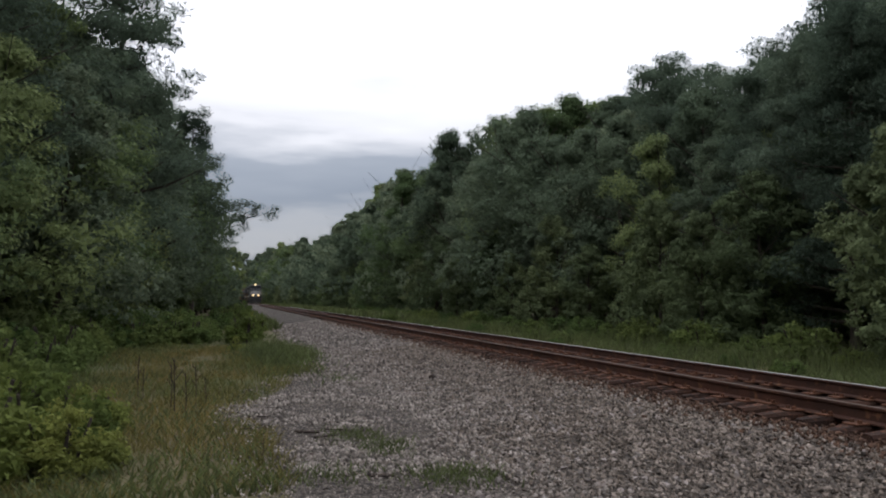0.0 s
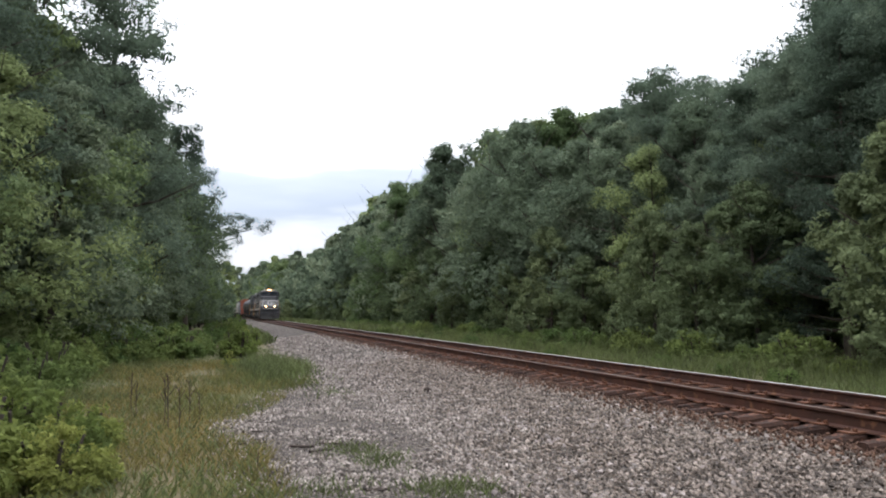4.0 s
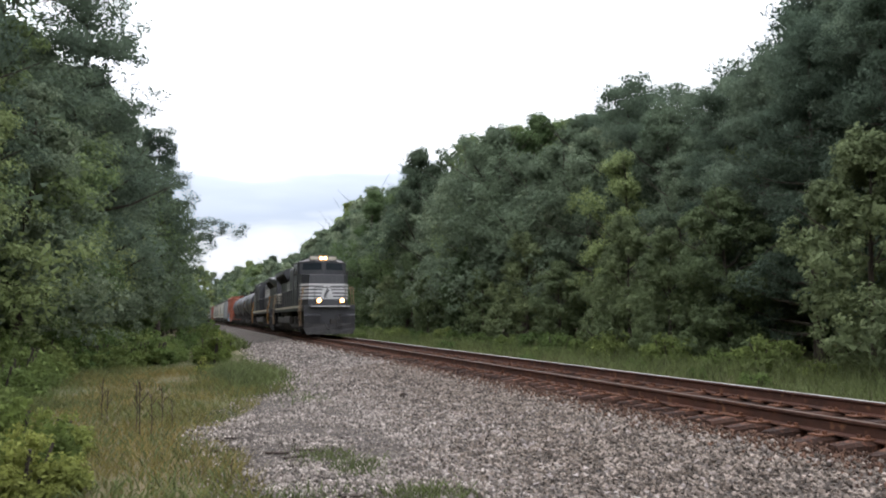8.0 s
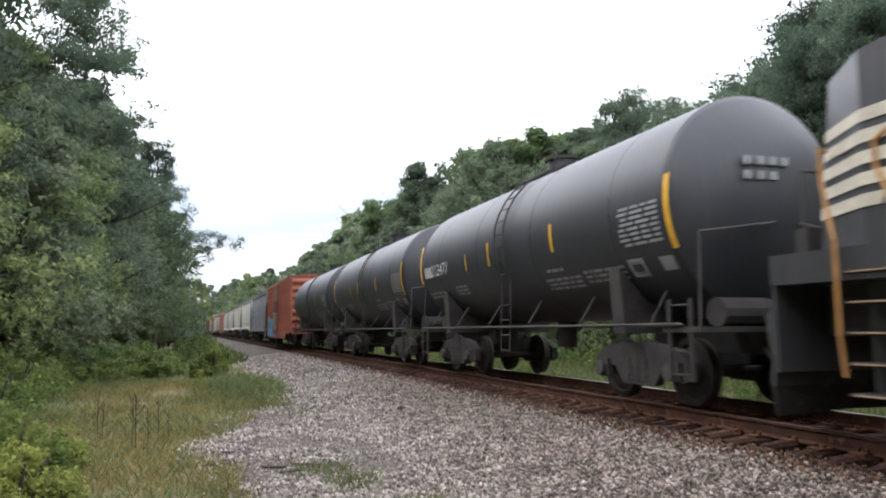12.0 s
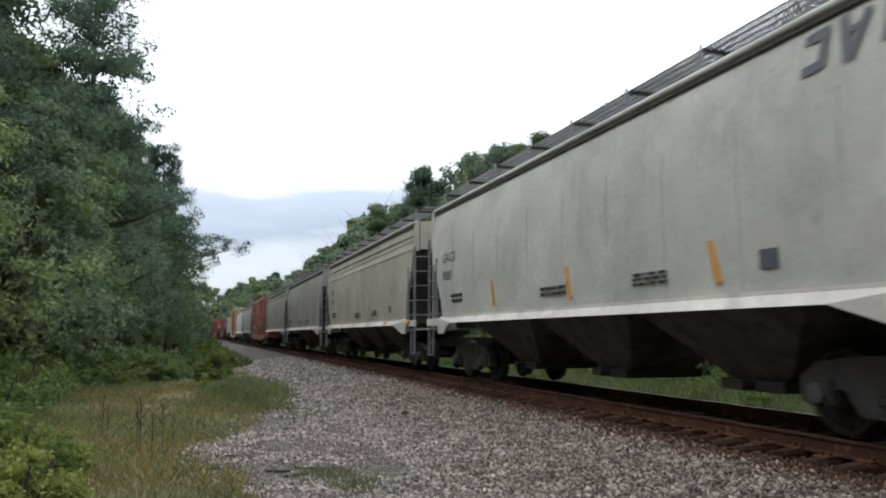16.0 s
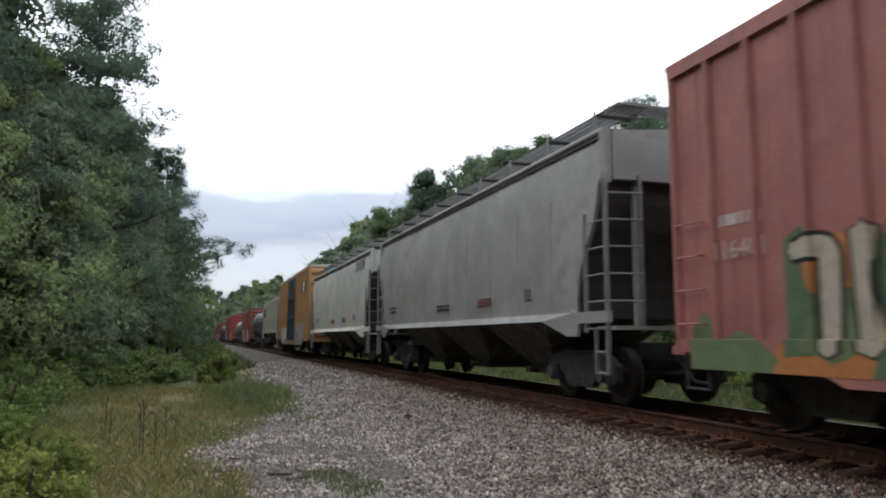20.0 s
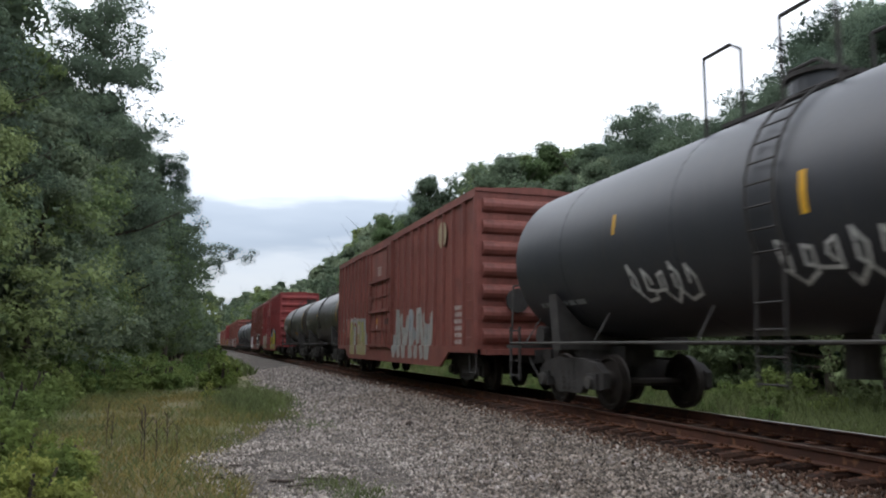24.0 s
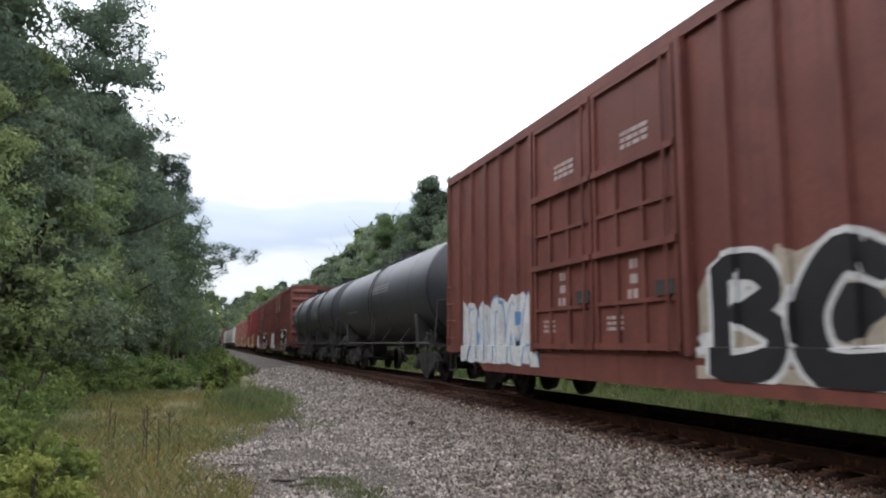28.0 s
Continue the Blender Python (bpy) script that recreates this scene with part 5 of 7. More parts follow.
        for e in (-1, 1):
            ya = y0 + 0.08 if e < 0 else y1 - 0.56
            for i in range(4):
                shared("grab_iron", ("grab", s, mat.name), lambda bm: pipe(bm, [(0, 0, 0), (s * 0.09, 0, 0), (s * 0.09, 0.46, 0), (0, 0.46, 0)], 0.013, 5), mat, car, (s * half, ya, 1.25 + 0.42 * i))
            bm = fresh()
            pipe(bm, [(s * half, ya, 0.95), (s * half, ya, 0.45), (s * half, ya + 0.42, 0.45), (s * half, ya + 0.42, 0.95)], 0.02, 5)
            part("sill_step", bm, M_UNDER, car)
    for e in (-1, 1):
        ye = y0 if e < 0 else y1
        for i in range(7):
            z = 1.16 + (top - 1.62) * i / 6
            shared("end_corrugation", ("corr", mat.name), lambda bm: loft(bm, [[(x, y, z) for y, z in ((0.02, -0.19), (-0.07, -0.13), (-0.11, -0.04), (-0.11, 0.04), (-0.07, 0.13), (0.02, 0.19))] for x in (-1.42, 1.42)]),
                   end_mat or mat, car, (0, ye, z + 0.12), (0, 0, math.pi) if e > 0 else None)
        bm = fresh()
        box(bm, -1.45, 1.45, min(ye, ye + e * 0.28), max(ye, ye + e * 0.28), 0.86, 0.98)
        part("end_sill", bm, mat, car)
        bm = fresh()
        for x in (0.75, 1.2):
            rod(bm, (x, ye + e * 0.14, 1.1), (x, ye + e * 0.14, 2.5), 0.018, 5)
        for i in range(4):
            rod(bm, (0.75, ye + e * 0.14, 1.2 + 0.4 * i), (1.2, ye + e * 0.14, 1.2 + 0.4 * i), 0.014, 5)
        part("end_ladder", bm, mat, car)
        truck(car, e * (h - 2.9))
    bm = fresh()
    rod(bm, (-0.6, y0 - 0.12, 2.1), (-0.6, y0 - 0.17, 2.1), 0.28, 16)
    part("brake_wheel", bm, M_UNDER, car)
    bm = fresh()
    box(bm, -0.25, 0.25, -h + 0.6, h - 0.6, 0.68, 0.98)
    part("center_sill", bm, M_UNDER, car)
    bm = fresh()
    for y in (-1.5, 1.2):
        rod(bm, (-0.75, y, 0.75), (-0.75, y + 0.8, 0.75), 0.16, 10)
    part("air_reservoir", bm, M_UNDER, car)
    couplers(car, L)
    return car, ribs, -half


# -- covered hoppers --
def m_corner_ladder(s, e):
    """Two uneven stiles, rungs that go on round the car's end, and a hanging step; y runs inwards along the side."""
    def make(bm):
        for y, z0, z1 in ((0.0, 0.52, 3.62), (0.64, 1.16, 3.06)):
            box(bm, -0.03, 0.03, min(-e * y, -e * (y + 0.06)), max(-e * y, -e * (y + 0.06)), z0, z1)
        for i in range(6):
            z = 1.22 + 0.42 * i
            if i < 5:
                rod(bm, (0, -e * 0.03, z), (0, -e * 0.66, z), 0.016, 6)
            rod(bm, (0, -e * 0.03, z), (-s * 0.62, e * 0.04, z), 0.016, 6)
        box(bm, -s * 0.62 - 0.03, -s * 0.62 + 0.03, 0.0, 0.05, 1.16, 3.62)
        box(bm, -0.025, 0.025, min(-e * 0.36, -e * 0.4), max(-e * 0.36, -e * 0.4), 0.52, 1.2)
        for z in (0.54, 0.86):
            rod(bm, (0, 0, z), (0, -e * 0.38, z), 0.02, 6)
    return make


def hopper(name, L, mat, label, ledge=True, band=(1.36, 1.5), deep=False, bays=3, walkway=True, reflectors=(), seams=9, ribbed=False, lit_sill_mat=None):
    car = empty(name, label, "hopper car", "cars of the train")
    h = L / 2
    top = 4.36

    def ring(y, zb, sq):
        side = [(-1.47, top), (-1.50, 4.02), (-1.535, 3.64), (-1.575, 3.52), (-1.592, 3.2), (-1.60, 2.8), (-1.598, 2.4), (-1.588, 2.0), (-1.572, 1.7), (-1.555, 1.45)] if ledge else \
               [(-1.46, top), (-1.50, 4.12), (-1.535, 3.84), (-1.565, 3.52), (-1.585, 3.2), (-1.596, 2.8), (-1.596, 2.4), (-1.586, 2.0), (-1.57, 1.7), (-1.55, 1.45)]
        pts = [(x, max(z, zb)) for x, z in side]
        pts = [(x, z - 0.001 * i) for i, (x, z) in enumerate(pts)]
        return [(x, y, z) for x, z in pts] + [(-x, y, z) for x, z in reversed(pts)] + [(0, y, top + 0.17)]
    ends = ((0.9, 3.55), (0.98, 3.2), (1.15, 2.8), (1.42, 2.4), (1.62, 2.0), (1.7, 1.7), (1.72, 1.4))
    bm = fresh()
    loft(bm, [ring(-h + y, z, 0) for y, z in ends] + [ring(h - y, z, 0) for y, z in reversed(ends)])
    soften(part("body", bm, mat, car), 14)
    for s in (-1, 1):
        bm = fresh()
        rod(bm, (s * 1.47, -h + 0.86, top + 0.01), (s * 1.47, h - 0.86, top + 0.01), 0.058, 12)
        soften(part("eave_tube", bm, mat, car))
        # dark strip in place of the shadow line below the eave tube
        bm = fresh()
        box(bm, s * 1.505 - 0.012, s * 1.505 + 0.012, -h + 0.9, h - 0.9, top - 0.11, top - 0.07)
        part("eave_flange", bm, M_UNDER, car)
    for s in (-1, 1):
        if ledge:
            for z in (3.55, 3.80, 3.98):
                bm = fresh()
                xx = 1.575 if z < 3.6 else 1.52
                extrude_y(bm, [(s * (xx - 0.08), z - 0.015), (s * (xx + 0.012), z), (s * (xx + 0.012), z + 0.035), (s * (xx - 0.08), z + 0.06)], -h + 0.9, h - 0.9)
                part("side_stiffener", bm, mat, car)
        bm = fresh()
        z0 = 1.08 if deep else band[0]
        if deep:
            half = [(0.62, 1.2), (0.62, 1.09), (1.95, 1.09), (2.05, z0)]
            over = [(1.72, band[1]), (1.8, band[1] - 0.12), (1.9, 1.22)]
        else:
            half = [(0.62, band[1] - 0.05), (0.62, band[0] - 0.05), (1.55, band[0] - 0.05), (1.62, 1.1), (1.95, 1.1), (2.75, band[0])]
            over = [(1.8, band[1]), (1.7, band[1] - 0.05)]
        prof = [(-h + u, z) for u, z in half] + [(h - u, z) for u, z in reversed(half)] + [(h - u, z) for u, z in reversed(over)] + [(-h + u, z) for u, z in over]
        extrude_x(bm, prof, s * 1.6 - 0.035, s * 1.6 + 0.035)
        for v in bm.verts:
            if v.co.z < band[1] - 0.07 and abs(v.co.y) < h - 2.0:
                v.co.x += s * 0.075
        # pale hoppers get a lighter sill, its catch of light painted in
        part("side_sill", bm, lit_sill_mat or mat, car)
        for i in range(seams):
            y = -h + 2.6 + (L - 5.2) * i / (seams - 1)
            if ribbed:
                shared("side_post", ("hpost", mat.name), lambda bm: loft(bm, [[(0, -0.06, z), (0, 0.06, z), (-0.09, 0.04, z), (-0.09, -0.04, z)] for z in (1.48, top - 0.1)]),
                       mat, car, (s * 1.56, y, 0), (0, 0, math.pi) if s > 0 else None)
            else:
                bm = fresh()
                pts = [(1.562, 1.5), (1.575, 1.7), (1.591, 2.0), (1.602, 2.4), (1.604, 2.8), (1.594, 3.2), (1.577, 3.5)]
                loft(bm, [[(s * x, y - 0.018, z), (s * x, y + 0.018, z), (s * (x - 0.03), y + 0.018, z), (s * (x - 0.03), y - 0.018, z)] for x, z in pts])
                part("panel_seam", bm, mat, car)
        for e in (-1, 1):
            shared("corner_ladder", ("corner", s, e), m_corner_ladder(s, e), M_STEEL, car, (s * 1.59, e * (h - 0.68), 0))
            bm = fresh()
            box(bm, s * 1.49 - 0.05, s * 1.49 + 0.05, min(e * (h - 0.95), e * (h - 0.75)), max(e * (h - 0.95), e * (h - 0.75)), 3.5, top)
            part("corner_post", bm, mat, car)
    for y, w in reflectors:
        bm = fresh()
        loft(bm, [[(-1.638 - dx - q, -h + y, z), (-1.638 - dx - q, -h + y + w * 0.8, z)] for dx, z, q in ((0.003, band[1] - 0.03, 0.0), (0.07, band[0] + 0.03, 0.004))], caps=False, closed=False)
        part("reflective_strip", bm, S["amber"], car, "yellow reflective strip")
    for e in (-1, 1):
        # grimy sheet over the sloped end; its dark colour also paints the recess's shade
        bm = fresh()
        loft(bm, [[(x, e * (h - y + d), z) for x in (-1.52, 1.52) for d in ((0.05, 0.005) if x < 0 else (0.005, 0.05))] for y, z in ends])
        part("slope_sheet", bm, M_UNDER, car)
        bm = fresh()
        box(bm, -1.42, 1.42, min(e * (h - 0.92), e * (h - 0.72)), max(e * (h - 0.92), e * (h - 0.72)), 3.55, top)
        part("end_panel", bm, mat, car)
        bm = fresh()
        box(bm, -1.58, 1.58, min(e * (h - 1.05), e * (h - 0.5)), max(e * (h - 1.05), e * (h - 0.5)), 1.2, 1.26)
        part("end_platform", bm, mat, car)
        for x in (-0.95, 0.95):
            shared("end_post", ("hend", mat.name), lambda bm: box(bm, -0.05, 0.05, -0.05, 0.05, 1.2, 3.56), mat, car, (x, e * (h - 0.86), 0))
        truck(car, e * (h - 2.55))
    # outlets
    span = (L - 6.4) / bays
    for i in range(bays):
        yc = -h + 3.2 + span * (i + 0.5)
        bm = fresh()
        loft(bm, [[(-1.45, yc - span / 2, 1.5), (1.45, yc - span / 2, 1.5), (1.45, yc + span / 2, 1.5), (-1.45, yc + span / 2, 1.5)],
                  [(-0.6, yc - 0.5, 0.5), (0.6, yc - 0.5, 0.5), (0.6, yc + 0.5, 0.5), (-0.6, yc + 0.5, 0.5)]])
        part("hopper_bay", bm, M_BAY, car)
        bm = fresh()
        box(bm, -0.75, 0.75, yc - 0.55, yc + 0.55, 0.36, 0.5)
        rod(bm, (-0.95, yc, 0.45), (0.95, yc, 0.45), 0.07, 8)
        part("outlet_gate", bm, M_UNDER, car)
    bm = fresh()
    box(bm, -0.28, 0.28, -h + 0.6, h - 0.6, 0.72, 1.0)
    part("center_sill", bm, M_UNDER, car)
    # roof: hatch trough and running boards
    bm = fresh()
    box(bm, -0.42, 0.42, -h + 1.6, h - 1.6, top + 0.12, top + 0.3)
    part("hatch_trough", bm, M_GREYGRIME, car)
    if walkway:
        for s in (-1, 1):
            x0, x1, z = (s * 1.28, s * 0.72, top + 0.42) if s > 0 else (s * 1.28, s * 0.72, top + 0.42)
            bm = fresh()
            n = 5
            for i in range(n):
                x = x0 + (x1 - x0) * i / (n - 1)
                box(bm, x - 0.01, x + 0.01, -h + 0.75, h - 0.75, z, z + 0.018)
            k = int(L / 0.07)
            for i in range(k):
                y = -h + 0.76 + (L - 1.52) * i / (k - 1)
                box(bm, min(x0, x1), max(x0, x1), y - 0.012, y + 0.012, z + 0.003, z + 0.02)
            part("running_board", bm, M_STEEL, car, "steel grating walkway")
            for i in range(9):
                y = -h + 1.35 + (L - 2.7) * i / 8
                shared("board_bracket", "bracket", lambda bm: box(bm, -0.015, 0.015, -0.022, 0.022, 0, 0.46), M_STEEL, car, (s * 1.36, y, top))
                shared("board_strut", "strut", lambda bm: box(bm, -0.32, 0.32, -0.03, 0.03, -0.05, 0.0), M_UNDER, car, (s * 1.0, y, top + 0.42))
        for e in (-1, 1):
            bm = fresh()
            for i in range(9):
                y = e * (h - 0.74 - 0.055 * i)
                box(bm, -1.28, 1.28, y - 0.008, y + 0.008, top + 0.42, top + 0.455)
            for i in range(27):
                box(bm, -1.28 + 0.098 * i, -1.265 + 0.098 * i, min(e * (h - 0.73), e * (h - 1.19)), max(e * (h - 0.73), e * (h - 1.19)), top + 0.425, top + 0.45)
            part("end_running_board", bm, M_STEEL, car)
    couplers(car, L)
    return car


def open_top_hopper(name, L, mat, label):
    car = empty(name, label, "hopper car", "cars of the train")
    h, top = L / 2, 4.35
    bm = fresh()
    loft(bm, [[(-1.5, -h + a, z), (1.5, -h + a, z), (1.5, h - a, z), (-1.5, h - a, z)] for z, a in ((1.62, 2.6), (2.5, 1.3), (top, 0.75))])
    part("body", bm, mat, car)
    bm = fresh()
    for s in (-1, 1):
        box(bm, s * 1.5 - 0.06, s * 1.5 + 0.06, -h + 0.7, h - 0.7, top - 0.06, top + 0.08)
    part("top_chord", bm, mat, car)
    n = 15
    for s in (-1, 1):
        for i in range(n):
            y = -h + 1.5 + (L - 3.0) * i / (n - 1)
            z0 = 2.4 if i in (0, n - 1) else 1.7
            shared("side_post", ("opost", z0, mat.name), lambda bm, z0=z0: loft(bm, [[(0, -0.1, z), (0, 0.1, z), (-0.1, 0.07, z), (-0.1, -0.07, z)] for z in (z0, top - 0.06)]),
                   mat, car, (s * 1.5, y, 0), (0, 0, math.pi) if s > 0 else None)
        bm = fresh()
        box(bm, s * 1.53 - 0.06, s * 1.53 + 0.06, -h + 0.55, h - 0.55, 1.5, 1.66)
        part("side_sill", bm, mat, car)
        for e in (-1, 1):
            bm = fresh()
            box(bm, s * 1.5 - 0.08, s * 1.5 + 0.08, min(e * (h - 1.5), e * (h - 1.2)), max(e * (h - 1.5), e * (h - 1.2)), 1.0, 1.7)
            part("corner_bracket", bm, M_WHITE, car)
            ladder(car, s * 1.55, -h + 0.45 if e < 0 else h - 0.9, 0.5, 3.6, 0.45, 9, M_STEEL)
    span = (L - 5.6) / 3
    for i in range(3):
        yc = -h + 2.8 + span * (i + 0.5)
        bm = fresh()
        loft(bm, [[(-1.4, yc - span / 2, 1.62), (1.4, yc - span / 2, 1.62), (1.4, yc + span / 2, 1.62), (-1.4, yc + span / 2, 1.62)],
                  [(-0.7, yc - 0.5, 0.5), (0.7, yc - 0.5, 0.5), (0.7, yc + 0.5, 0.5), (-0.7, yc + 0.5, 0.5)]])
        part("hopper_bay", bm, M_GREYGRIME, car)
    bm = fresh()
    box(bm, -0.28, 0.28, -h + 0.6, h - 0.6, 0.72, 1.0)
    part("center_sill", bm, M_UNDER, car)
    for e in (-1, 1):
        bm = fresh()
        box(bm, -1.5, 1.5, min(e * (h - 0.95), e * (h - 0.5)), max(e * (h - 0.95), e * (h - 0.5)), 1.0, 1.1)
        part("end_platform", bm, mat, car)
        truck(car, e * (h - 2.3))
    bm = fresh()
    box(bm, -1.605, -1.601, h - 2.6, h - 1.8, 1.72, 1.98)
    part("reflective_patch", bm, M_YELLOW, car, "orange reflective patch")
    # dark bars and a slanted mark of the road's emblem, and the number
    for i in range(4):
        bm = fresh()
        loft(bm, [[(-1.606, h - 3.3, 3.05 + i * 0.2), (-1.606, h - 3.3, 3.17 + i * 0.2), (-1.606, h - 2.4, 3.17 + i * 0.2), (-1.606, h - 2.4, 3.05 + i * 0.2)],
                  [(-1.602, h - 3.3, 3.05 + i * 0.2), (-1.602, h - 3.3, 3.17 + i * 0.2), (-1.602, h - 2.4, 3.17 + i * 0.2), (-1.602, h - 2.4, 3.05 + i * 0.2)]])
        part("emblem_bar", bm, S["black"], car, "dark emblem bar")
    for k, y in enumerate((h - 4.2, h - 5.2)):
        bm = fresh()
        loft(bm, [[(x, y + 0.75, 3.0), (x, y + 0.05, 3.0), (x, y - 0.1, 3.85), (x, y + 0.55, 3.85)] for x in (-1.606, -1.602)])
        part("emblem_block", bm, S["black"], car, "dark slanted emblem block")
    words("2562", 0.42, S["grey"], car, -1.608, h - 3.5, 2.15, label="grey painted car number")
    couplers(car, L)
    return car


# -- locomotives --
def m_big_frame(bm):
    top = [(-2.42, 0.62), (-2.42, 0.84), (-2.1, 0.98), (-1.3, 0.98), (-1.05, 0.84), (1.05, 0.84), (1.3, 0.98), (2.1, 0.98), (2.42, 0.84), (2.42, 0.62), (2.2, 0.7),
           (1.4, 0.7), (1.15, 0.6), (-1.15, 0.6), (-1.4, 0.7), (-2.2, 0.7)]
    extrude_x(bm, top, -0.07, 0.09)
    for k in (-1.8, 0.0, 1.8):
        for q in (-0.27, 0.27):
            extrude_x(bm, [(k + q - 0.075, 0.3), (k + q + 0.075, 0.3), (k + q + 0.1, 0.75), (k + q - 0.1, 0.75)], -0.06, 0.1)
        extrude_x(bm, [(k - 0.33, 0.27), (k + 0.33, 0.27), (k + 0.33, 0.33), (k - 0.33, 0.33)], -0.06, 0.1)


def m_journal(bm):
    box(bm, -0.08, 0.1, -0.17, 0.17, 0.38, 0.7)
    rod(bm, (-0.2, 0, 0.53), (0.2, 0, 0.53), 0.14, 14)
    rod(bm, (0.19, 0, 0.53), (0.24, 0, 0.53), 0.08, 8)


def m_coils(bm):
    for q in (-0.14, 0.14):
        for j in range(5):
            rod(bm, (0, q, 0.38 + 0.055 * j), (0, q, 0.415 + 0.055 * j), 0.09, 8)


def loco_truck(car, y):
    for s in (-1, 1):
        f = shared("truck_side_frame", "bigframe", m_big_frame, M_TRUCK, car, (s * 1.14, y, 0), (0, 0, math.pi) if s < 0 else None)
        for k in (-1.8, 0.0, 1.8):
            shared("journal_box", "journal", m_journal, M_TRUCK, f, (0.09, k, 0))
            shared("brake_shoe", "shoe", lambda bm: loft(bm, [[(x, 0.0, 0.25), (x, 0.12, 0.2), (x, 0.2, 0.62), (x, 0.05, 0.66)] for x in (-0.07, 0.07)]), M_UNDER, f, (-0.14, k + 0.56, 0))
        for k in (-0.9, 0.9):
            shared("coil_spring", "coils", m_coils, M_UNDER, f, (0.02, k, 0))
            shared("damper", "damper", lambda bm: rod(bm, (0, 0, 0.5), (0, 0.12, 1.18), 0.05, 8), M_UNDER, f, (0.16, k + 0.2, 0))
            shared("brake_actuator", "actuator", lambda bm: (rod(bm, (0, -0.2, 1.06), (0, 0.2, 1.06), 0.14, 12), rod(bm, (0, 0.2, 1.06), (0, 0.5, 0.96), 0.035, 6)), M_TRUCK, f, (0.06, k - 0.45, 0))
        shared("brake_pipe", "bpipe", lambda bm: pipe(bm, [(0.1, -2.3, 1.04), (0.12, -1.2, 1.08), (0.12, 0.1, 0.92), (0.12, 1.2, 1.08), (0.1, 2.3, 1.04)], 0.02, 5), M_UNDER, f)
    for k in (-1.8, 0.0, 1.8):
        axle(car, y + k, 0.53)
        shared("traction_motor", "motor", lambda bm: box(bm, -0.64, 0.64, -0.25, 0.6, 0.26, 0.92), M_UNDER, car, (0, y + k, 0))


def locomotive(name, L, cab_first, number, label, flare, logo, ft, old):
    """flare, logo, ft: (from, to) along the unit from its leading end."""
    car = empty(name, label, "locomotive", "locomotives of the train")
    h = L / 2
    W = 1.52

    def Y(u):
        return -h + u
    e0, e1 = 1.35, L - (1.25 if cab_first else 0.66)                       # ends of the deck
    cab = (4.3, 6.25) if cab_first else (L - 6.4, L - 3.9)
    nose = (2.3, 4.3) if cab_first else (L - 3.9, L - 0.98)
    hood = (6.3, L - 2.2) if cab_first else (1.45, L - 6.4)
    # deck and its pale edge stripe
    bm = fresh()
    box(bm, -W, W, Y(e0), Y(e1), 1.52, 1.84)
    part("deck_frame", bm, M_BLACK, car)
    for s in (-1, 1):
        k = 12
        for i in range(k):
            a, b = Y(3.05 + (e1 - 4.75) * i / k) + 0.035, Y(3.05 + (e1 - 4.75) * (i + 1) / k) - 0.035
            shared("sill_stripe", ("sill", name, round(b - a, 3)), lambda bm: box(bm, -0.004, 0.004, a - (a + b) / 2, b - (a + b) / 2, 1.70, 1.835), M_CREAM, car, (s * (W + 0.004), (a + b) / 2, 0),
                   label="cream edge stripe")
    bm = fresh()
    box(bm, -0.85, 0.85, Y(e0 + 0.1), Y(e1 - 0.1), 0.98, 1.52)
    part("underframe", bm, M_UNDER, car)
    # long hood
    top = 4.42
    bm = fresh()
    extrude_y(bm, [(-0.95, 1.84), (0.95, 1.84), (0.95, top - 0.2), (0.75, top), (-0.75, top), (-0.95, top - 0.2)], Y(hood[0]), Y(hood[1]))
    hd = part("long_hood", bm, M_BLACK, car)
    n = 14
    for s in (-1, 1):
        for i in range(n):
            a = hood[0] + 0.3 + (hood[1] - hood[0] - 0.6) * i / n
            w = (hood[1] - hood[0] - 0.6) / n - 0.08
            shared("hood_door", ("hdoor", name), lambda bm: box(bm, -0.012, 0.012, 0, w, 1.95, 2.95), M_BLACK, hd, (s * 0.957, Y(a), 0))
            if i % 2:
                shared("latch", "latch", lambda bm: box(bm, -0.02, 0.02, 0, 0.06, 0, 0.14), M_STEEL, hd, (s * 0.97, Y(a) + w * 0.8, 2.4))
        for i in range(3):
            a = hood[0] + 2.0 + 2.1 * i
            bm = fresh()
            for k in range(7):
                box(bm, s * 0.955 - 0.02, s * 0.955 + 0.02, Y(a), Y(a + 1.2), 3.1 + 0.11 * k, 3.15 + 0.11 * k)
            part("louvres", bm, M_BLACK, hd)
    # flared radiator cowl
    bm = fresh()
    f0, f1 = flare
    prof = [(-0.96, top - 0.68), (-1.45, top - 0.1), (-1.45, top + 0.16), (-1.0, top + 0.3), (1.0, top + 0.3), (1.45, top + 0.16), (1.45, top - 0.1), (0.96, top - 0.68)]
    slim = [(-0.955, top - 0.5), (-0.965, top - 0.3), (-0.965, top - 0.08), (-0.8, top + 0.06), (0.8, top + 0.06), (0.965, top - 0.08), (0.965, top - 0.3), (0.955, top - 0.5)]
    rings = [(f0, prof), (f1, prof)]
    if not cab_first:
        rings.insert(0, (f0 - 1.55, slim))
    loft(bm, [[(x, Y(u), z) for x, z in p] for u, p in rings])
    rd = part("radiator_cowl", bm, M_BLACK, car)
    for s in (-1, 1):
        bm = fresh()
        for k in range(int((f1 - f0) / 0.14)):
            yy = Y(f0) + 0.1 + 0.14 * k
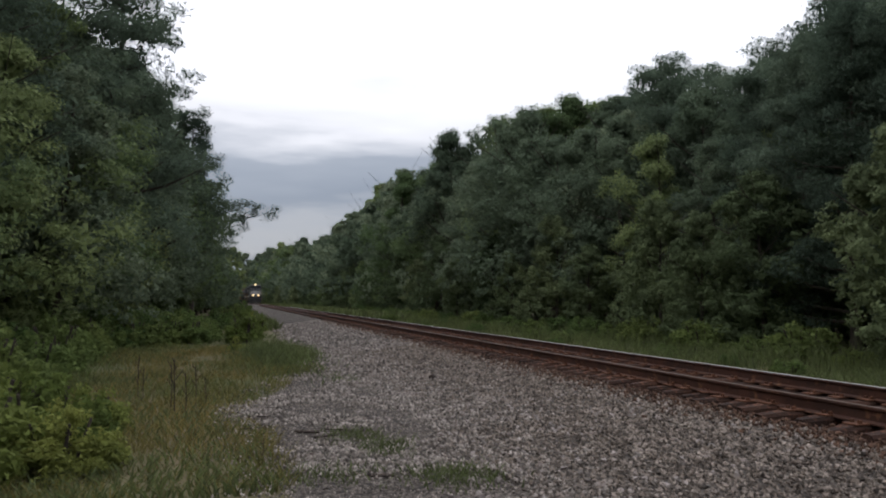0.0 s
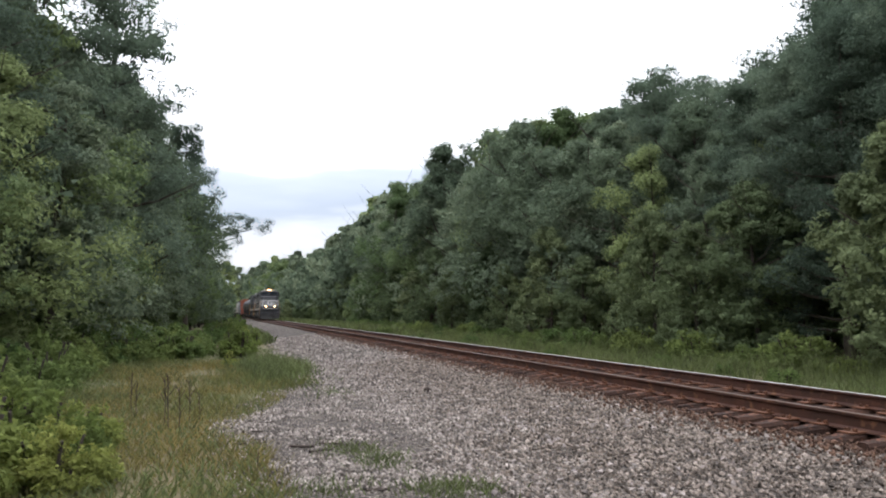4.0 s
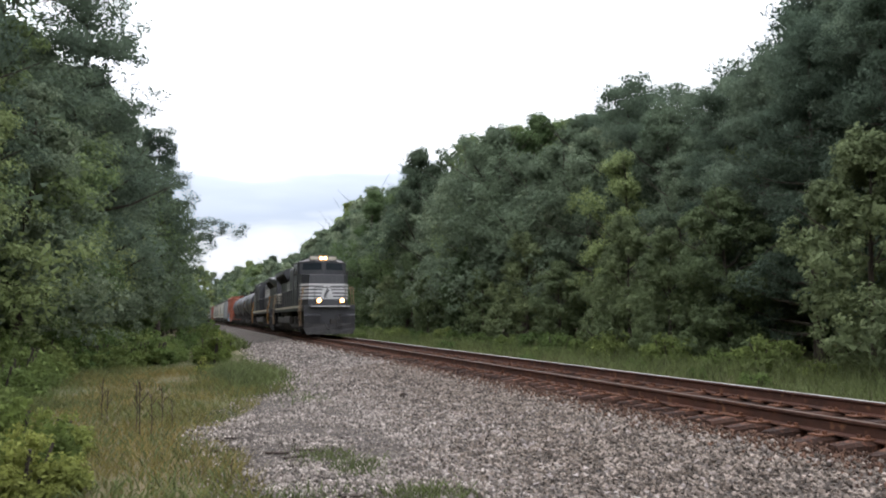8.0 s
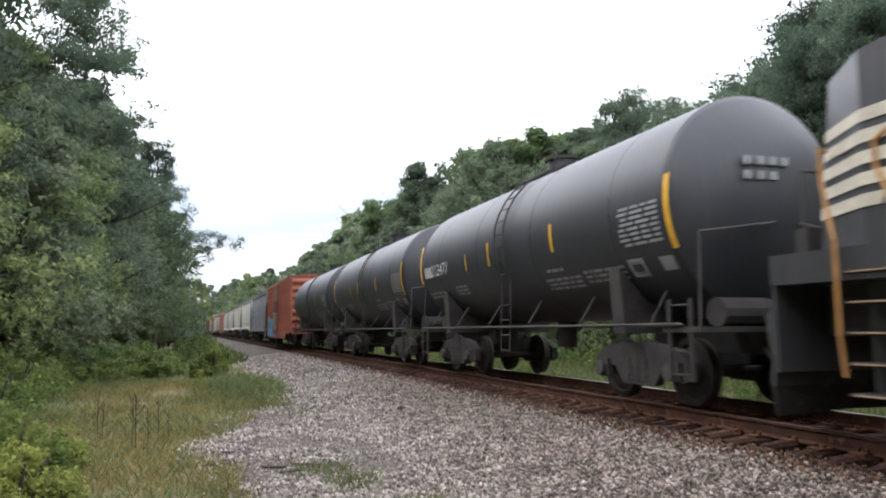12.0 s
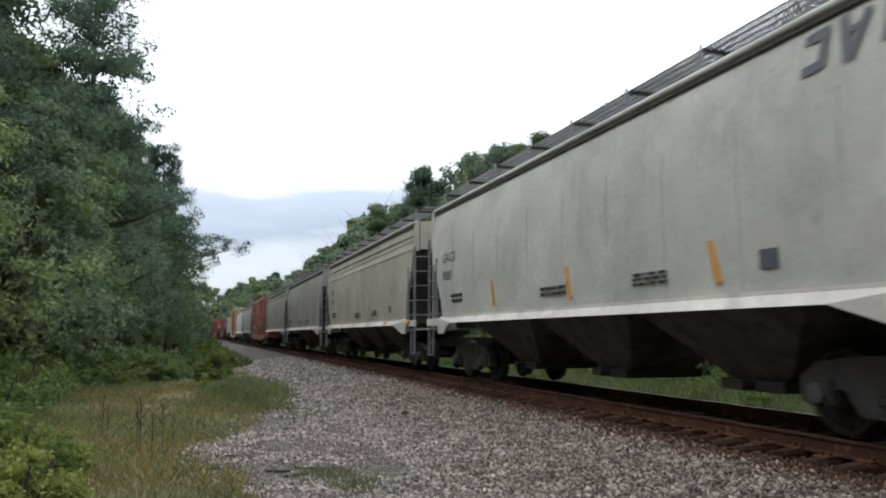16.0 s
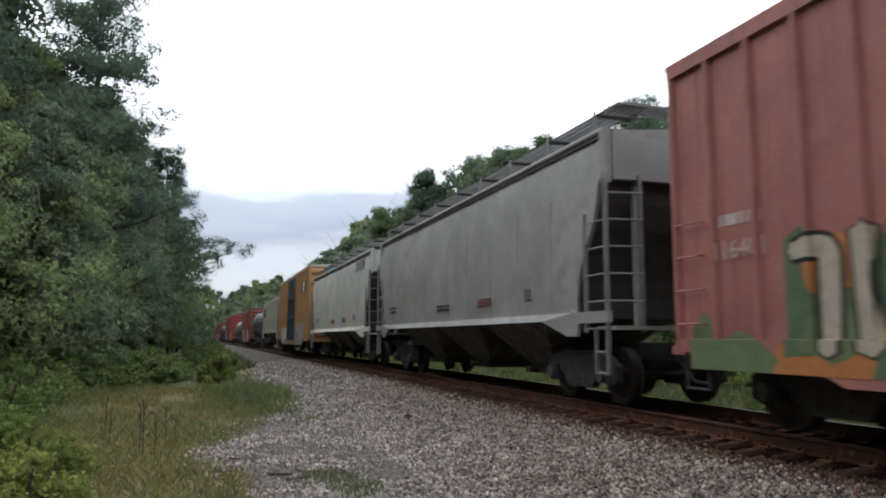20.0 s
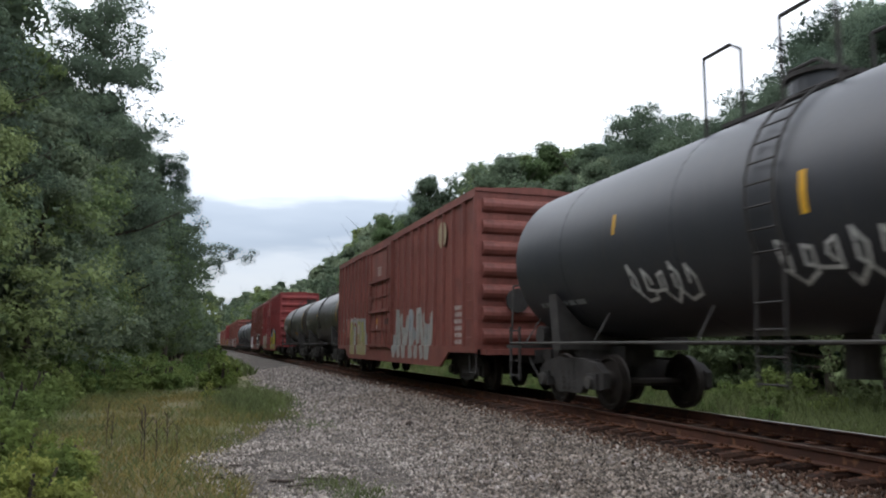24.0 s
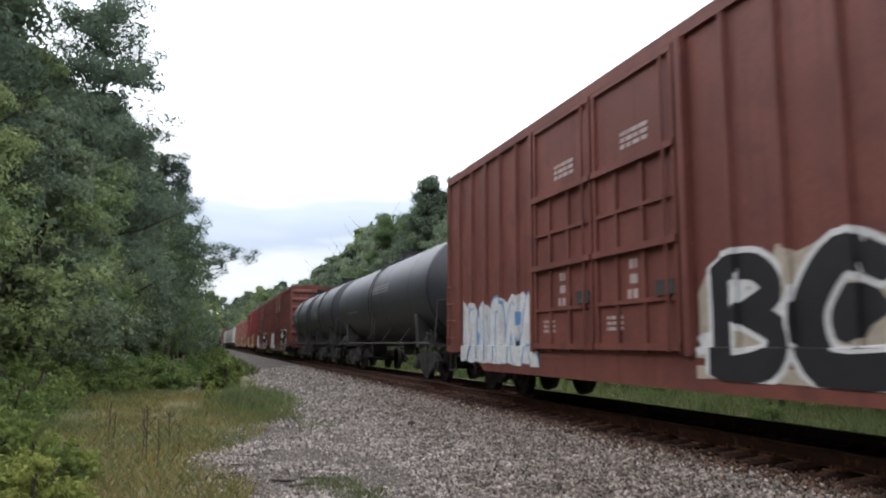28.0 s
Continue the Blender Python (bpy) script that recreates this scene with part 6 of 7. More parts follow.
            loft(bm, [[(s * 1.0, yy, top - 0.64), (s * 1.0, yy + 0.04, top - 0.64), (s * 1.43, yy + 0.04, top - 0.13), (s * 1.43, yy, top - 0.13)],
                      [(s * 1.02, yy, top - 0.66), (s * 1.02, yy + 0.04, top - 0.66), (s * 1.455, yy + 0.04, top - 0.15), (s * 1.455, yy, top - 0.15)]])
        part("radiator_grille", bm, M_UNDER, rd)
    # raised housings over the hood by the cab and exhaust
    bm = fresh()
    g = (6.26, 8.75) if cab_first else (L - 8.9, L - 6.4)
    extrude_y(bm, [(-1.46, 1.84), (1.46, 1.84), (1.46, 4.3), (1.2, 4.52), (-1.2, 4.52), (-1.46, 4.3)], Y(g[0]), Y(g[1]))
    bh = part("equipment_cabinet", bm, M_BLACK, car)
    for s in (-1, 1):
        for u in (g[0] + 0.5, g[0] + 1.35):
            bm = fresh()
            for k in range(4):
                box(bm, min(s * 1.455, s * 1.475), max(s * 1.455, s * 1.475), Y(u), Y(u + 0.45), 2.5 + 0.075 * k, 2.54 + 0.075 * k)
            part("louvres", bm, M_STEEL, bh)
        bm = fresh()
        box(bm, min(s * 1.455, s * 1.485), max(s * 1.455, s * 1.485), Y(g[0] + 0.1), Y(g[1] - 0.35), 3.9, 3.94)
        part("cabinet_trim", bm, M_STEEL, bh)
    bm = fresh()
    ym = (hood[0] + hood[1]) / 2
    box(bm, -0.35, 0.35, Y(ym), Y(ym + 1.2), top, top + 0.22)
    part("exhaust_stack", bm, M_UNDER, car)
    for k in range(2):
        bm = fresh()
        yf = Y(f0 + (f1 - f0) * (0.3 + 0.4 * k))
        rod(bm, (0, yf, top + 0.29), (0, yf, top + 0.36), 0.62, 20)
        part("cooling_fan", bm, M_UNDER, car)
    if cab_first:
        bm = fresh()
        box(bm, -0.9, -0.55, Y(10.2), Y(12.8), top - 0.04, top + 0.07)
        part("pale_roof_hatch", bm, M_STEEL, car)
    # cab
    bm = fresh()
    roof = 4.88
    extrude_y(bm, [(-W, 1.84), (W, 1.84), (W, 4.5), (W - 0.3, roof - 0.16), (0.6, roof), (-0.6, roof), (-W + 0.3, roof - 0.16), (-W, 4.5)], Y(cab[0]), Y(cab[1]))
    cb = part("cab", bm, M_BLACK, car)
    d = -1 if cab_first else 1                    # which way the nose points
    yn, yc = (Y(nose[0]), Y(nose[1])) if cab_first else (Y(nose[1]), Y(nose[0]))
    yf = Y(cab[0]) if cab_first else Y(cab[1])
    for s in (-1, 1):
        for k, (a, w) in enumerate(((0.14, 0.62), (0.84, 0.68))):
            a = yf - d * a
            lo, hi = min(a, a - d * w), max(a, a - d * w)
            bm = fresh()
            box(bm, s * W - 0.012, s * W + 0.012, lo, hi, 3.92, 4.47)
            wd = part("cab_window", bm, M_GLASS, cb)
            xx = s * (W + 0.012)
            for q in ((lo - 0.04, lo, 3.88, 4.51), (hi, hi + 0.04, 3.88, 4.51), (lo, hi, 3.88, 3.92), (lo, hi, 4.47, 4.51)):
                bm = fresh()
                box(bm, xx - 0.02, xx + 0.02, *q)
                part("window_frame", bm, M_BLACK, wd)
        bm = fresh()
        a, b = yf - d * 0.02, yf - d * 1.9
        box(bm, min(s * (W - 0.05), s * (W + 0.07)), max(s * (W - 0.05), s * (W + 0.07)), min(a, b), max(a, b), 4.52, 4.55)
        part("sun_visor", bm, M_STEEL, cb, "pale window visor")
        bm = fresh()
        a, b = yf - d * 0.5, yf - d * 1.72
        box(bm, min(s * W, s * (W + 0.07)), max(s * W, s * (W + 0.07)), min(a, b), max(a, b), 3.8, 3.86)
        part("arm_rest", bm, M_UNDER, cb)
        bm = fresh()
        box(bm, s * (W + 0.1) - 0.06, s * (W + 0.1) + 0.06, yf + min(0, d * 0.08), yf + max(0, d * 0.08), 3.75, 4.05)
        part("mirror", bm, M_UNDER, cb)
        bm = fresh()
        a, b = yf - d * 1.75, yf - d * 1.85
        box(bm, s * W - 0.01, s * W + 0.012, min(a, b), max(a, b), 1.95, 4.45)
        part("cab_seam", bm, M_UNDER, cb)
    # front of the cab, swept back to the sides, with one pane in each half
    bm = fresh()
    back = [(-W, yf, 3.3), (W, yf, 3.3), (W, yf, 4.5), (0.6, yf, roof), (-0.6, yf, roof), (-W, yf, 4.5)]
    front = [(-1.42, yf + d * 0.3, 3.3), (1.42, yf + d * 0.3, 3.3), (1.38, yf + d * 0.2, 4.55), (0.0, yf + d * 0.72, 4.62), (-0.001, yf + d * 0.72, 4.62), (-1.38, yf + d * 0.2, 4.55)]
    loft(bm, [back, front])
    fr = part("cab_front", bm, M_BLACK, car)
    bm = fresh()
    loft(bm, [[(-1.42, yf + d * 0.29, 3.3), (0, yf + d * 0.9, 3.3), (1.42, yf + d * 0.29, 3.3)], [(-1.39, yf + d * 0.215, 4.56), (0, yf + d * 0.735, 4.63), (1.39, yf + d * 0.215, 4.56)]], caps=False, closed=False)
    part("screen_panel", bm, M_BLACK, fr)
    for s in (-1, 1):
        bm = fresh()

        def pane(f, z, out):
            q = (z - 3.3) / 1.28
            y0, y1 = 0.29 - 0.075 * q, 0.9 - 0.165 * q
            return (s * 1.41 * (1 - f), yf + d * (y0 + (y1 - y0) * f + out), z)
        loft(bm, [[pane(0.1, 4.06, o), pane(0.9, 4.06, o), pane(0.9, 4.5, o), pane(0.14, 4.48, o)] for o in (0.005, 0.022)])
        part("windscreen", bm, M_GLASS, fr, "slanted cab windscreen")
    bm = fresh()
    rear = [(-W + 0.02, yf, 4.53), (-0.62, yf, roof + 0.012), (0.62, yf, roof + 0.012), (W - 0.02, yf, 4.53)]
    edge = [(-1.42, yf + d * 0.24, 4.565), (-0.45, yf + d * 0.62, 4.635), (0.45, yf + d * 0.62, 4.635), (1.42, yf + d * 0.24, 4.565)]
    loft(bm, [rear + [(x, y, z - 0.035) for x, y, z in reversed(rear)], edge + [(x, y, z - 0.035) for x, y, z in reversed(edge)]])
    part("roof_brow", bm, M_ROOFGREY, cb, "pale grey slanted roof brow")
    bm = fresh()
    loft(bm, [[(x, yf + d * q, z) for x, z in ((-0.86, 4.66), (0.86, 4.66), (0.8, 4.94), (-0.8, 4.94))] for q in (0.05, 0.52)])
    hb = part("headlight_housing", bm, M_ROOFGREY, car)
    for x in (-0.13, 0.13):
        bm = fresh()
        rod(bm, (x, yf + d * 0.5, 4.8), (x, yf + d * 0.555, 4.8), 0.078, 14)
        hl = part("headlight", bm, M_LAMP if cab_first else M_GLASS, hb, "round headlight")
        if cab_first:
            # glare round the headlight, built as a glowing rim
            bm = fresh()
            rod(bm, (x, yf + d * 0.49, 4.8), (x, yf + d * 0.55, 4.8), 0.11, 14)
            part("reflector", bm, M_GLOWRIM, hl, "lamp reflector rim glowing as orange glare")
    for s in (-1, 1):
        bm = fresh()
        box(bm, s * 0.56 - 0.26, s * 0.56 + 0.26, min(yf + d * 0.52, yf + d * 0.535), max(yf + d * 0.52, yf + d * 0.535), 4.71, 4.89)
        part("number_board", bm, M_CREAM, hb)
    for k in range(3):
        bm = fresh()
        rod(bm, (-0.3 + 0.3 * k, yf - d * 0.5, roof), (-0.3 + 0.3 * k, yf - d * (0.2 + 0.1 * k), roof + 0.14), 0.05, 8)
        part("air_horn", bm, M_UNDER, cb)
    if cab_first:
        bm = fresh()
        box(bm, -W - 0.008, -W + 0.01, Y(3.52) + 0.0, Y(3.72), 2.08, 2.32)
        part("builder_plate", bm, M_CREAM, cb, "small pale builder's plate")
    # nose
    bm = fresh()
    nz = 3.82

    def nose_ring(y, wide, taper, lean, high):
        rows = [(z, (z - 1.84) / (nz - 2.2)) for z in (1.84, 2.2, 2.62, 3.04, high)]
        return [(-wide + taper * f, y - d * lean * f, z) for z, f in rows] + [(wide - taper * f, y - d * lean * f, z) for z, f in reversed(rows)]
    loft(bm, [nose_ring(yc, W - 0.02, 0.0, 0.0, nz), nose_ring(yn - d * 0.85, 1.46, 0.035, 0.0, nz - 0.08), nose_ring(yn, 1.12, 0.07, 0.14, nz - 0.14)])
    ns = part("nose", bm, M_BLACK, car)

    def nose_strip(z0, z1, lift, gap, s):
        bm = fresh()

        def line(z):
            f = (z - 1.84) / (nz - 0.36 - 1.84)
            q, xr = 0.22 + 0.43 * (z - 2.25), 1.46 - 0.035 * f
            return [(xr + (W - 0.02 - xr) * q / abs(yc - yn + d * 0.85), yn - d * (0.85 + q)), (xr, yn - d * 0.85), (1.12 - 0.07 * f, yn - d * 0.14 * f)]
        lo, hi = line(z0), line(z1)
        pa = [lo[0], lo[1], lo[2], (gap, lo[2][1])]
        pb = [hi[0], hi[1], hi[2], (gap, hi[2][1])]
        off = ((lift, 0), (lift, d * lift), (lift * 0.5, d * lift), (0, d * lift))
        va = [bm.verts.new((s * (q[0] + o[0]), q[1] + o[1], z0)) for q, o in zip(pa, off)]
        vb = [bm.verts.new((s * (q[0] + o[0]), q[1] + o[1], z1)) for q, o in zip(pb, off)]
        for i in range(3):
            bm.faces.new((va[i], va[i + 1], vb[i + 1], vb[i]))
        return bm
    for i in range(5):
        z = 2.2 + 0.205 * i
        for s in (-1, 1):
            part("nose_stripe", nose_strip(z, z + 0.125, 0.012, 0.0 if i == 4 else 0.4 - 0.05 * i, s), M_WHITE if cab_first else M_CREAM, ns, "white horizontal nose stripe")
    bm = fresh()
    for s in (-1, 1):
        bm.faces.new([bm.verts.new((x, yn + d * 0.012 - d * 0.14 * (z - 1.84) / (nz - 2.2), z)) for x, z in ((s * 0.02, 2.2), (s * 0.42, 2.2), (s * 0.2, 3.02), (s * 0.02, 3.02))])
    part("emblem_ground", bm, M_WHITE, ns, "white field behind the nose emblem")
    bm = fresh()
    pts = [(0.8 * x, 2.22 + (z - 2.15) * 0.9) for x, z in ((-0.2, 2.2), (-0.12, 2.15), (-0.05, 2.5), (0.1, 2.55), (0.22, 2.75), (0.15, 2.8), (0.08, 2.7), (0.05, 3.0), (-0.02, 2.98), (-0.02, 2.8), (-0.1, 2.6), (-0.18, 2.5), (-0.24, 2.3))]
    bm.faces.new([bm.verts.new((x, yn + d * 0.018 - d * 0.14 * (z - 1.84) / (nz - 2.2), z)) for x, z in pts])
    part("emblem_mark", bm, M_BLACK, ns, "dark plain emblem shape")
    # ditch lights, pilot, plow, couplers, steps
    for e, yy in ((-1, Y(e0)), (1, Y(e1))):
        bm = fresh()
        box(bm, -1.2, 1.2, min(yy, yy + e * 0.32), max(yy, yy + e * 0.32), 1.72, 1.8)
        part("anticlimber", bm, M_BLACK, car)
        bm = fresh()
        box(bm, -1.15, 1.15, min(yy + e * 0.32, yy + e * 0.33), max(yy + e * 0.32, yy + e * 0.33), 1.73, 1.79)
        part("anticlimber_edge", bm, M_WHITE, car, "white front edge")
        bm = fresh()
        box(bm, -1.5, 1.5, min(yy, yy - e * 0.05), max(yy, yy - e * 0.05), 0.6, 1.55)
        part("pilot_plate", bm, M_BLACK, car)
        bm = fresh()
        loft(bm, [[(-1.5, yy, 0.78), (0, yy + e * 0.1, 0.72), (1.5, yy, 0.78), (1.5, yy + e * 0.05, 0.78), (0, yy + e * 0.15, 0.72), (-1.5, yy + e * 0.05, 0.78)],
                  [(-1.52, yy + e * 0.02, 0.45), (0, yy + e * 0.22, 0.42), (1.52, yy + e * 0.02, 0.45), (1.52, yy + e * 0.07, 0.45), (0, yy + e * 0.28, 0.42), (-1.52, yy + e * 0.07, 0.45)],
                  [(-1.38, yy + e * 0.12, 0.12), (0, yy + e * 0.42, 0.12), (1.38, yy + e * 0.12, 0.12), (1.38, yy + e * 0.18, 0.12), (0, yy + e * 0.5, 0.12), (-1.38, yy + e * 0.18, 0.12)]])
        part("plow", bm, M_PLOW, car, "dusty dark grey steel plow")
        # wings coloured black to look like the dark gap above the plow
        for s in (-1, 1):
            bm = fresh()
            loft(bm, [[(s * 0.55, yy, 1.3), (s * 1.5, yy, 1.3), (s * 1.5, yy + e * 0.12, 1.2), (s * 0.55, yy + e * 0.2, 1.2)],
                      [(s * 0.55, yy, 0.78), (s * 1.5, yy, 0.78), (s * 1.5, yy + e * 0.06, 0.78), (s * 0.55, yy + e * 0.12, 0.76)]])
            part("plow_wing", bm, M_BLACK, car)
        for s in (-1, 1):
            if e == d:
                bm = fresh()
                box(bm, s * 0.68 - 0.17, s * 0.68 + 0.17, min(yy + e * 0.1, yy + e * 0.3), max(yy + e * 0.1, yy + e * 0.3), 1.86, 2.2)
                dl = part("ditch_light", bm, M_UNDER, car)
                bm = fresh()
                rod(bm, (s * 0.68, yy + e * 0.29, 2.08), (s * 0.68, yy + e * 0.33, 2.08), 0.085, 14)
                part("lens", bm, M_LAMP if cab_first else M_GLASS, dl, "round lamp lens")
                if cab_first:
                    # glare round the ditch light, built as a glowing rim
                    bm = fresh()
                    rod(bm, (s * 0.68, yy + e * 0.285, 2.08), (s * 0.68, yy + e * 0.32, 2.08), 0.12, 14)
                    part("reflector", bm, M_GLOWRIM, dl, "lamp reflector rim glowing as orange glare")
            # stairwell
            ys = yy - e * (0.7 if cab_first else 0.95)
            bm = fresh()
            for i in range(5):
                z = 0.42 + 0.29 * i
                box(bm, s * 1.5 - 0.28 if s > 0 else -1.54, s * 1.54 if s > 0 else -1.5 + 0.28, min(ys, ys - e * 0.7), max(ys, ys - e * 0.7), z, z + 0.03)
            part("steps", bm, M_UNDER, car)
            for i in range(5):
                z = 0.42 + 0.29 * i
                shared("step_edge", ("stepedge", cab_first), lambda bm: box(bm, -0.006, 0.006, -0.2, 0.3, 0.008, 0.024), M_TANRAIL, car, (s * 1.548, ys - e * 0.35, z), label="worn tan step edge")
            bm = fresh()
            box(bm, s * 1.2 - 0.02, s * 1.2 + 0.02, min(ys, ys - e * 0.8), max(ys, ys - e * 0.8), 0.4, 1.6)
            part("step_back", bm, M_BLACK, car)
            for k, yr in enumerate((ys + e * 0.02, ys - e * 0.74)):
                bm = fresh()
                pipe(bm, [(s * 1.56, yr, 0.6), (s * 1.6, yr, 1.0), (s * 1.6, yr, 1.9), (s * 1.47, yr + e * 0.36, 2.55), (s * 1.47, yr + e * 0.36, 2.8), (s * 1.44, yr + e * 0.16, 2.92)] if k else
                     [(s * 1.56, yr, 0.6), (s * 1.6, yr, 1.0), (s * 1.6, yr, 1.9), (s * 1.5, yr + e * 0.2, 2.5), (s * 1.5, yr + e * 0.2, 2.85), (s * 1.2, yr + e * 0.4, 2.9)], 0.024)
                part("step_handrail", bm, M_TANRAIL if cab_first else M_ORANGE_RAIL, car, "tan step handrail" if cab_first else "faded orange step handrail")
        bm = fresh()
        pipe(bm, [(-0.9, yy + e * 0.1, 1.85), (-0.9, yy + e * 0.1, 2.85), (0.9, yy + e * 0.1, 2.85), (0.9, yy + e * 0.1, 1.85)], 0.02)
        part("end_railing", bm, M_GREYGRIME, car)
        for k in range(3):
            bm = fresh()
            x = 0.35 + 0.14 * k
            pipe(bm, [(x, yy + e * 0.12, 1.2), (x, yy + e * 0.35, 0.95), (x, yy + e * 0.4, 0.6), (x + 0.05, yy + e * 0.3, 0.4)], 0.025)
            part("air_hose", bm, M_UNDER, car)
    # walkway railings with stanchions
    r0, r1 = (cab[1] + 0.1, L - 3.0) if cab_first else (2.6, cab[0] - 0.1)
    for s in (-1, 1):
        bm = fresh()
        rod(bm, (s * 1.5, Y(r0), 2.92), (s * 1.5, Y(r1), 2.92), 0.02)
        part("walkway_railing", bm, M_STEEL, car)
        n = 11
        for i in range(n):
            y = Y(r0 + (r1 - r0) * i / (n - 1))
            shared("stanchion", "stanchion", lambda bm: rod(bm, (0, 0, 1.7), (0, 0, 2.92), 0.018, 6), M_UNDER, car, (s * 1.5, y, 0))
    # fuel tank, air tanks
    bm = fresh()
    extrude_y(bm, [(-1.5, 1.14), (-1.42, 1.18), (1.42, 1.18), (1.5, 1.14), (1.5, 0.75), (1.1, 0.24), (-1.1, 0.24), (-1.5, 0.75)], Y(ft[0]), Y(ft[1]))
    tk = part("fuel_tank", bm, M_GREYGRIME, car, "dusty grey fuel tank")
    for s in (-1, 1):
        bm = fresh()
        rod(bm, (s * 1.46, Y((ft[0] + ft[1]) / 2), 1.14), (s * 1.62, Y((ft[0] + ft[1]) / 2), 1.2), 0.06, 8)
        part("filler", bm, M_UNDER, tk)
        if not old:
            for a, b in ((0.05, 0.62), (0.67, 0.97)):
                bm = fresh()
                ya, yb = Y(ft[0] + (ft[1] - ft[0]) * a), Y(ft[0] + (ft[1] - ft[0]) * b)
                k = 16
                loft(bm, [[(s * 1.2 + rr * math.cos(2 * math.pi * i / k), y, 1.37 + rr * math.sin(2 * math.pi * i / k)) for i in range(k)] for y, rr in ((ya, 0.08), (ya + 0.08, 0.19), (yb - 0.08, 0.19), (yb, 0.08))])
                smooth(part("air_tank", bm, M_GREYGRIME, car))
    bm = fresh()
    box(bm, -1.0, 1.0, Y(ft[0] - 1.0), Y(ft[0] - 0.1), 0.8, 1.52)
    part("battery_box", bm, M_UNDER, car)
    loco_truck(car, Y(5.55 if cab_first else 5.7))
    loco_truck(car, Y(L - 4.6 if cab_first else L - 4.4))
    # lettering on the near side
    words(number, 0.34, M_WHITE, car, -W - 0.006, Y(5.72) if cab_first else Y(L - 4.0), 3.1 if cab_first else 3.05, stretch=1.1, label="white painted road number")
    if not cab_first:
        words(number, 0.3, M_WHITE, car, -0.985, Y(3.2), 3.46, stretch=1.3, label="white painted road number")
    l0, l1 = logo
    for i in range(4):
        z = 3.12 + 0.19 * i
        bm = fresh()
        bm.faces.new([bm.verts.new((-0.985, Y(l0) + q, z + zz)) for q, zz in (((l1 - l0) * 0.46, 0), ((l1 - l0), 0), ((l1 - l0), 0.12), ((l1 - l0) * 0.46 - 0.0, 0.12))])
        part("emblem_bar", bm, M_WHITE, car, "white emblem bar")
    for k in range(2):
        q = (l1 - l0) * (0.22 - 0.2 * k)
        bm = fresh()
        w = (l1 - l0) * 0.2
        bm.faces.new([bm.verts.new((-0.985, Y(l0) + q + a, 3.1 + zz)) for a, zz in ((0, 0), (w * 0.5, 0.0), (w * 0.72, 0.3), (w * 0.95, 0.02), (w * 1.2, 0.02), (w * 0.9, 0.76), (w * 0.55, 0.76), (w * 0.4, 0.4), (w * 0.2, 0.78), (-0.05, 0.78))])
        part("emblem_block", bm, M_WHITE, car, "white slanted emblem block")
    for r in range(2):
        y = Y(l0) - 0.05
        for k in range(7):
            bm = fresh()
            box(bm, -0.99, -0.985, y + 0.24 * k, y + 0.24 * k + 0.17, 2.5 - 0.33 * r, 2.74 - 0.33 * r)
            part("letter_block", bm, M_WHITE, car, "white block of painted lettering")
    if not cab_first:
        for x, u in ((-0.985, 1.5),):
            bm = fresh()
            bm.faces.new([bm.verts.new((x, Y(u) + a, z)) for a, z in ((0, 2.28), (0.72, 2.28), (0.5, 3.12), (0, 3.12))])
            part("emblem_ground", bm, M_CREAM, car, "pale field of the emblem")
            bm = fresh()
            bm.faces.new([bm.verts.new((x - 0.004, Y(u) + a, z)) for a, z in ((0.12, 2.35), (0.22, 2.32), (0.26, 2.6), (0.44, 2.66), (0.5, 2.86), (0.4, 2.84), (0.3, 3.04), (0.2, 3.0), (0.24, 2.76), (0.1, 2.6))])
            part("emblem_mark", bm, M_BLACK, car, "dark plain emblem shape")
        for i in range(4):
            z = 2.3 + 0.23 * i
            bm = fresh()
            box(bm, -0.98, -0.972, Y(1.5), Y(3.42 - 0.09 * (3 - i)), z, z + 0.13)
            part("hood_end_stripe", bm, M_CREAM, car, "cream stripe at the hood's end")
            bm = fresh()
            box(bm, -0.94, 0.94, Y(1.44), Y(1.446), z, z + 0.13)
            part("hood_end_stripe", bm, M_CREAM, car, "cream stripe at the hood's end")
    bars(car, -W - 0.004, Y(4.9 if cab_first else L - 4.6), Y(5.35 if cab_first else L - 4.2), 2.9, 3.0, 1, M_WHITE, 5)
    couplers(car, L)
    return car


def sill_paint(car, x, y0, y1, mats, seed):
    """Blotches of overspray along the sill and the foot of a side."""
    rng = random.Random(seed)
    y = y0
    while y < y1:
        w = rng.uniform(0.35, 1.1)
        up = rng.uniform(1.0, 1.3)
        pts = [(y, 0.7), (y + w, 0.7), (y + w + rng.uniform(-0.1, 0.15), up - 0.1), (y + w * 0.6, up + rng.uniform(0, 0.15)), (y + w * 0.2, up), (y - 0.1, up - 0.2)]
        part("graffiti_patch", on_side(pts, (), 0.09, 0.07, x, 0.0015 + 0.001 * rng.random()), rng.choice(mats), car)
        y += w * rng.uniform(0.75, 1.1)


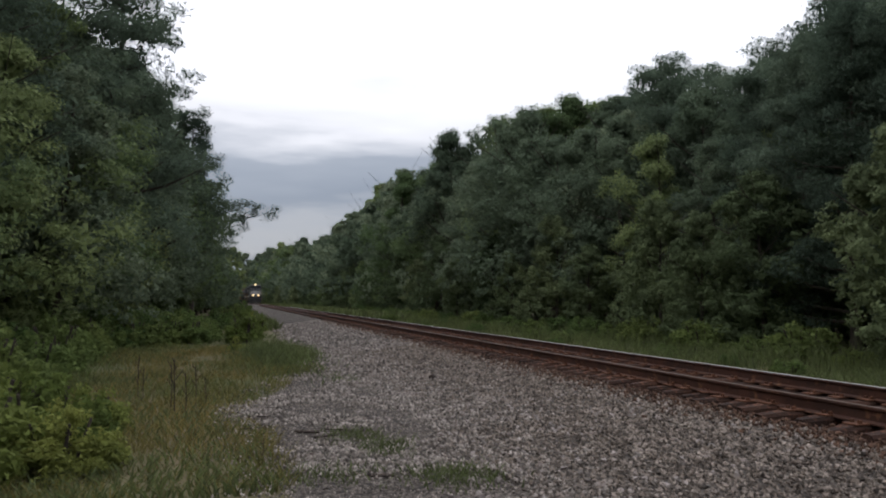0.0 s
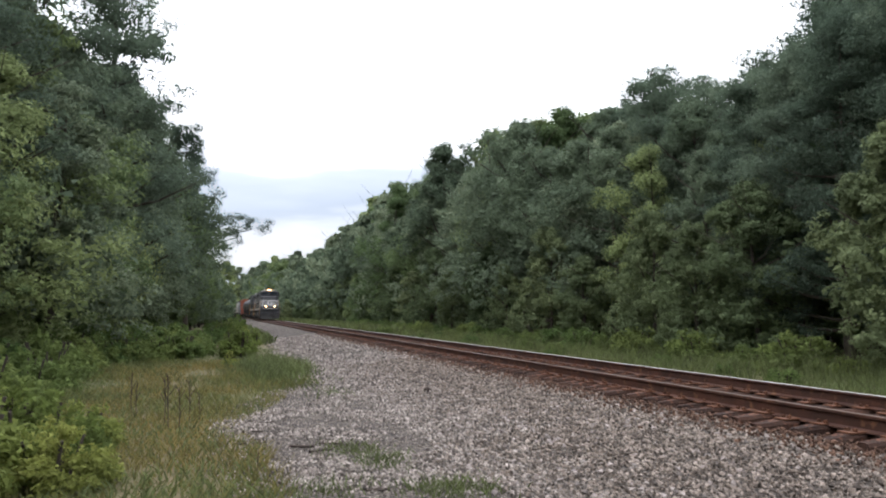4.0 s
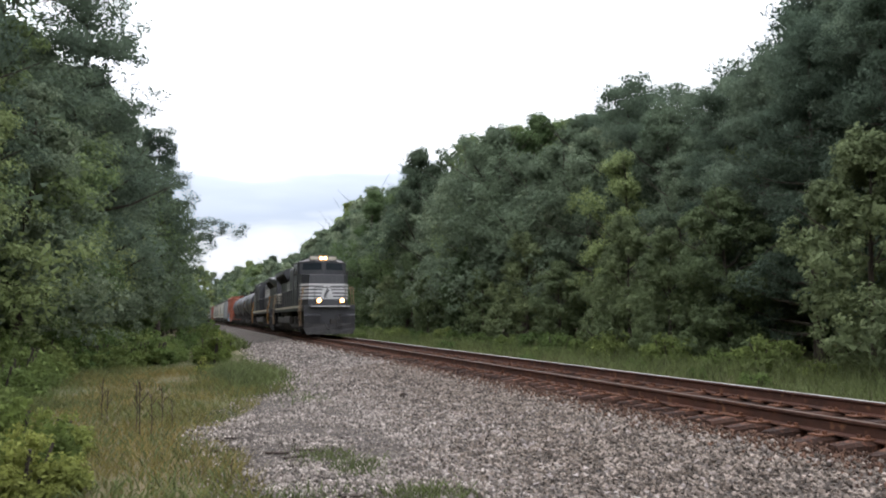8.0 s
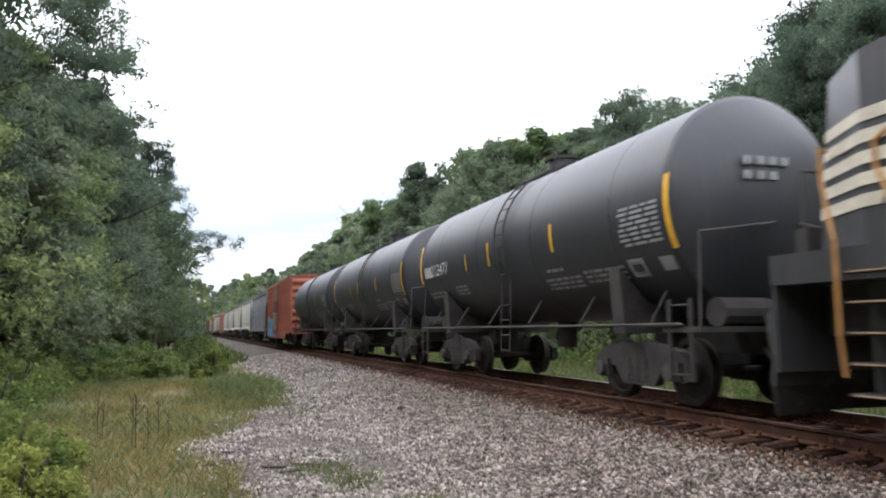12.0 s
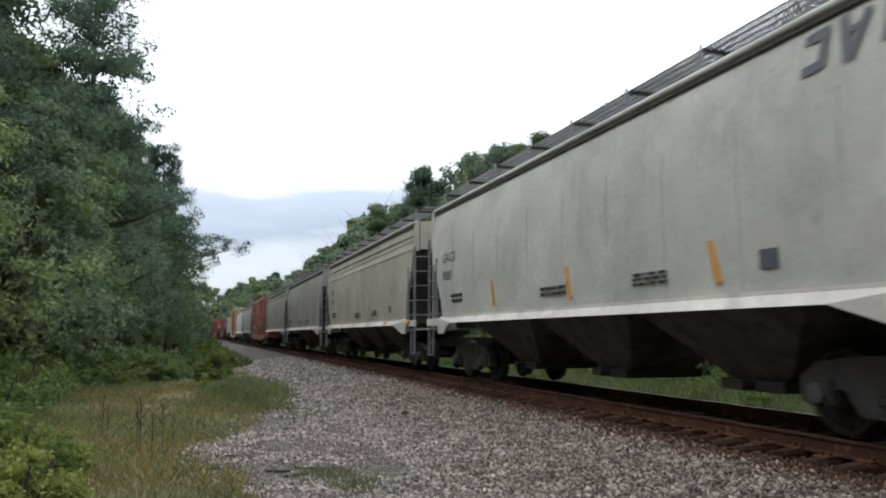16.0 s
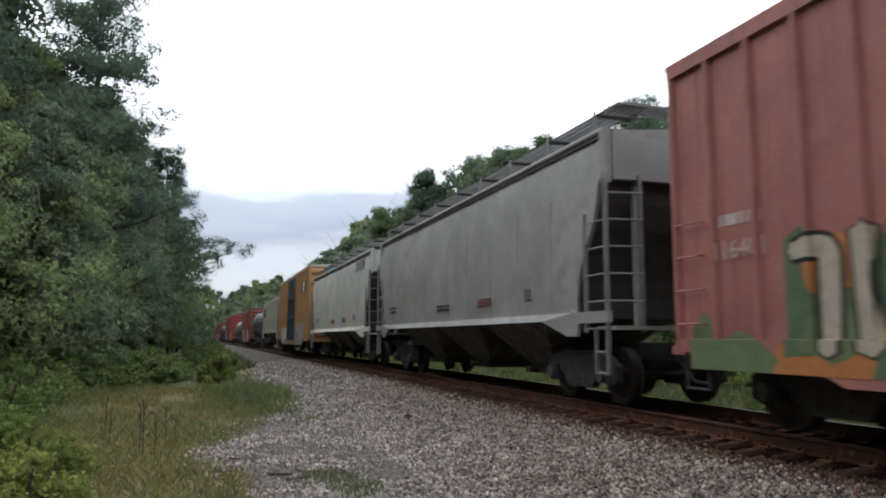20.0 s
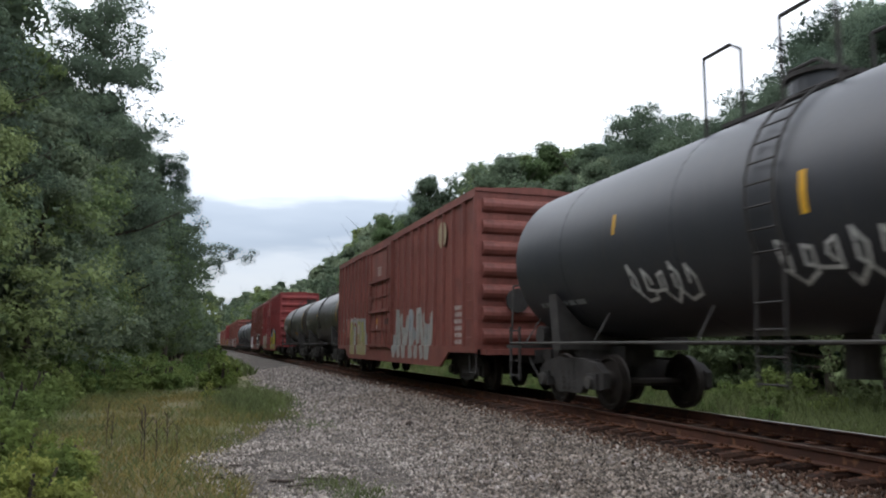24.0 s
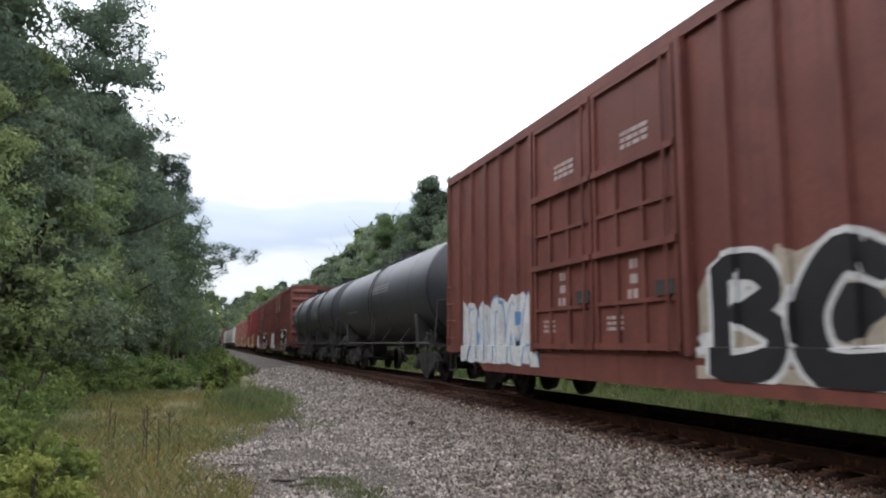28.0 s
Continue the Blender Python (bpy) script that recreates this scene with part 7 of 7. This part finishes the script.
def gathered(src):
    """A distant car of the same kind, its pieces joined into one part for each paint."""
    car = tagged(new(src.name.split(".")[0]), src["label"], src["category"], src["group"])
    sets = {}
    for o in src.children_recursive:
        m, p = o.matrix_local.copy(), o.parent
        while p is not src:
            m, p = p.matrix_local @ m, p.parent
        mat = o.data.materials[0]
        bm = sets.setdefault(mat.name, (fresh(), mat))[0]
        me = o.data.copy()
        me.transform(m)
        bm.from_mesh(me)
        bpy.data.meshes.remove(me)
    big = max(sets, key=lambda k: sum(f.calc_area() for f in sets[k][0].faces))
    names = {M_UNDER.name: "running_gear", M_WHEEL.name: "wheel_gear", M_STEEL.name: "ladder_work", M_GREYGRIME.name: "fitting", M_WHITE.name: "marking", M_YELLOW.name: "reflector"}
    for k, (bm, mat) in sets.items():
        part("body" if k == big else names.get(k, "painted_piece"), bm, mat, car)
    return car


def weathered_piece(car, x, h, ribs):
    """Two blocks of old lemon lettering under silver drips, with bare paint showing between them."""
    rng = random.Random(15)

    def spread(mat, lift, pts, name="graffiti_patch"):
        part(name, on_side([(u - h, z) for u, z in pts], ribs, 0.09, 0.07, x, lift, None, 0.062), mat, car)

    def drips(u0, u1, z0, z1, jag, n=9):
        low = [(u0 + (u1 - u0) * i / n, z0 + rng.uniform(-jag, jag)) for i in range(n + 1)]
        return low + [(u1 - (u1 - u0) * i / n, z1 + rng.uniform(-jag, jag) * 0.6) for i in range(n + 1)]

    # faded squares and haze behind
    spread(P["faded_red"], 0.002, drips(15.9, 16.55, 1.35, 2.12, 0.05))
    spread(S["stencil"], 0.0025, drips(14.5, 15.7, 1.98, 2.16, 0.07, 14))
    # the two blocks
    spread(S["lemon"], 0.004, [(15.78, 0.69), (14.92, 0.68), (14.88, 1.8), (15.0, 2.06), (15.3, 2.0), (15.52, 2.1), (15.76, 1.94)], "graffiti_letter")
    spread(S["lemon"], 0.004, [(14.38, 0.69), (12.68, 0.68), (12.74, 1.45), (13.2, 1.6), (13.42, 2.04), (13.75, 1.96), (14.1, 2.08), (14.4, 1.95)], "graffiti_letter")
    # silver edges
    for pts in ([(15.84, 0.72), (15.76, 0.72), (15.74, 1.92), (15.82, 1.98)], [(14.96, 0.7), (14.86, 0.7), (14.82, 1.76), (14.92, 1.8)],
                [(14.44, 0.7), (14.33, 0.72), (14.34, 1.94), (14.46, 2.0)], [(12.74, 0.7), (12.63, 0.7), (12.68, 1.95), (12.8, 1.98)],
                [(13.9, 1.98), (13.82, 1.96), (13.86, 1.2), (13.95, 1.22)]):
        spread(S["silver"], 0.007, pts, "outline")
    for u0, u1, z0, z1 in ((14.86, 15.8, 2.0, 2.1), (13.3, 14.45, 1.98, 2.1), (14.42, 14.84, 1.86, 2.02)):
        spread(S["silver"], 0.0055, drips(u0, u1, z0, z1, 0.045, 10), "outline")
    spread(S["grey"], 0.0062, drips(12.74, 13.35, 1.62, 2.06, 0.09, 8))
    # inner shapes of the letters
    for pts in ([(15.6, 0.8), (15.42, 0.8), (15.3, 1.3), (15.5, 1.2)], [(15.2, 0.9), (15.06, 0.86), (15.1, 1.5), (15.22, 1.42)],
                [(14.2, 0.86), (14.06, 0.84), (14.02, 1.36), (14.18, 1.44)], [(13.62, 0.8), (13.3, 0.78), (13.36, 1.16), (13.58, 1.22)],
                [(13.1, 0.84), (12.94, 0.84), (13.02, 1.3), (13.14, 1.24)]):
        spread(S["tan"], 0.009, pts, "shading")
    for pts in ([(13.75, 0.96), (13.6, 0.9), (13.66, 1.7), (13.8, 1.62)], [(13.12, 1.34), (12.82, 1.32), (12.84, 1.54), (13.1, 1.52)], [(14.3, 1.5), (14.0, 1.46), (14.05, 1.84), (14.28, 1.86)]):
        spread(S["bone"], 0.010, pts, "shading")
    spread(S["slate"], 0.011, [(13.26, 1.58), (12.76, 1.58), (12.76, 1.61), (13.26, 1.61)], "shading")
    # small stencilled square and the yellow reflector strips
    spread(S["bone"], 0.011, [(15.62, 1.66), (15.38, 1.66), (15.38, 2.0), (15.62, 2.0)], "stencil_square")
    spread(P["red"], 0.013, [(15.58, 1.7), (15.42, 1.7), (15.42, 1.96), (15.58, 1.96)], "stencil_square")
    spread(S["bone"], 0.015, [(15.53, 1.76), (15.47, 1.76), (15.47, 1.9), (15.53, 1.9)], "stencil_square")
    for u in (12.5, 14.78):
        spread(S["amber"], 0.006, [(u + 0.03, 1.16), (u - 0.03, 1.16), (u - 0.03, 1.64), (u + 0.03, 1.64)], "reflector_strip")
    # thin white tags near the end of the car
    for u, z0, z1 in ((17.62, 1.86, 2.14), (17.58, 1.45, 1.75), (17.5, 1.2, 1.36), (16.92, 1.9, 2.16)):
        at = [(u + rng.uniform(-0.17, 0.17), z0 + (z1 - z0) * i / 5 + rng.uniform(-0.04, 0.04)) for i in range(6)]
        for a, b in zip(at, at[1:]):
            spread(S["silver"], 0.004 + 0.001 * rng.random(), stroke_quad(a, b, 0.045), "sprayed_tag")


def build_train():
    cars, front = [], -112.9
    M = M_TANK

    def add(car, rear):
        nonlocal front
        cars.append((car, (front + rear) / 2))
        front = rear

    add(locomotive("lead_locomotive", 20.3, True, "2732", "black diesel locomotive with white nose stripes and lit headlights", (12.6, 18.4), (9.9, 14.2), (8.4, 15.2), False), -92.6)
    add(locomotive("trailing_locomotive", 22.1, False, "9450", "black diesel locomotive running long hood first", (3.25, 7.3), (7.55, 11.8), (8.4, 15.1), True), -70.5)
    strips1 = ((-5.45, -25, 12, 0.12), (-2.14, -14, 4, 0.09), (0.74, -14, 4, 0.08), (2.1, -14, 0, 0.06), (5.55, -18, 20, 0.12))
    boards1 = ((-5.25, -4.26, -20, 2, 8), (-4.1, -2.9, -38, -28, 3), (-2.75, -1.5, -40, -30, 3), (-2.3, -1.7, -27, -23, 1), (2.4, 3.2, -34, -24, 3), (4.0, 5.2, -34, -26, 2))
    panels1 = ((-4.62, -4.24, -38, -27, S["grey"]), (-4.56, -4.30, -36, -29, M_TANK), (-5.3, -5.0, -36, -28, S["grey"]))
    for i, rear in enumerate((-57.5, -44.4, -30.8)):
        L = rear - front
        add(tank_car("tank_car", L, M, "black cylindrical tank car with yellow reflective strips", "212471" if i == 0 else "", strips1 if i < 2 else strips1[1:4], boards1, seed=i, panels=panels1), rear)
    # orange-red box car with blue and white graffiti
    L = -14.0 - front
    c, ribs, x = box_car("boxcar", L, P["orange_red"], "faded orange-red boxcar with blue and white graffiti", 4.62, 0.66, (7.2, 10.7), 1, 0.62, door_mat=P["rust_brown"])
    h = L / 2
    graffiti(c, x, -h + 10.75, -h + 14.9, 0.72, 2.0, "AVSEN", S["teal"], S["sky"], None, 3, ribs, back=S["cyan"], mid=0.5, grow=0.04, spots=(S["teal"], S["pink"], S["sky"]))
    graffiti(c, x - 0.085, -h + 7.6, -h + 10.5, 1.25, 2.3, "RUV", S["maroon"], S["bone"], S["white"], 5, (), grow=0.09, sill_d=0.0)
    sill_paint(c, x, -h + 9.0, h - 2.2, (S["teal"], S["sky"], S["cyan"], S["grey"]), 53)
    words("515240", 0.26, M_WHITE, c, x - 0.074, h - 1.6, 1.95, label="white painted car number")
    add(c, -14.0)
    L = 2.7 - front
    c = hopper("covered_hopper", L, P["grey"], "blue-grey covered hopper with stepped sides and roof walkway", True, (1.36, 1.58), True)
    h = L / 2
    bars(c, -1.615, h - 3.6, h - 2.6, 2.9, 3.2, 2, M_UNDER, 1)
    bars(c, -1.61, -h + 4.2, -h + 4.55, 1.85, 2.1, 4, S["stencil"], 2)
    bars(c, -1.61, h - 3.6, h - 2.8, 2.3, 2.6, 2, M_UNDER, 3)
    add(c, 2.7)
    refl = ((1.1, 0.5), (3.6, 0.5), (6.2, 0.5), (8.8, 0.5), (11.4, 0.5), (14.0, 0.5))

    def dressed(col, label, rear, ledge, big=None, marks="", gold=True, seed=0, mark=""):
        L = rear - front
        c = hopper("covered_hopper", L, P[col], label, ledge, (1.36, 1.54), False, reflectors=refl if gold else (), lit_sill_mat=None if "grey" in col else P["sill"])
        h = L / 2
        if mark:
            words(mark, 0.25, S["black"], c, -1.612, h - 1.9, 2.86, label="dark painted reporting mark")
        if marks:
            words(marks, 0.25, S["black"], c, -1.612, h - 1.9, 2.42, label="dark painted car number")
        bars(c, -1.598, h - 3.3, h - 2.5, 1.85, 2.1, 2, S["black"], seed + 1)
        bars(c, -1.598, -h + 5.4, -h + 6.2, 1.75, 1.95, 3, S["maroon"] if seed % 2 else S["black"], seed + 2)
        bars(c, -1.598, -h + 8.2, -h + 9.2, 1.75, 1.95, 2, S["black"], seed + 3)
        bm = fresh()
        box(bm, -1.592, -1.585, -h + 3.45, -h + 3.72, 1.78, 2.0)
        part("placard", bm, S["slate"], c, "black stencilled data panel")
        if big:
            rng = random.Random(seed)
            for k, ch in enumerate("CAIV"):
                for j, st in enumerate(BLOCKS[ch]):
                    bm = fresh()
                    st = (1 - st[0], 1 - st[1], st[2], 1 - st[3], 1 - st[4], st[5])
                    pts = old_stroke(st, -h + big + 0.44 * (3 - k), 0.34, 3.74, 0.42, 0.0, rng)
                    bm.faces.new([bm.verts.new((-1.585 + 0.115 * (z - 3.52) - 0.004 - 0.001 * j if z > 3.52 else -1.604, y - 0.2 * (z - 3.7), z)) for y, z in pts])
                    part("emblem_stroke", bm, S["slate"], c, "dark stroke of a large painted mark")
            for u in (4.35, 8.0, 11.3):
                bm = fresh()
                loft(bm, [[(xx, -h + u, 1.68), (xx, -h + u + 0.1, 1.68), (xx, -h + u + 0.22, 2.2), (xx, -h + u + 0.12, 2.2)] for xx in (-1.603, -1.57)])
                part("orange_dash", bm, S["amber"], c, "slanted orange paint dash")
        add(c, rear)
    dressed("white", "off-white curved-side covered hopper with large dark mark", 19.3, False, 1.4, "9069", False, 4, "GACX")
    dressed("cream", "cream covered hopper with stepped sides and yellow reflectors", 36.0, True, None, "350484", True, 5, "TCMX")
    dressed("taupe", "dirty taupe covered hopper with yellow reflectors", 52.6, False, None, "7445", True, 6, "GACX")
    dressed("taupe", "weathered cream covered hopper with roof walkway", 68.6, True, None, "20755", True, 7, "TCMX")
    L = 86.9 - front
    c, ribs, x = box_car("boxcar", L, P["faded_red"], "faded red boxcar covered in orange and yellow graffiti", 4.66, 0.7, (7.75, 10.8), 1, 0.72)
    h = L / 2
    graffiti(c, x, -h + 1.6, -h + 7.6, 0.72, 2.4, "RSACNSE", S["maroon"], S["orange"], S["lemon"], 8, ribs, back=S["olive"], mid=0.6, grow=0.05, spots=(S["green"], S["orange"], S["pink"]))
    graffiti(c, x, h - 7.1, h - 2.95, 0.95, 2.2, "LINMCSR", S["black"], S["tan"], S["bone"], 9, ribs, back=S["green"], mid=0.25, grow=0.05, spots=(S["orange"], S["olive"], S["orange"]))
    sill_paint(c, x, -h + 1.1, -h + 7.0, (S["green"], S["orange"], S["olive"], S["amber"]), 51)
    sill_paint(c, x, -h + 10.9, h - 1.3, (S["green"], S["orange"], S["tan"], S["olive"]), 52)
    words("116401", 0.22, S["stencil"], c, x - 0.05, h - 1.7, 2.0, label="white painted car number")
    bars(c, x - 0.004, h - 2.5, h - 1.8, 2.4, 2.62, 1, S["stencil"], 8)
    add(c, 86.9)
    dressed("dirty_grey", "dirty grey covered hopper with rust-stained lower side", 103.6, False, None, "", False, 9)
    dressed("white", "white covered hopper with curved sides", 119.9, False, 2.0, "", False, 10)
    L = 138.1 - front
    c, ribs, x = box_car("boxcar", L, P["yellow"], "tall faded yellow boxcar with dark blue doors", 5.3, 0.72, (6.7, 11.1), 2, 0.8, door_mat=P["blue_door"], roof_mat=P["white"])
    h = L / 2
    graffiti(c, x, -h + 3.2, -h + 6.5, 0.75, 2.0, "LUI", S["silver"], S["grey"], S["silver"], 12, ribs, back=S["grey"])
    graffiti(c, x, h - 6.0, h - 3.6, 0.75, 1.7, "NIU", S["grey"], S["silver"], S["white"], 13, ribs, back=S["grey"])
    for k in range(3):
        bm = fresh()
        y = -h + 2.0 + 0.75 * k
        loft(bm, [[(xx, y, 3.9), (xx, y + 0.6, 3.9), (xx, y + 0.5, 4.5), (xx, y - 0.05, 4.5)] for xx in (x - 0.056, x - 0.046)])
        part("emblem_block", bm, S["white"] if k % 2 else S["black"], c, "block of a large painted mark")
    add(c, 138.1)
    add(open_top_hopper("hopper_car", 154.8 - front, P["cream"], "cream ribbed hopper car with dark emblem bars"), 154.8)
    add(tank_car("tank_car", 170.9 - front, M, "long black tank car with thin sprayed tags", "", ((-6.6, -12, 25, 0.12), (-0.55, -10, 8, 0.1), (3.2, 2, 14, 0.07)), ((-6.3, -5.1, 0, 20, 7), (4.6, 6.3, -38, -31, 1)), r=1.5, zc=2.72, tags=2, seed=4, rail=0.98, deck=0.4), 170.9)
    L = 190.1 - front
    c, ribs, x = box_car("boxcar", L, P["red"], "brownish red boxcar with dripping pale graffiti", 4.66, 0.62, (8.85, 11.9), 1, 0.75, tail=0.45)
    h = L / 2
    graffiti(c, x, -h + 4.3, -h + 8.5, 0.7, 2.05, "VAIVA", S["silver"], S["silver"], S["grey"], 14, ribs, grow=0.02, spots=(S["grey"],))
    weathered_piece(c, x, h, ribs)
    bm = fresh()
    k = 20
    f = bm.faces.new([bm.verts.new((x - 0.052, -h + 3.4 + 0.34 * math.cos(2 * math.pi * i / k), 3.95 + 0.36 * math.sin(2 * math.pi * i / k))) for i in range(k)])
    part("round_emblem", bm, S["tan"], c, "round tan emblem")
    bars(c, x - 0.005, -h + 2.0, -h + 2.55, 1.1, 2.1, 6, S["stencil"], 31)
    bars(c, x - 0.005, -h + 4.2, -h + 4.6, 1.5, 1.9, 3, S["stencil"], 32)
    bars(c, x - 0.067, -h + 10.25, -h + 10.85, 3.5, 3.85, 4, S["stencil"], 39)
    for name, mat, u0, u1, z0, z1 in (("warning_card", S["amber"], 10.76, 10.99, 1.79, 1.99), ("paper_card", M_WHITE, 10.80, 10.97, 1.58, 1.76)):
        bm = fresh()
        box(bm, x - 0.066, x - 0.03, -h + u0, -h + u1, z0, z1)
        part(name, bm, mat, c, "yellow card on the door" if mat is S["amber"] else "white paper card on the door")
    add(c, 190.1)
    add(tank_car("tank_car", 203.4 - front, P["brown_tank"], "grimy black-brown tank car with orange placard", "6020", ((-5.2, -15, 24, 0.1), (0.9, -2, 14, 0.1), (3.5, -10, 2, 0.08)), ((-4.8, -3.3, 2, 20, 6), (-2.6, -1.9, -14, -4, 3), (3.2, 4.9, -22, -16, 2)), r=1.4, zc=2.56, seed=6), 203.4)
    add(tank_car("tank_car", 216.4 - front, P["brown_tank"], "grimy black tank car with rust-streaked shell", "240027", ((-5.44, -20, 22, 0.1), (1.5, -5, 12, 0.1), (5.6, -18, 20, 0.1)), ((3.3, 5.2, -24, -17, 2), (-4.7, -3.7, -26, -9, 5)), r=1.4, zc=2.56, seed=7, panels=((-4.87, -3.54, -30, -7, S["slate"]), (-4.5, -4.1, -5, 0, S["silver"]), (-3.65, -3.25, -35, -24, S["silver"]), (-5.05, -4.7, -26, -10, S["grey"]), (-3.05, -1.8, -25, -20, S["grey"]), (-2.6, -2.1, -17, -11, S["silver"]), (-1.85, -0.85, -37, -27, S["amber"]))), 216.4)
    L = 235.5 - front
    c, ribs, x = box_car("boxcar", L, P["bright_red"], "tall red boxcar with yellow and blue graffiti", 5.26, 0.66, (8.6, 11.7), 1, 0.74)
    h = L / 2
    words("A T W", 0.32, S["bone"], c, x - 0.074, h - 0.85, 3.2, stretch=1.15, label="cream painted reporting mark")
    words("842 41", 0.32, S["bone"], c, x - 0.074, h - 0.85, 2.62, label="cream painted car number")
    graffiti(c, x, -h + 4.1, -h + 8.2, 0.68, 2.35, "NUFEA", S["cyan"], S["yellow"], S["bone"], 16, ribs, back=S["black"], mid=0.6, grow=0.05, legible=True, thick=0.92)
    graffiti(c, x, -h + 12.1, -h + 16.4, 0.72, 1.95, "NASCI", S["black"], S["tan"], S["bone"], 17, ribs, back=S["silver"], mid=0.45, grow=0.035)
    bars(c, x - 0.067, -h + 10.45, -h + 11.25, 4.15, 4.45, 3, S["stencil"], 33)
    bars(c, x - 0.067, -h + 10.25, -h + 10.45, 1.7, 2.3, 2, M_WHITE, 34)
    bars(c, x - 0.067, -h + 9.7, -h + 9.85, 2.1, 2.3, 1, M_WHITE, 37)
    add(c, 235.5)
    L = 253.9 - front
    c, ribs, x = box_car("boxcar", L, P["dark_red"], "tall dark red boxcar with black and white graffiti", 5.3, 0.62, (7.7, 12.15), 2, 0.82)
    h = L / 2
    graffiti(c, x, -h + 3.3, -h + 7.35, 0.74, 2.0, "BCR", S["white"], S["black"], None, 21, ribs, back=S["bone"], grow=0.075, spots=(S["white"], S["lemon"], S["black"]), legible=True, thick=0.78)
    graffiti(c, x, -h + 12.2, -h + 16.2, 0.75, 1.95, "NIUVA", S["sky"], S["white"], S["white"], 22, ribs, back=S["white"], mid=0.4, grow=0.05, spots=(S["sky"],))
    for a in (8.4, 10.6):
        bars(c, x - 0.067, -h + a, -h + a + 0.7, 4.0, 4.3, 3, S["stencil"], 35)
        bars(c, x - 0.067, -h + a + 0.35, -h + a + 0.6, 1.75, 2.4, 3, S["stencil"], 36)
        bars(c, x - 0.067, -h + a + 0.75, -h + a + 1.2, 1.3, 1.55, 3, S["stencil"], 38)
    add(c, 253.9)
    add(tank_car("tank_car", 270.5 - front, M, "long black tank car with white emblem", "", (), ((-2.5, 0.5, 6, 18, 3), (3.0, 5.0, -14, -9, 1)), r=1.55, zc=2.75, seed=9), 270.5)
    for rear in (280.0, 289.0):
        add(tank_car("tank_car", rear - front, M, "short black tank car", "", (), ((1.0, 2.4, -10, 4, 3),), seed=10), rear)
    # the far end of the train repeats the same kinds of cars, in fewer pieces
    kinds = {"dark": (21, 18.4), "red": (20, 19.1), "white": (13, 16.3), "grey": (12, 16.7), "faded": (11, 18.3), "tank": (2, 13.4), "cream": (8, 16.7)}
    order = ["dark", "dark", "red", "faded", "faded", "white", "grey", "grey", "cream", "dark", "tank", "tank", "grey", "faded", "white", "tank", "dark", "grey", "cream", "red"]
    made = {}
    for n, k in enumerate(order):
        i, ln = kinds[k]
        if n < 6:
            car = copy_thing(cars[i][0], pose(0, 0, 0))
        elif k not in made:
            made[k] = car = gathered(cars[i][0])
        else:
            car = copy_thing(made[k], pose(0, 0, 0))
        add(car, front + ln)
    return cars


CARS = build_train()


def line_y(y16, t):
    s = t - 16.0
    return y16 - 19.42 * s - 0.0158 * s * s


def motions():
    places = {}
    for car, y16 in CARS:
        rows = []
        for i in range(29):
            y = line_y(y16, float(i))
            rows.append((float(i), pose(line_x(y), y, 0.012, 0, 0, line_turn(y))))
        walk(car, rows)
        places[car] = y16
    # the wheels roll while their car goes by
    for ax, car, y, r in AXLES:
        y16 = places[car] + y
        go = [k / 30 for k in range(0, 841) if -12 < line_y(y16, k / 30) < 40]
        if len(go) < 2:
            continue
        rows = [(0.0, pose(0, y, r))] if go[0] > 0.02 else []
        for t in go:
            turn = (line_y(y16, go[0]) - line_y(y16, t)) / r
            rows.append((t, pose(0, y, r) @ Matrix.Rotation(turn, 4, "X")))
        if go[-1] < 27.98:
            rows.append((28.0, rows[-1][1]))
        walk(ax, rows)


build_stones(BED)
motions()
